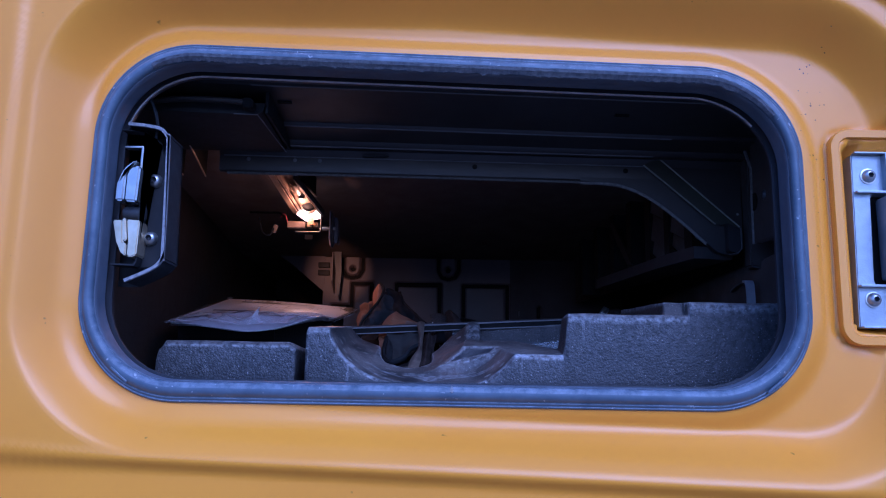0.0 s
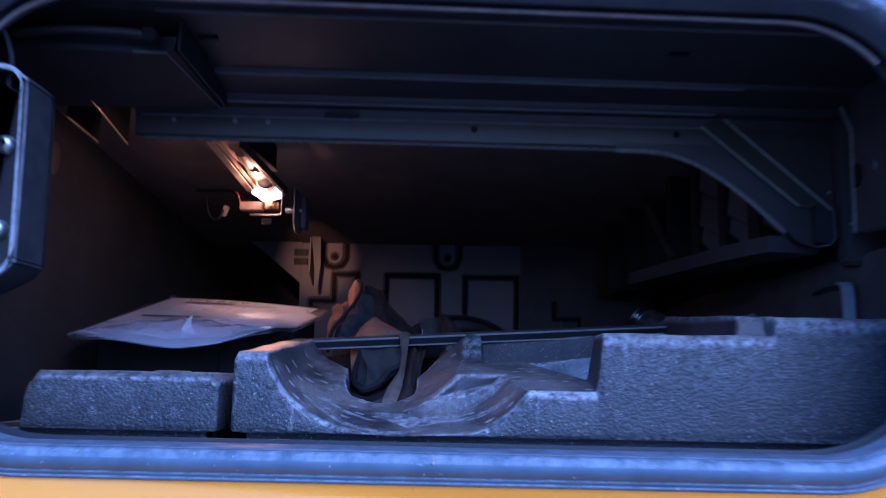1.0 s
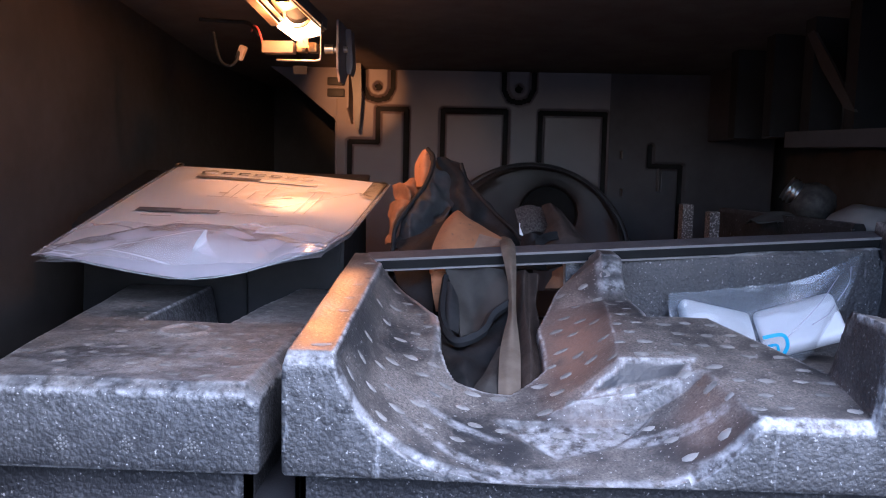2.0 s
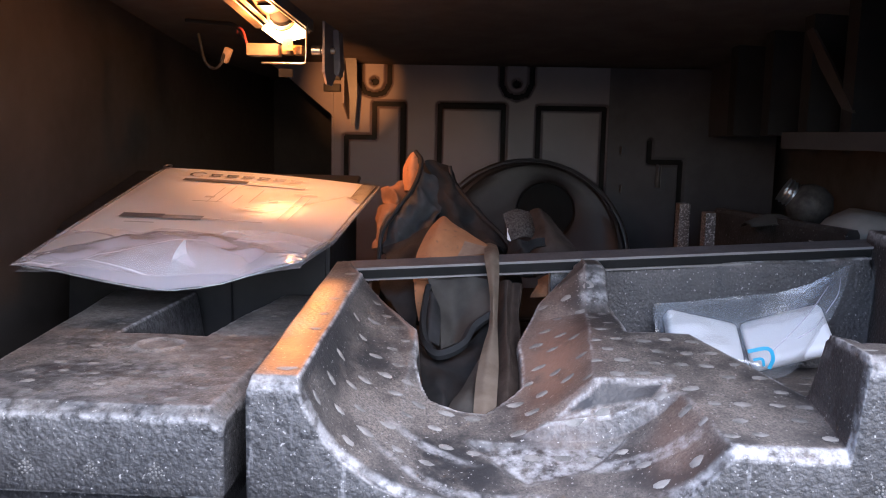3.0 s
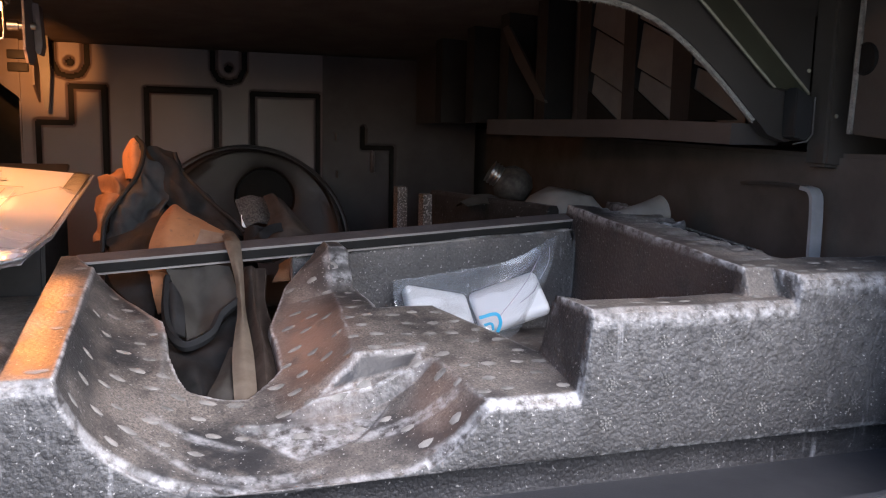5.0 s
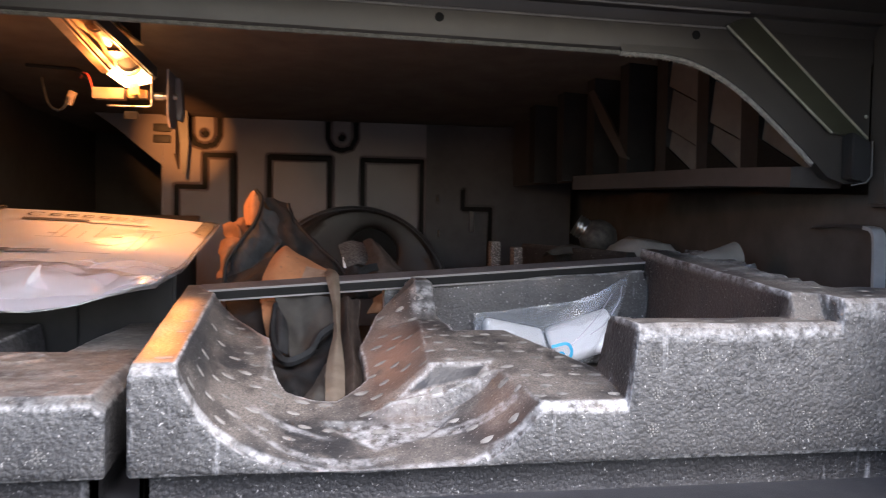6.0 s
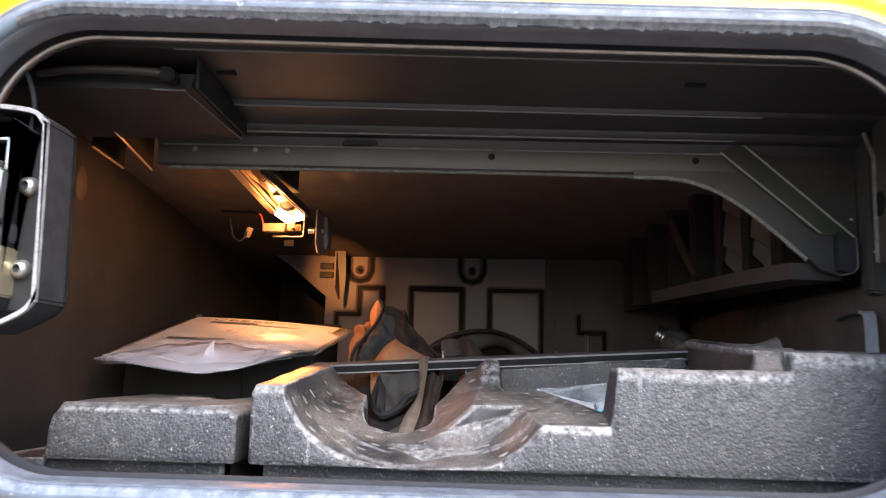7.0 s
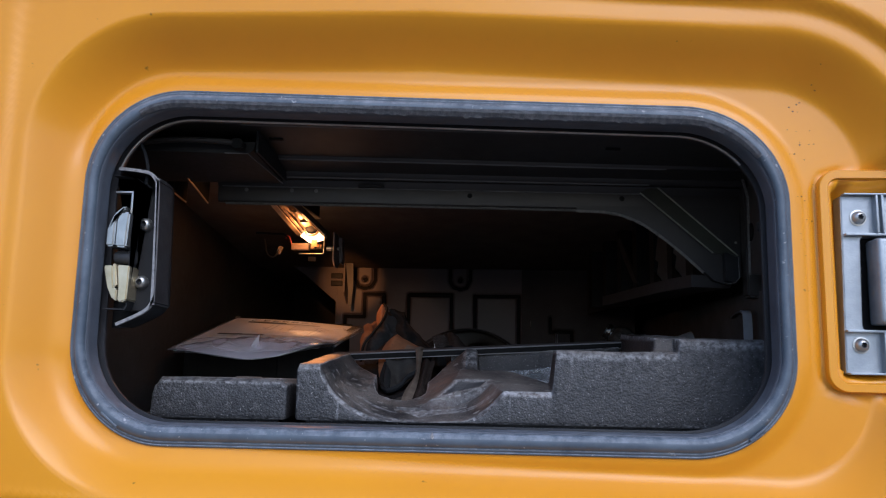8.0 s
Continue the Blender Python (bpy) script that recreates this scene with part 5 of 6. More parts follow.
    part("panel_binding", cloth([
        [(0.030, 1.488, 1.7120), (0.048, 1.490, 1.7140), (0.066, 1.497, 1.7165)],
        [(0.034, 1.494, 1.7190), (0.050, 1.495, 1.7190), (0.067, 1.502, 1.7185)],
        [(0.038, 1.508, 1.7280), (0.052, 1.507, 1.7245), (0.067, 1.509, 1.7215)]], 6, 0.0005, 12), MESH_CLOTH, bag, "worn light brown binding")
    part("stitched_hem", sweep(curve_points([(0.030, 1.4830, 1.7100), (0.037, 1.4835, 1.7150), (0.048, 1.486, 1.7165), (0.060, 1.492, 1.7175), (0.068, 1.498, 1.7185)], 6), round_profile(0.0012, 6)), SUEDE_SHADED, bag)
    part("suede_drop", cloth([
        [(-0.008, 1.476, 1.699), (0.008, 1.478, 1.700), (0.027, 1.492, 1.699)],
        [(-0.006, 1.466, 1.685), (0.004, 1.466, 1.687), (0.016, 1.474, 1.688)],
        [(-0.004, 1.456, 1.674), (0.002, 1.454, 1.676), (0.008, 1.458, 1.678)],
        [(-0.001, 1.446, 1.660), (0.002, 1.444, 1.662), (0.004, 1.446, 1.664)]], 7, 0.0015, 19), SUEDE, bag, "tan suede lining")
    part("side_fold", cloth([
        [(-0.046, 1.510, 1.690), (-0.024, 1.500, 1.692), (-0.010, 1.496, 1.690)],
        [(-0.036, 1.484, 1.676), (-0.019, 1.476, 1.674), (-0.006, 1.472, 1.670)],
        [(-0.016, 1.452, 1.656), (-0.008, 1.448, 1.650), (-0.001, 1.446, 1.644)]], 7, 0.005, 17), PIPING, bag)
    part("inner_lining", cloth([
        [(0.009, 1.448, 1.700), (0.025, 1.456, 1.702), (0.041, 1.456, 1.702), (0.060, 1.448, 1.700)],
        [(0.015, 1.430, 1.681), (0.028, 1.442, 1.682), (0.043, 1.438, 1.685), (0.063, 1.430, 1.684)],
        [(0.019, 1.410, 1.665), (0.029, 1.424, 1.662), (0.043, 1.420, 1.668), (0.063, 1.418, 1.676)],
        [(0.022, 1.392, 1.648), (0.030, 1.398, 1.651), (0.041, 1.400, 1.657), (0.064, 1.410, 1.675)]], 9, 0.003, 11, pleat=((120, 0, 20), 0.0012)), LINING, bag, "grey canvas lining")
    part("lining_fold", cloth([
        [(0.005, 1.442, 1.690), (0.012, 1.434, 1.690), (0.018, 1.430, 1.679)],
        [(0.005, 1.420, 1.671), (0.012, 1.408, 1.673), (0.021, 1.410, 1.668)],
        [(0.008, 1.398, 1.656), (0.014, 1.388, 1.656), (0.022, 1.392, 1.650)]], 7, 0.002, 27), FABRIC, bag)
    part("lining_piping", sweep(curve_points([(0.007, 1.446, 1.692), (0.005, 1.414, 1.671), (0.008, 1.390, 1.657), (0.018, 1.376, 1.648), (0.030, 1.374, 1.650), (0.042, 1.378, 1.657), (0.050, 1.389, 1.669), (0.066, 1.402, 1.678)]),
                                [(-0.0030, -0.0034), (0.0010, -0.0040), (0.0030, 0.0), (0.0010, 0.0044), (-0.0030, 0.0034)]), PIPING, bag, "thick black rolled piping")
    part("lower_body", cloth([
        [(0.002, 1.410, 1.648), (0.022, 1.402, 1.640), (0.041, 1.406, 1.648), (0.066, 1.418, 1.672)],
        [(0.006, 1.375, 1.637), (0.024, 1.362, 1.639), (0.040, 1.372, 1.639), (0.064, 1.386, 1.646)],
        [(0.010, 1.340, 1.631), (0.026, 1.328, 1.634), (0.037, 1.344, 1.629), (0.062, 1.356, 1.632)],
        [(0.014, 1.296, 1.626), (0.030, 1.288, 1.629), (0.038, 1.296, 1.625), (0.070, 1.300, 1.626)],
        [(0.014, 1.274, 1.611), (0.030, 1.270, 1.611), (0.042, 1.272, 1.611), (0.074, 1.276, 1.611)]], 9, 0.003, 13, pleat=((170, 60, 60), 0.0020)), FABRIC, bag)
    part("loose_fold", cloth([
        [(0.054, 1.366, 1.648), (0.058, 1.358, 1.650), (0.063, 1.362, 1.650)],
        [(0.044, 1.332, 1.637), (0.051, 1.324, 1.641), (0.058, 1.332, 1.640)],
        [(0.034, 1.290, 1.630), (0.043, 1.282, 1.633), (0.056, 1.286, 1.632)],
        [(0.034, 1.272, 1.612), (0.043, 1.270, 1.612), (0.056, 1.272, 1.612)]], 7, 0.0015, 21), LINING, bag, "grey canvas lining")
    part("gusset", cloth([
        [(0.070, 1.452, 1.697), (0.078, 1.440, 1.702), (0.083, 1.452, 1.697), (0.090, 1.444, 1.697)],
        [(0.070, 1.425, 1.679), (0.077, 1.410, 1.685), (0.081, 1.424, 1.680), (0.088, 1.418, 1.678)],
        [(0.068, 1.390, 1.662), (0.077, 1.372, 1.670), (0.081, 1.388, 1.662), (0.089, 1.380, 1.664)],
        [(0.067, 1.346, 1.648), (0.077, 1.330, 1.656), (0.082, 1.346, 1.648), (0.091, 1.338, 1.650)],
        [(0.066, 1.296, 1.631), (0.076, 1.284, 1.638), (0.083, 1.294, 1.632), (0.092, 1.290, 1.634)],
        [(0.066, 1.278, 1.612), (0.076, 1.272, 1.612), (0.083, 1.276, 1.612), (0.090, 1.276, 1.612)]], 7, 0.0015, 29, pleat=((300, 30, 0), 0.0012)), DARK_CANVAS, bag, "dark brown pleated gusset")
    part("strap", cloth([
        [(0.055, 1.530, 1.722), (0.062, 1.530, 1.724), (0.069, 1.530, 1.722)],
        [(0.057, 1.492, 1.7215), (0.064, 1.490, 1.7235), (0.0705, 1.492, 1.7215)],
        [(0.057, 1.458, 1.7195), (0.064, 1.456, 1.7215), (0.071, 1.458, 1.7195)],
        [(0.0605, 1.430, 1.706), (0.0660, 1.426, 1.707), (0.0710, 1.433, 1.704)],
        [(0.0630, 1.413, 1.691), (0.0665, 1.406, 1.692), (0.0705, 1.416, 1.690)],
        [(0.0625, 1.388, 1.672), (0.0660, 1.379, 1.673), (0.0700, 1.391, 1.670)],
        [(0.0585, 1.360, 1.661), (0.0640, 1.352, 1.663), (0.0705, 1.360, 1.660)],
        [(0.054, 1.326, 1.650), (0.062, 1.320, 1.652), (0.0705, 1.328, 1.650)],
        [(0.052, 1.282, 1.634), (0.060, 1.278, 1.634), (0.0685, 1.282, 1.634)],
        [(0.052, 1.268, 1.615), (0.060, 1.266, 1.615), (0.0685, 1.268, 1.615)]], 5, 0.0005, 6, 0.0016), WEBBING, bag, "khaki webbing strap")
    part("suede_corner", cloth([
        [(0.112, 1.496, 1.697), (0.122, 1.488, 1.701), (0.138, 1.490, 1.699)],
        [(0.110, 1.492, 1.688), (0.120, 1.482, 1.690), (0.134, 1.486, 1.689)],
        [(0.104, 1.484, 1.678), (0.114, 1.478, 1.680), (0.126, 1.480, 1.682)]], 8, 0.005, 33, pleat=((220, 40, 120), 0.002)), SUEDE_SHADED, bag, "tan suede lining")
    part("second_strap", sweep(curve_points([(0.085, 1.540, 1.708), (0.096, 1.525, 1.717), (0.106, 1.535, 1.723), (0.121, 1.545, 1.724), (0.126, 1.555, 1.714), (0.113, 1.560, 1.700)], 8),
                               [(-0.005, -0.0008), (0.005, -0.0008), (0.005, 0.0008), (-0.005, 0.0008)], up=Vector((0, -0.8, 0.6))), PIPING, bag)
    part("net_pocket", cloth([
        [(0.076, 1.600, 1.748), (0.092, 1.606, 1.752), (0.108, 1.604, 1.750)],
        [(0.080, 1.588, 1.736), (0.095, 1.590, 1.740), (0.112, 1.592, 1.738)],
        [(0.086, 1.576, 1.722), (0.100, 1.578, 1.726), (0.116, 1.580, 1.722)]], 8, 0.002, 51, fine=90.0), NET, bag, "grey net pocket")
    part("rear_fold", cloth([
        [(0.106, 1.590, 1.752), (0.114, 1.578, 1.756), (0.123, 1.586, 1.750)],
        [(0.108, 1.572, 1.738), (0.122, 1.560, 1.744), (0.134, 1.570, 1.738)],
        [(0.102, 1.556, 1.722), (0.124, 1.544, 1.730), (0.146, 1.554, 1.724)],
        [(0.092, 1.546, 1.708), (0.124, 1.534, 1.714), (0.158, 1.544, 1.708)],
        [(0.090, 1.540, 1.690), (0.124, 1.530, 1.694), (0.160, 1.540, 1.690)]], 9, 0.004, 53, fine=80.0, pleat=((170, 60, 120), 0.0016)), DARK_CANVAS, bag, "dark brown folded canvas")
    part("dark_fold", cloth([
        [(0.082, 1.560, 1.722), (0.092, 1.548, 1.728), (0.104, 1.556, 1.722)],
        [(0.080, 1.545, 1.708), (0.094, 1.534, 1.712), (0.108, 1.542, 1.708)],
        [(0.080, 1.536, 1.690), (0.095, 1.528, 1.692), (0.110, 1.534, 1.690)]], 7, 0.003, 57), FABRIC, bag)
    part("care_tag", cloth([[(0.081, 1.586, 1.733), (0.089, 1.586, 1.727)], [(0.081, 1.578, 1.722), (0.090, 1.578, 1.718)]], 4, 0.0008, 1, 0.0006), WHITE, bag, "small white cloth tag")
    return bag


DARK_CANVAS = surface("dark_brown_canvas", (0.026, 0.019, 0.016), (0.046, 0.035, 0.030), 60.0, (0.8, 0.95), bump=0.4, bump_scale=1400.0, spec=0.12)
NET = surface("grey_net", (0.022, 0.022, 0.022), (0.085, 0.083, 0.081), 520.0, (0.8, 0.95), bump=0.8, bump_scale=900.0, spec=0.15)
MESH_CLOTH = surface("worn_binding", (0.18, 0.115, 0.080), (0.24, 0.165, 0.12), 90.0, (0.8, 0.95), bump=0.6, bump_scale=1800.0)
# greyer copy of the black canvas: light on the upper flap put into colour
FLAP_LIT = surface("lit_black_canvas", (0.034, 0.034, 0.036), (0.052, 0.052, 0.054), 50.0, (0.8, 0.95), bump=0.5, bump_scale=1400.0, spec=0.12)
tool_bag()


# ---- document sleeve lying over the foam block ----
GREY_INK = surface("mid_grey_print", (0.16, 0.15, 0.15), (0.24, 0.23, 0.23), 150.0, (0.6, 0.8))


def sleeve_z(x, y):
    rise = 0.015 * max(0.0, min(1.0, (x + 0.170) / 0.07)) * max(0.0, 1 - abs(y - 1.40) / 0.10)
    return 1.7075 + (y - 1.405) * (0.252 - 0.19 * (x + 0.342)) + rise


def document_sleeve():
    base = holder("document_sleeve", (-0.2, 1.5, 1.7), "clear plastic sleeve with a stack of white printed papers", "document sleeve")
    corner = [Vector((-0.356, 1.405, 0)), Vector((-0.098, 1.394, 0)), Vector((-0.072, 1.702, 0)), Vector((-0.337, 1.709, 0))]

    def on(u, v, lift=0.0):
        p = corner[0] * (1 - u) * (1 - v) + corner[1] * u * (1 - v) + corner[2] * u * v + corner[3] * (1 - u) * v
        sag = 0.008 * max(0.0, 1 - abs(u - 0.55) / 0.4) * max(0.0, 1 - v / 0.15) - 0.003 * math.sin(math.pi * u)
        return Vector((p.x, p.y, sleeve_z(p.x, p.y) + lift - sag))

    def sheet(u0, u1, v0, v1, lift, nu=24, nv=24, ruck=0.0, thick=0.0006, bulge=0.0, seed=0):
        bm = bmesh.new()
        g = []
        for i in range(nu + 1):
            row = []
            for j in range(nv + 1):
                u, v = u0 + (u1 - u0) * i / nu, v0 + (v1 - v0) * j / nv
                p = on(u, v, lift + bulge * (math.sin(math.pi * i / nu) * math.sin(math.pi * j / nv)) ** 0.4)
                if ruck:
                    q = Vector((p.x, p.y, seed))
                    rim = min(1.0, 9 * min(u, 1 - u, max(1 - v, 0.0)) + 0.15)
                    if seed == 7:
                        for u0, v0, wide, lean in ((0.70, 0.60, 0.10, 0.10), (0.86, 0.36, 0.05, -0.2), (0.80, 0.17, 0.08, 0.05), (0.62, 0.20, 0.05, 0.1), (0.93, 0.72, 0.03, 0.3)):
                            p.z += 0.0060 * math.exp(-((v - v0 - lean * (u - u0)) / 0.016) ** 2 - ((u - u0) / wide) ** 2)
                    p.z += rim * ruck * (abs(noise.noise(q * 11)) + 0.16 * abs(noise.noise(q * 34)) - 0.06)
                row.append(bm.verts.new(p))
            g.append(row)
        for i in range(nu):
            for j in range(nv):
                bm.faces.new((g[i][j], g[i + 1][j], g[i + 1][j + 1], g[i][j + 1]))
        if thick:
            bmesh.ops.solidify(bm, geom=list(bm.faces), thickness=thick)
        return bm

    for k, (u0, u1, v0, v1) in enumerate(((0.014, 0.975, 0.030, 0.985), (0.008, 0.965, 0.045, 0.985), (0.012, 0.985, 0.038, 0.985), (0.016, 0.990, 0.050, 0.990))):
        part("paper", sheet(u0, u1, v0, v1, -0.004 + 0.0020 * k, 14, 14, 0.0008, 0.0018, 0.0, k), PAPER, base)

    def printed(u0, u1, v0, v1, material, name="print_bar"):
        part(name, sheet(u0, u1, v0, v1, 0.0036, 8, 2, 0.0008, 0.0, 0.0, 3), material, base)
    # heading mark as a plain bar with a round end, and lines of print too small to read
    ring = [on(0.205 + 0.034 * math.cos(a), 0.905 + 0.026 * math.sin(a), 0.0037) for a in np.linspace(0.7, 5.6, 18)]
    part("print_ring", sweep(ring, [(-0.0016, 0.0), (0.0016, 0.0), (0.0016, 0.0002), (-0.0016, 0.0002)]), INK, base)
    for k in range(6):
        u = 0.260 + 0.073 * k
        # heading bars turn paler towards the right
        ink = INK if k < 2 else GREY_INK if k < 4 else FAINT
        printed(u, u + 0.052, 0.908, 0.920, ink)
        printed(u, u + 0.052, 0.884, 0.893, ink)
        printed(u + 0.004, u + 0.016, 0.884, 0.920, ink)
    printed(0.17, 0.46, 0.822, 0.852, INK)
    printed(0.46, 0.72, 0.812, 0.838, FAINT)
    printed(0.13, 0.30, 0.395, 0.435, INK)
    printed(0.30, 0.46, 0.390, 0.428, GREY_INK)
    printed(0.46, 0.70, 0.398, 0.406, FAINT)
    printed(0.18, 0.30, 0.345, 0.353, FAINT)
    for u0, u1, v0, v1 in ((0.39, 0.395, 0.58, 0.76), (0.43, 0.436, 0.58, 0.78), (0.50, 0.505, 0.58, 0.68), (0.56, 0.565, 0.60, 0.76), (0.33, 0.46, 0.585, 0.592),
                           (0.55, 0.66, 0.52, 0.53), (0.57, 0.64, 0.54, 0.548), (0.74, 0.745, 0.45, 0.72), (0.78, 0.785, 0.45, 0.70), (0.70, 0.80, 0.74, 0.75), (0.36, 0.40, 0.63, 0.65), (0.63, 0.67, 0.63, 0.645)):
        printed(u0, u1, v0, v1, FAINT, "drawing_line")
    part("film_top", sheet(0, 1, 0, 1, 0.0022, 90, 90, 0.0060, 0.0, 0.0030, 7), CLEAR, base, "clear glossy film")
    part("film_base", sheet(0.004, 0.996, 0, 0.996, -0.0055, 30, 30, 0.0010, 0.0, 0.0, 5), MILKY, base)
    front = [on(u / 12, -0.045 * math.sin(math.pi * u / 12), 0.001 - 0.004 * math.sin(math.pi * u / 12)) for u in range(13)]
    edge = front + [on(1, v / 10, 0.001) for v in range(1, 11)] + [on(1 - u / 10, 1, 0.001) for u in range(1, 11)] + [on(0, 1 - v / 10, 0.001) for v in range(1, 10)]
    part("welded_edge", sweep([*edge, edge[0]], [(-0.002, -0.0004), (0.002, -0.0004), (0.002, 0.0004), (-0.002, 0.0004)]), MILKY, base)
    part("film_fold", sheet(0.01, 0.99, -0.035, 0.26, 0.0030, 70, 30, 0.016, 0.0, 0.002, 9), CRINKLE, base, "crinkled film along the open end")
    bm = bmesh.new()
    rows = []
    for i in range(61):
        u = i / 60
        low, high = -0.045 * math.sin(math.pi * u), 0.06 + 0.23 * math.sin(math.pi * u)
        rows.append([])
        for j in range(19):
            v = low + (high - low) * j / 18
            p = on(u, v, 0.002 - 0.004 * math.sin(math.pi * u) * (1 - j / 18) + 0.012 * math.sin(math.pi * u) * math.sin(math.pi * j / 18) ** 0.8)
            p.z += 0.005 * noise.noise(Vector((u * 12, v * 18, 2.0))) * math.sin(math.pi * j / 18)
            rows[-1].append(bm.verts.new(p))
    for a, b in zip(rows, rows[1:]):
        for j in range(18):
            bm.faces.new((a[j], b[j], b[j + 1], a[j + 1]))
    # twisted corner of film that stands up, its sky reflection painted as white haze
    flap, grid = bmesh.new(), []
    for k in range(9):
        t = k / 8
        left, right = Vector((-0.2190, 1.412, 1.7060)).lerp(Vector((-0.2010, 1.399, 1.7350)), t), Vector((-0.2020, 1.446, 1.7080)).lerp(Vector((-0.1995, 1.401, 1.7350)), t)
        right.x -= 0.006 * math.sin(math.pi * t)
        left.x -= 0.003 * math.sin(math.pi * t)
        grid.append([flap.verts.new(left.lerp(right, j / 4) + Vector((0, -0.004 * math.sin(math.pi * j / 4) * (1 - t), 0))) for j in range(5)])
    for a, b in zip(grid, grid[1:]):
        for j in range(4):
            flap.faces.new((a[j], a[j + 1], b[j + 1], b[j]))
    part("film_flap", flap, FLAP_GLINT, base, "upright film corner whitened for the sky's reflection")
    part("film_front", bm, FRONT_FILM, base, "milky folded film at the open end")
    part("corner_ring", lathe([(0.004, -0.001), (0.006, 0.0), (0.004, 0.001), (0.003, 0.0), (0.004, -0.001)], 12), STEEL, base).matrix_basis = Matrix.Translation(on(0.02, 0.985, 0.004)) @ pose(0, 0, 0, 25)
    return base


document_sleeve()


def under_box():
    base = thing("storage_box", slab([(1.545, 1.588), (1.745, 1.588), (1.745, 1.768), (1.56, 1.722)], "x", -0.385, -0.105, 0.004), BOX_BLACK,
                 "black plastic box under the document sleeve", "box")
    part("lid", slab([(1.541, 1.716), (1.556, 1.726), (1.749, 1.773), (1.749, 1.779), (1.554, 1.731), (1.541, 1.724)], "x", -0.389, -0.101, 0.001), BOX_BLACK, base)
    part("front_seam", block(-0.206, -0.2045, 1.5445, 1.5475, 1.592, 1.716), PIPING, base)
    return base


under_box()


# ---- bag of white parts in the well ----
def parts_bag():
    base = holder("parts_bag", (0.3, 1.42, 1.63), "clear plastic bag with two white plastic pieces and blue print", "plastic bag")
    one = moved(block(-0.034, 0.034, -0.007, 0.007, -0.022, 0.022, 0.0066, 4), Matrix.Translation((0.252, 1.432, 1.656)) @ pose(0, 0, 0, -52, 12, 8))
    two = moved(block(-0.035, 0.035, -0.008, 0.008, -0.024, 0.024, 0.0076, 4), Matrix.Translation((0.322, 1.425, 1.660)) @ pose(0, 0, 0, -46, -20, -14))
    a = part("white_piece", one, WHITE, base, "white plastic plate")
    part("hole", moved(lathe([(0.0, 0.0006), (0.0028, 0.0004), (0.003, 0.0)], 10), Matrix.Translation((0.254, 1.4330, 1.6635)) @ pose(0, 0, 0, 38, 12, 8)), DARK_STEEL, a)
    part("white_piece", two, WHITE, base, "white plastic plate")
    part("film_back", cloth([
        [(0.212, 1.446, 1.682), (0.280, 1.452, 1.690), (0.342, 1.455, 1.700), (0.384, 1.452, 1.722)],
        [(0.214, 1.440, 1.655), (0.270, 1.445, 1.656), (0.330, 1.446, 1.664), (0.365, 1.440, 1.690)],
        [(0.224, 1.425, 1.640), (0.275, 1.420, 1.636), (0.325, 1.418, 1.638), (0.345, 1.420, 1.655)]], 9, 0.003, 19, 0.0003), BAG_FILM, base)
    part("film_front", cloth([
        [(0.212, 1.446, 1.682), (0.280, 1.446, 1.690), (0.342, 1.446, 1.700), (0.384, 1.450, 1.722)],
        [(0.212, 1.425, 1.666), (0.268, 1.416, 1.670), (0.325, 1.412, 1.680), (0.366, 1.425, 1.700)],
        [(0.222, 1.405, 1.655), (0.270, 1.392, 1.652), (0.320, 1.394, 1.656), (0.348, 1.412, 1.670)],
        [(0.240, 1.398, 1.642), (0.275, 1.386, 1.636), (0.310, 1.390, 1.636), (0.334, 1.408, 1.648)]], 9, 0.004, 23, 0.0003), BAG_FILM, base)
    # milky strips paint the bright line along each fold of the film
    for a, b in (((0.297, 1.3860, 1.657), (0.360, 1.440, 1.704)), ((0.318, 1.3890, 1.668), (0.346, 1.412, 1.682)), ((0.352, 1.421, 1.684), (0.372, 1.444, 1.712))):
        mid = (Vector(a) + Vector(b)) / 2 + Vector((0.002, -0.004, 0.001))
        part("film_crease_glint", sweep(curve_points([a, tuple(mid), b], 6), [(-0.0004, -0.0002), (0.0004, -0.0002), (0.0004, 0.0002), (-0.0004, 0.0002)], up=Vector((0, -0.8, 0.6))), FRONT_FILM, base)
    mark = [(0.276, 1.3835, 1.657), (0.292, 1.3835, 1.660), (0.297, 1.3835, 1.652), (0.294, 1.3830, 1.643)]
    part("blue_print", sweep(curve_points(mark, 4), [(-0.0016, -0.0003), (0.0016, -0.0003), (0.0016, 0.0003), (-0.0016, 0.0003)], up=Vector((0, -1, 0.2))), BLUE, base, "blue printed mark")
    part("blue_print", sweep(curve_points([(0.281, 1.3835, 1.650), (0.288, 1.3835, 1.651), (0.290, 1.3832, 1.645)], 4), [(-0.0012, -0.0003), (0.0012, -0.0003), (0.0012, 0.0003), (-0.0012, 0.0003)], up=Vector((0, -1, 0.2))), BLUE, base, "blue printed mark")
    return base


parts_bag()


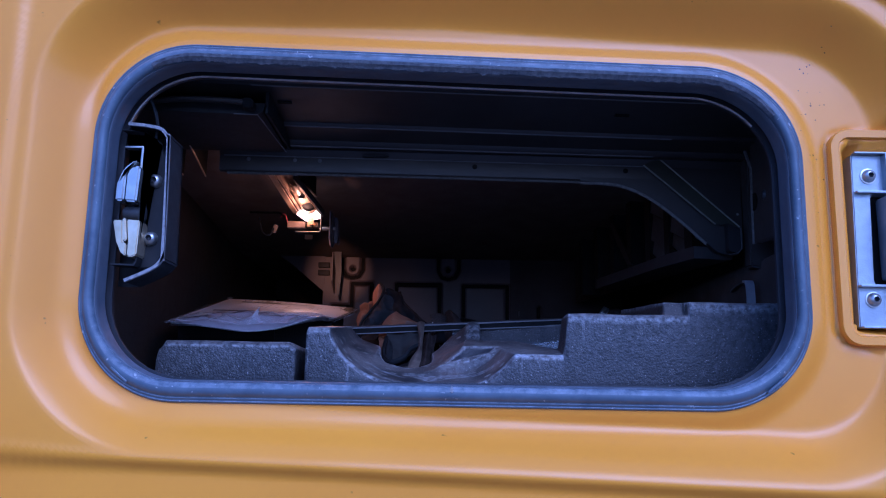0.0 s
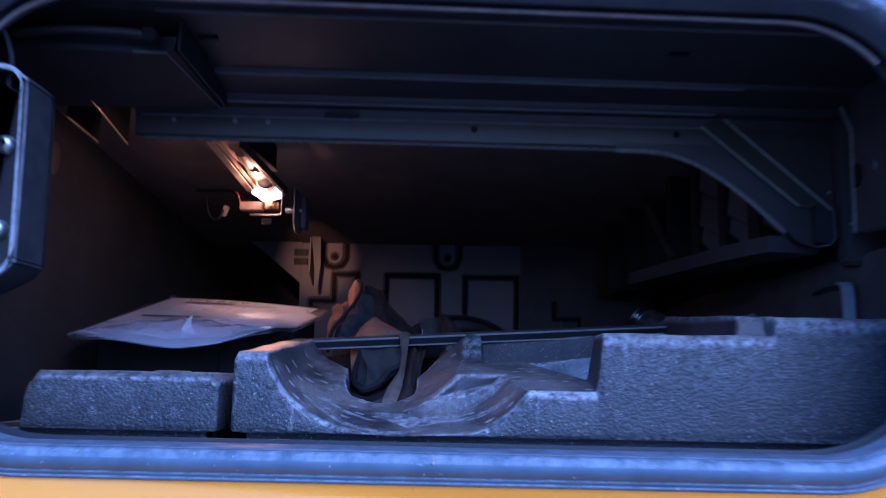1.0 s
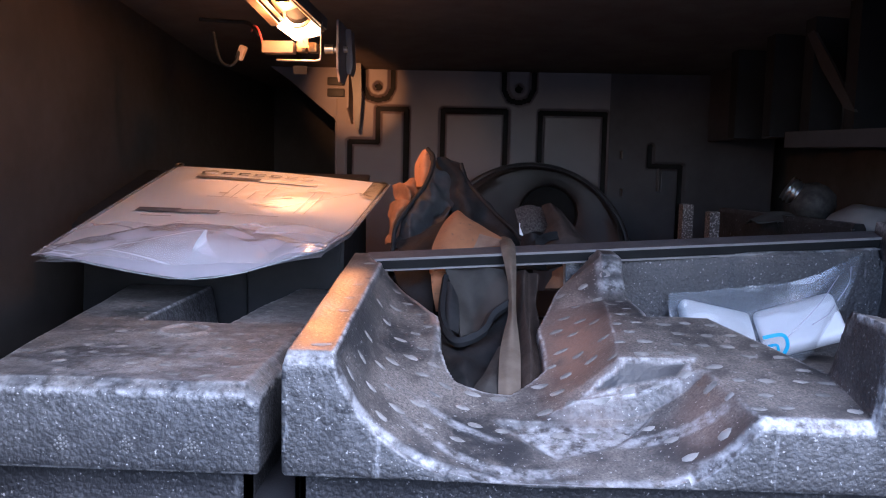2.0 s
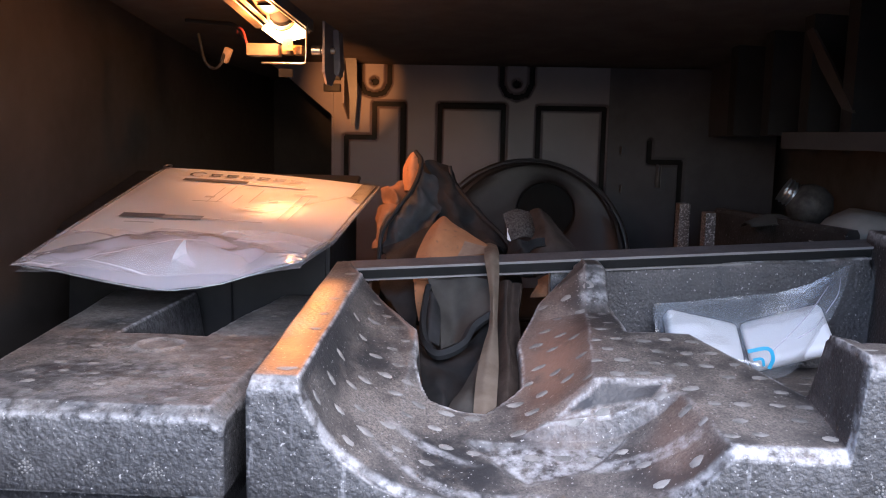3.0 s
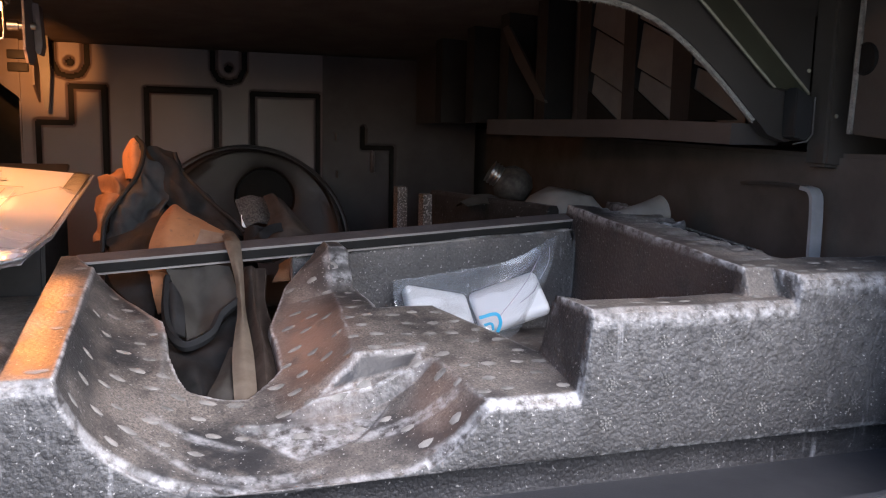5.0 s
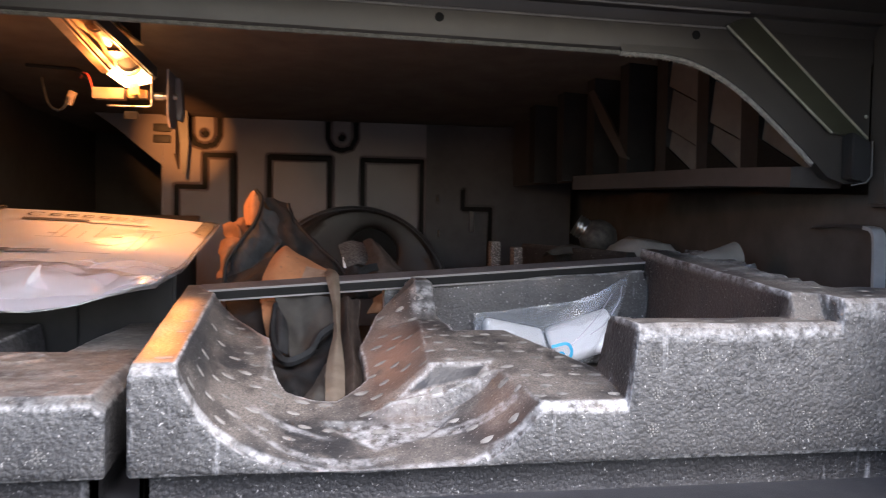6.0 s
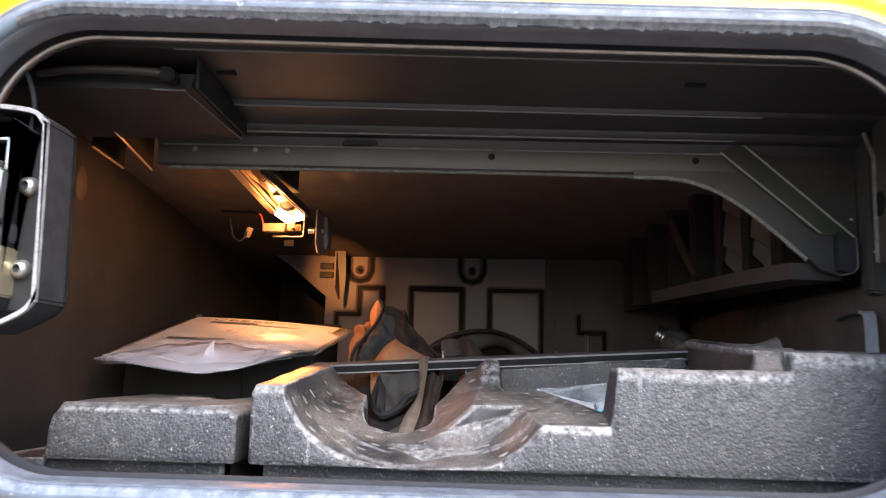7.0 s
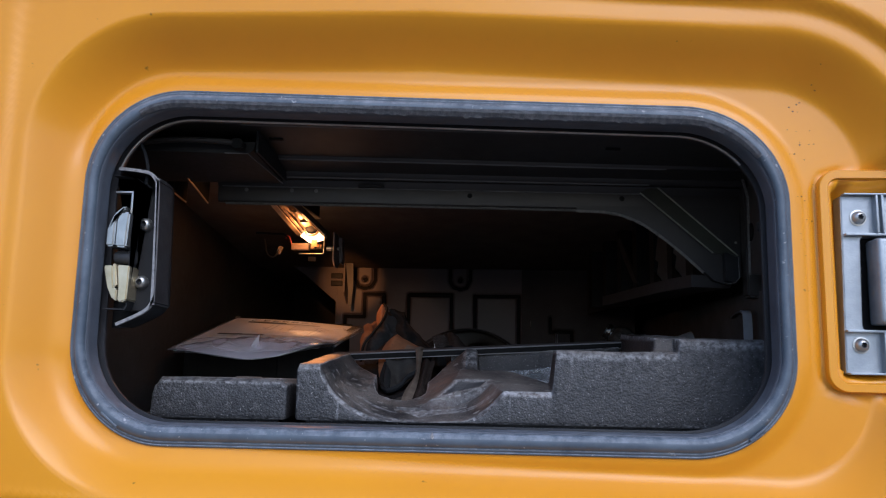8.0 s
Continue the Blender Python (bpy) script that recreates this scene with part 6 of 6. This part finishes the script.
# ---- ring-shaped cover against the rear panel ----
def ring_cover():
    bm = bmesh.new()
    sides, rings = 64, []
    for k, (share, lift) in enumerate(((0.0, 0.0), (0.02, 0.012), (0.10, 0.020), (0.18, 0.021), (0.24, 0.016), (0.5, 0.012), (0.85, 0.010), (0.97, 0.006), (1.0, -0.004))):
        row = []
        for i in range(sides):
            a = 2 * math.pi * i / sides
            o, n = Vector((0.166 * math.cos(a), 0, 0.166 * math.sin(a))), Vector((0.030 + 0.047 * math.cos(a), 0, 0.085 + 0.047 * math.sin(a)))
            p = o.lerp(n, share)
            row.append(bm.verts.new((p.x, -lift, p.z)))
        rings.append(row)
    for a, b in zip(rings, rings[1:]):
        for i in range(sides):
            bm.faces.new((a[i], a[(i + 1) % sides], b[(i + 1) % sides], b[i]))
    bmesh.ops.solidify(bm, geom=list(bm.faces), thickness=0.004)
    ob = thing("round_cover", bm, COVER, "black plastic round cover with an off-centre hole", "wheel cover")
    # disc added behind the cover, so that its hole reads as dark
    disc = lathe([(0.0, 0.0), (0.150, 0.0), (0.152, 0.003), (0.0, 0.004)], 40)
    part("hole_darkener", moved(disc, pose(0, 0.014, 0, 90)), GROOVE, ob, "black disc added to darken the hole")
    rim = [(0.166 * math.cos(a), -0.004, 0.166 * math.sin(a)) for a in np.linspace(0, 2 * math.pi, 65)[:-1]]
    part("rim", sweep(rim, round_profile(0.007, 10), True, Vector((0, 1, 0))), COVER_RIM, ob, "rounded black rim")
    ob.matrix_basis = pose(0.130, 2.095, 1.630, -14, 0, 0)
    return ob


COVER_RIM = surface("black_rim", (0.030, 0.028, 0.029), (0.045, 0.042, 0.043), 10.0, (0.32, 0.42), bump=0.05)
COVER = surface("black_gloss_plastic", (0.034, 0.028, 0.026), (0.050, 0.042, 0.039), 10.0, (0.35, 0.5), bump=0.08, bump_scale=600.0)
ring_cover()


# ---- clutter behind the well ----
def jar():
    base = thing("glass_jar", lathe([(0.0, 0.0), (0.014, 0.002), (0.024, 0.010), (0.0275, 0.024), (0.025, 0.038), (0.016, 0.049), (0.0, 0.050)], 24), JAR, "small dark jar with a ribbed metal lid", "jar")
    lid = lathe([(0.0, 0.046), (0.0140, 0.046), (0.0165, 0.048), (0.0142, 0.0505), (0.0165, 0.053), (0.0142, 0.0555), (0.0165, 0.058), (0.0142, 0.0605), (0.0160, 0.063), (0.0, 0.064)], 36)
    for v in lid.verts:
        r = math.hypot(v.co.x, v.co.y)
        if r > 0.9:
            k = 1 + 0.025 * math.cos(18 * math.atan2(v.co.y, v.co.x))
            v.co.x *= k
            v.co.y *= k
    part("lid", lid, ZINC, base, "bright ribbed metal lid")
    base.matrix_basis = pose(0.476, 1.737, 1.741, 0, -58, -14)
    return base


JAR = surface("dark_glass", (0.022, 0.020, 0.018), (0.060, 0.054, 0.048), 120.0, (0.45, 0.75), bump=0.2, spec=0.25)
jar()


def bowl(x, y, z, size, turn, label):
    bm = lathe([(0.0, 0.0), (0.020, 0.001), (0.032, 0.010), (0.040, 0.024), (0.042, 0.026), (0.041, 0.027), (0.038, 0.024), (0.030, 0.011), (0.019, 0.003), (0.0, 0.002)], 32)
    for v in bm.verts:
        v.co += noise.noise_vector(v.co * 40 + Vector((size * 90, 0, 0))) * 0.0022
    ob = thing("plastic_cup", bm, GREY_PLASTIC, label, "cup", group="cups behind the tray")
    ob.matrix_basis = pose(x, y, z, *turn) @ Matrix.Scale(size, 4)
    return ob


bowl(0.474, 1.612, 1.757, 1.45, (187, 5, 10), "upturned dented grey plastic cup")


def scoop():
    bm = lathe([(0.0, 0.0), (0.005, 0.0005), (0.009, 0.016), (0.014, 0.045), (0.0185, 0.064), (0.0190, 0.066), (0.0176, 0.066), (0.0128, 0.045), (0.0078, 0.017), (0.0, 0.004)], 28)
    for v in bm.verts:
        v.co += noise.noise_vector(v.co * 55) * 0.0024
    ob = thing("plastic_cup", bm, GREY_PLASTIC, "crumpled grey plastic cup lying on its side", "cup", group="cups behind the tray")
    ob.matrix_basis = pose(0.472, 1.500, 1.7345, 0, 86, 6)
    return ob


scoop()


def dark_slat():
    """Thin black board that leans between the tray's end and the side wall."""
    bm = slab([(0.0, 0.0), (0.082, 0.0), (0.082, 0.019), (0.0, 0.038)], "y", -0.004, 0.004, 0.001)
    ob = thing("slat", bm, ROUGH_BLACK, "thin dusty black board standing behind the tray's rim", "board")
    ob.matrix_basis = pose(0.531, 1.450, 1.6905, 0, 0, -49)
    part("worn_edge", sweep([(0.0, 0.0, 0.0383), (0.082, 0.0, 0.0193)], [(-0.0040, 0.0), (0.0040, 0.0), (0.0034, 0.0008), (-0.0034, 0.0008)]), SPECKLED, ob, "worn grey upper edge")
    return ob


dark_slat()


def rag(x, y, z, size, seed, label):
    s = size
    bm = cloth([[(x - s, y + s * 0.6, z), (x - s * 0.3, y + s * 0.7, z + s * 0.25), (x + s * 0.4, y + s * 0.6, z + s * 0.15), (x + s, y + s * 0.5, z)],
                [(x - s * 1.1, y, z + s * 0.1), (x - s * 0.3, y, z + s * 0.38), (x + s * 0.4, y, z + s * 0.30), (x + s * 1.1, y, z + s * 0.05)],
                [(x - s, y - s * 0.6, z), (x - s * 0.3, y - s * 0.6, z + s * 0.1), (x + s * 0.4, y - s * 0.7, z + s * 0.1), (x + s, y - s * 0.5, z - s * 0.05)]], 7, s * 0.16, seed, 0.0015)
    return thing("rag", bm, LINING, label, "rag")


rag(0.400, 1.700, 1.733, 0.034, 31, "crumpled grey rag beside the jar")


# ---- lamp under the ceiling ----
def locker_lamp():
    base = holder("locker_lamp", (-0.165, 1.55, 1.975), "lit metal locker lamp with open housing and bright lens", "lamp")
    part("reflector_strip", sweep([(-0.197, 1.415, 1.9655), (-0.186, 1.594, 1.9395)], [(-0.005, -0.0008), (0.005, -0.0008), (0.005, 0.0008), (-0.005, 0.0008)]), LAMP_METAL, base, "bright bent metal strip")
    part("side_rail", sweep([(-0.160, 1.430, 1.968), (-0.135, 1.612, 1.944)], [(-0.0015, -0.006), (0.0015, -0.006), (0.0015, 0.006), (-0.0015, 0.006)]), DARK_STEEL, base)
    part("reflector_strip", sweep([(-0.187, 1.425, 1.9665), (-0.178, 1.588, 1.9445)], [(-0.0022, -0.0008), (0.0022, -0.0008), (0.0022, 0.0008), (-0.0022, 0.0008)]), LAMP_METAL, base, "bright bent metal strip")
    part("rail_edge", sweep([(-0.1605, 1.430, 1.9605), (-0.1365, 1.606, 1.9365)], round_profile(0.0013, 6)), LAMP_METAL, base)
    part("socket_ring", moved(lathe([(0.0125, 0.0), (0.0150, 0.001), (0.0150, 0.004), (0.0125, 0.005), (0.0125, 0.0)], 18), Matrix.Translation((-0.158, 1.574, 1.9465)) @ pose(0, 0, 0, 70, 20)), LAMP_METAL, base)
    for x, y, z, r in ((-0.170, 1.49, 1.9600, 0.006), (-0.163, 1.525, 1.9525, 0.0075)):
        part("reflector_hole", moved(lathe([(0.0, -0.0008), (r, -0.0008), (r, 0.0008), (0.0, 0.0008)], 12), Matrix.Translation((x, y, z)) @ pose(0, 0, 0, 12)), GROOVE, base)
    part("roof", slab([(-0.200, 1.41), (-0.166, 1.41), (-0.146, 1.598), (-0.190, 1.598)], "z", 1.9725, 1.9745), LAMP_METAL, base)
    part("hanger", block(-0.185, -0.150, 1.44, 1.60, 1.9745, 2.0335), GROOVE, base)
    part("reflector", cloth([[(-0.178, 1.47, 1.968), (-0.170, 1.47, 1.962), (-0.160, 1.47, 1.966)], [(-0.180, 1.53, 1.962), (-0.168, 1.53, 1.953), (-0.152, 1.53, 1.960)], [(-0.182, 1.588, 1.954), (-0.165, 1.588, 1.948), (-0.142, 1.588, 1.954)]], 6, 0.003, 41), LAMP_METAL, base, "crinkled reflector")
    part("socket", moved(lathe([(0.0, 0.0), (0.010, 0.0), (0.0125, 0.003), (0.0125, 0.012), (0.008, 0.015), (0.0, 0.015)], 16), Matrix.Translation((-0.158, 1.575, 1.948)) @ pose(0, 0, 0, 70, 20)), PIPING, base, "black bulb socket")
    part("lens", slab([(-0.186, 1.9385), (-0.170, 1.9505), (-0.139, 1.9430), (-0.137, 1.9305), (-0.165, 1.9235)], "y", 1.592, 1.599, 0.0015), LAMP_GLOW, base, "bright lit lens")
    part("terminal_block", block(-0.200, -0.166, 1.588, 1.606, 1.9100, 1.9225, 0.0012), TERMINAL, base, "cream terminal block")
    for k in range(2):
        part("contact", block(-0.163 + 0.012 * k, -0.153 + 0.012 * k, 1.590, 1.606, 1.9115, 1.9215, 0.0012), BRASS, base, "brass contact")
    # made-up plate that keeps the lamp's light off the small tray
    part("added_light_blocker", block(-0.166, -0.1512, 1.5905, 1.592, 1.8880, 1.8968), GROOVE, base, "small dark plate added to block the lamp's light")
    # unseen plates added around a narrow slot, to trim the beam to the tray's rim
    slot = [(-0.15408, 1.92308), (-0.15379, 1.92308), (-0.15127, 1.91790), (-0.15214, 1.91790)]
    for lip in ([(-0.159, 1.9275), (-0.148, 1.9275), (-0.148, 1.92308), (-0.159, 1.92308)], [(-0.159, 1.92308), slot[0], slot[3], (-0.159, 1.9179)],
                [slot[1], (-0.148, 1.92308), (-0.148, 1.9179), slot[2]], [(-0.159, 1.9179), (-0.148, 1.9179), (-0.148, 1.9145), (-0.159, 1.9145)]):
        part("added_beam_mask", slab(lip, "y", 1.5787, 1.5790), BRASS, base)
    part("wire_loop", sweep(curve_points([(-0.184, 1.590, 1.9025), (-0.150, 1.589, 1.9022), (-0.139, 1.588, 1.9026), (-0.1365, 1.588, 1.906), (-0.1362, 1.590, 1.925), (-0.1365, 1.595, 1.944)], 6), round_profile(0.0011, 8)), STEEL, base)
    part("wire", sweep(curve_points([(-0.200, 1.595, 1.918), (-0.206, 1.60, 1.935), (-0.214, 1.61, 1.941), (-0.222, 1.63, 1.938)], 6), round_profile(0.0011, 6)), RED_WIRE, base, "red wire")
    part("cable", sweep(curve_points([(-0.205, 1.60, 1.930), (-0.222, 1.62, 1.945), (-0.25, 1.64, 1.950), (-0.29, 1.66, 1.955)], 6), round_profile(0.0022, 8)), PIPING, base)
    part("hanging_cable", sweep(curve_points([(-0.262, 1.62, 1.935), (-0.252, 1.61, 1.905), (-0.240, 1.605, 1.897), (-0.232, 1.605, 1.903), (-0.230, 1.61, 1.915)], 6), round_profile(0.0016, 8)), PIPING, base, "taped dark cable loop")
    part("connector", moved(block(-0.004, 0.004, -0.004, 0.004, -0.008, 0.008, 0.0015), Matrix.Translation((-0.2285, 1.612, 1.912)) @ pose(0, 0, 0, 10, 25, 0)), TERMINAL, base, "small cream connector")
    part("pin", moved(lathe([(0.0, 0.0), (0.0055, 0.0), (0.0055, 0.010), (0.0035, 0.0105), (0.0035, 0.026), (0.0, 0.026)], 14), Matrix.Translation((-0.143, 1.652, 1.9225)) @ pose(0, 0, 0, 0, 90)), STEEL, base)
    part("plate", slab([(-0.1215, 1.947), (-0.1150, 1.947), (-0.1125, 1.905), (-0.1150, 1.895), (-0.1200, 1.897)], "y", 1.662, 1.690, 0.0008), PRESSED, base)
    part("stay", slab([(1.615, 1.950), (1.69, 1.950), (1.69, 1.900), (1.66, 1.884), (1.63, 1.884), (1.615, 1.896)], "x", -0.124, -0.1215), PRESSED, base)
    return base


LAMP_METAL = surface("lamp_tinplate", (0.46, 0.33, 0.20), (0.60, 0.45, 0.29), 40.0, (0.3, 0.5), metal=0.6, bump=0.1)
BRASS = surface("dull_brass", (0.30, 0.19, 0.08), (0.42, 0.28, 0.13), 60.0, (0.35, 0.5), metal=0.8, bump=0.1)
TERMINAL = surface("cream_plastic", (0.22, 0.15, 0.09), (0.32, 0.23, 0.15), 30.0, (0.5, 0.6))
RED_WIRE = surface("red_wire", (0.35, 0.04, 0.03), (0.45, 0.06, 0.04), 30.0, (0.4, 0.6))
locker_lamp()

for a, b in (((-0.297, 1.284, 1.9865), (-0.319, 1.445, 1.9805)), ((-0.354, 1.345, 1.985), (-0.357, 1.440, 1.981))):
    lo = [Vector(a) - Vector((0, 0, 0.006)), Vector(b) - Vector((0, 0, 0.006))]
    rail = thing("edge_rail", sweep(lo, [(-0.0012, -0.004), (0.0012, -0.004), (0.0012, 0.0560), (-0.0012, 0.0560)]), GROOVE,
                 "thin steel edge under the ceiling", "rail", group="edges under the ceiling")
    # bright tone under a black web paints the lamp's light on the edge
    part("lit_edge", sweep([p - Vector((0, 0, 0.005)) for p in lo], round_profile(0.0016, 6)), LAMP_METAL, rail, "lower edge coloured bright for the lamp light on it")
plug = thing("wall_plug", lathe([(0.0, 0.003), (0.016, 0.002), (0.019, 0.0), (0.0, 0.0)], 20), SUEDE_PLUG := surface("brown_plug", (0.10, 0.07, 0.05), (0.14, 0.10, 0.07), 30.0, (0.6, 0.8)), "brown oval plug in the side wall", "plug")
plug.matrix_basis = pose(-0.4298, 1.47, 1.955, 0, 90) @ Matrix.Diagonal((1.3, 0.8, 1, 1))


# ---- latch on the hatch edge ----
def door_latch():
    base = holder("door_latch", (-0.27, 1.06, 1.82), "zinc rotary door latch in a black felt-edged shroud", "latch")
    path = [(-0.300, 1.931), (-0.272, 1.928), (-0.257, 1.924), (-0.249, 1.915), (-0.246, 1.903), (-0.2420, 1.766), (-0.2435, 1.753), (-0.2520, 1.743), (-0.2700, 1.7335), (-0.2880, 1.7255)]
    pts = [(p.x, p.z) for p in curve_points([(a, 0, b) for a, b in path], 3)]

    def wall(inner, outer, y0, y1):
        ring = []
        for i, (a, b) in enumerate(pts):
            q, r = pts[max(i - 1, 0)], pts[min(i + 1, len(pts) - 1)]
            n = Vector((r[1] - q[1], -(r[0] - q[0]))).normalized()
            ring.append(((a - n.x * inner, b - n.y * inner), (a - n.x * outer, b - n.y * outer)))
        return slab([p for p, q in ring] + [q for p, q in ring][::-1], "y", y0, y1)
    part("shroud", wall(0.0, -0.0035, 1.054, 1.104), SHROUD, base, "grey-black felt covered shroud")
    part("felt_edge", wall(0.0004, -0.0036, 1.0500, 1.0545), FELT_EDGE, base, "grey frayed felt edge")
    part("shroud_floor", slab([*pts, (-0.315, 1.7255), (-0.315, 1.931)], "y", 1.0985, 1.1025), BOX_BLACK, base)
    plate = part("backplate", slab([(-0.292, 1.902), (-0.262, 1.902), (-0.252, 1.890), (-0.250, 1.76), (-0.258, 1.745), (-0.292, 1.745)], "y", 1.064, 1.068, 0.001), BOX_BLACK, base)
    for z in (1.857, 1.782):
        bolt = part("bolt", moved(lathe([(0.0030, 0.0075), (0.0048, 0.0066), (0.0066, 0.0040), (0.0072, 0.0008), (0.0072, 0.0), (0.0, 0.0)], 20), Matrix.Translation((-0.2640, 1.064, z)) @ pose(0, 0, 0, 90) @ Matrix.Scale(1.25, 4)), CLAW, plate, "zinc star-socket bolt")
    for z in (1.857, 1.782):
        part("bolt_socket", moved(lathe([(0.0, 0.0035), (0.0017, 0.0040), (0.0032, 0.0078)], 6), Matrix.Translation((-0.2640, 1.064, z)) @ pose(0, 0, 0, 90) @ Matrix.Scale(1.25, 4)), DARK_STEEL, plate)

    for outline, near in (([(-0.3025, 1.8245), (-0.2918, 1.8245), (-0.2913, 1.8620), (-0.2795, 1.8740), (-0.2815, 1.8775), (-0.2950, 1.8660), (-0.3020, 1.8470)], 1.0345),
                          ([(-0.2898, 1.8238), (-0.2755, 1.8225), (-0.2733, 1.8680), (-0.2820, 1.8690), (-0.2893, 1.8610)], 1.0330)):
        part("upper_claw", slab(outline, "y", near, 1.064, 0.0024), CLAW, base)
    for outline, near in (([(-0.3030, 1.8000), (-0.2968, 1.7730), (-0.2905, 1.7600), (-0.2840, 1.7550), (-0.2838, 1.7700), (-0.2886, 1.7730), (-0.2915, 1.8005)], 1.0360),
                          ([(-0.2858, 1.8010), (-0.2822, 1.7740), (-0.2826, 1.7560), (-0.2780, 1.7535), (-0.2708, 1.7570), (-0.2697, 1.8000)], 1.0360),
                          ([(-0.2906, 1.8025), (-0.2878, 1.7732), (-0.2830, 1.7740), (-0.2866, 1.8025)], 1.0335)):
        part("lower_claw", slab(outline, "y", near, 1.066, 0.0014), GOLD_CLAW, base, "yellow-passivated zinc claw")
    # pivot takes the black steel's tone for the shade it lies in
    part("pivot", moved(lathe([(0.0, 0.0), (0.0075, 0.0), (0.0085, 0.003), (0.0085, 0.026), (0.0, 0.027)], 18), Matrix.Translation((-0.297, 1.056, 1.813)) @ pose(0, 0, 0, 0, 90)), DARK_STEEL, base)
    part("angle_bracket", block(-0.3000, -0.2765, 1.046, 1.058, 1.8958, 1.8982, 0.0006), CLAW, base)
    part("angle_bracket", block(-0.2788, -0.2762, 1.046, 1.058, 1.8690, 1.8980, 0.0006), CLAW, base)
    part("frame_plate", slab([(-0.305, 1.9185), (-0.276, 1.9165), (-0.2585, 1.906), (-0.2585, 1.9045), (-0.2745, 1.913), (-0.2745, 1.750), (-0.277, 1.7465), (-0.305, 1.7475), (-0.305, 1.7455), (-0.2755, 1.7445), (-0.2725, 1.750), (-0.2725, 1.915), (-0.305, 1.9200)], "y", 1.044, 1.062), BOX_BLACK, base)
    part("cable", sweep(curve_points([(-0.268, 1.062, 1.908), (-0.268, 1.064, 1.935), (-0.280, 1.068, 1.965), (-0.300, 1.075, 1.985)], 6), round_profile(0.0022, 8)), PIPING, base)
    return base


door_latch()


# ---- hinge bracket in its pocket ----
def hinge_bracket():
    base = holder("hinge_bracket", (0.62, 1.0, 1.79), "grey cast metal hinge bracket bolted into the yellow pocket", "hinge bracket")
    part("plate", slab([(0.5935, 1.893), (0.72, 1.893), (0.72, 1.844), (0.6155, 1.843), (0.6135, 1.838), (0.6105, 1.737), (0.6125, 1.731), (0.72, 1.729), (0.72, 1.680), (0.5890, 1.680)], "y", 1.003, 1.026, 0.0012), CAST, base)
    for z0, z1 in ((1.8945, 1.8925), (1.846, 1.843), (1.731, 1.728), (1.6815, 1.679)):
        part("flange", block(0.5945 if z0 > 1.8 else 0.5905, 0.72, 0.995, 1.005, z1, z0, 0.0006), CAST, base)
    for z0, z1 in ((1.846, 1.892), (1.682, 1.728)):
        for dx in (0.0, 0.0065):
            part("rib", block(0.6300 + dx, 0.6325 + dx, 0.992, 1.005, z0, z1, 0.0008), CAST, base)
    part("slot_shadow", block(0.6105, 0.72, 1.018, 1.026, 1.731, 1.843), GROOVE, base)
    part("arm", block(0.6225, 0.690, 0.978, 1.012, 1.737, 1.838, 0.005, 3), CAST, base, "smooth grey hinge arm")
    for x, z in ((0.6125, 1.8655), (0.6075, 1.7135)):
        b = part("bolt", moved(lathe([(0.0032, 0.0085), (0.0052, 0.0078), (0.0074, 0.0050), (0.0082, 0.0012), (0.0098, 0.0010), (0.0098, 0.0), (0.0, 0.0)], 24), Matrix.Translation((x, 1.003, z)) @ pose(0, 0, 0, 90)), CLAW, base, "zinc star-socket bolt")
        part("bolt_socket", moved(lathe([(0.0, 0.0035), (0.0018, 0.0040), (0.0035, 0.0088)], 6), Matrix.Translation((x, 1.003, z)) @ pose(0, 0, 0, 90)), DARK_STEEL, b)
    return base


hinge_bracket().matrix_basis = Matrix.Translation((0.0105, 0.024, 0.0012))

# ---- unseen ground outside, its tone set for the light it bounces ----
thing("ground", block(-400, 400, -400, 400, -0.2, -0.002), GROUND_BOUNCE, "unseen ground beside the truck, toned for the light it bounces", "ground", "structure")
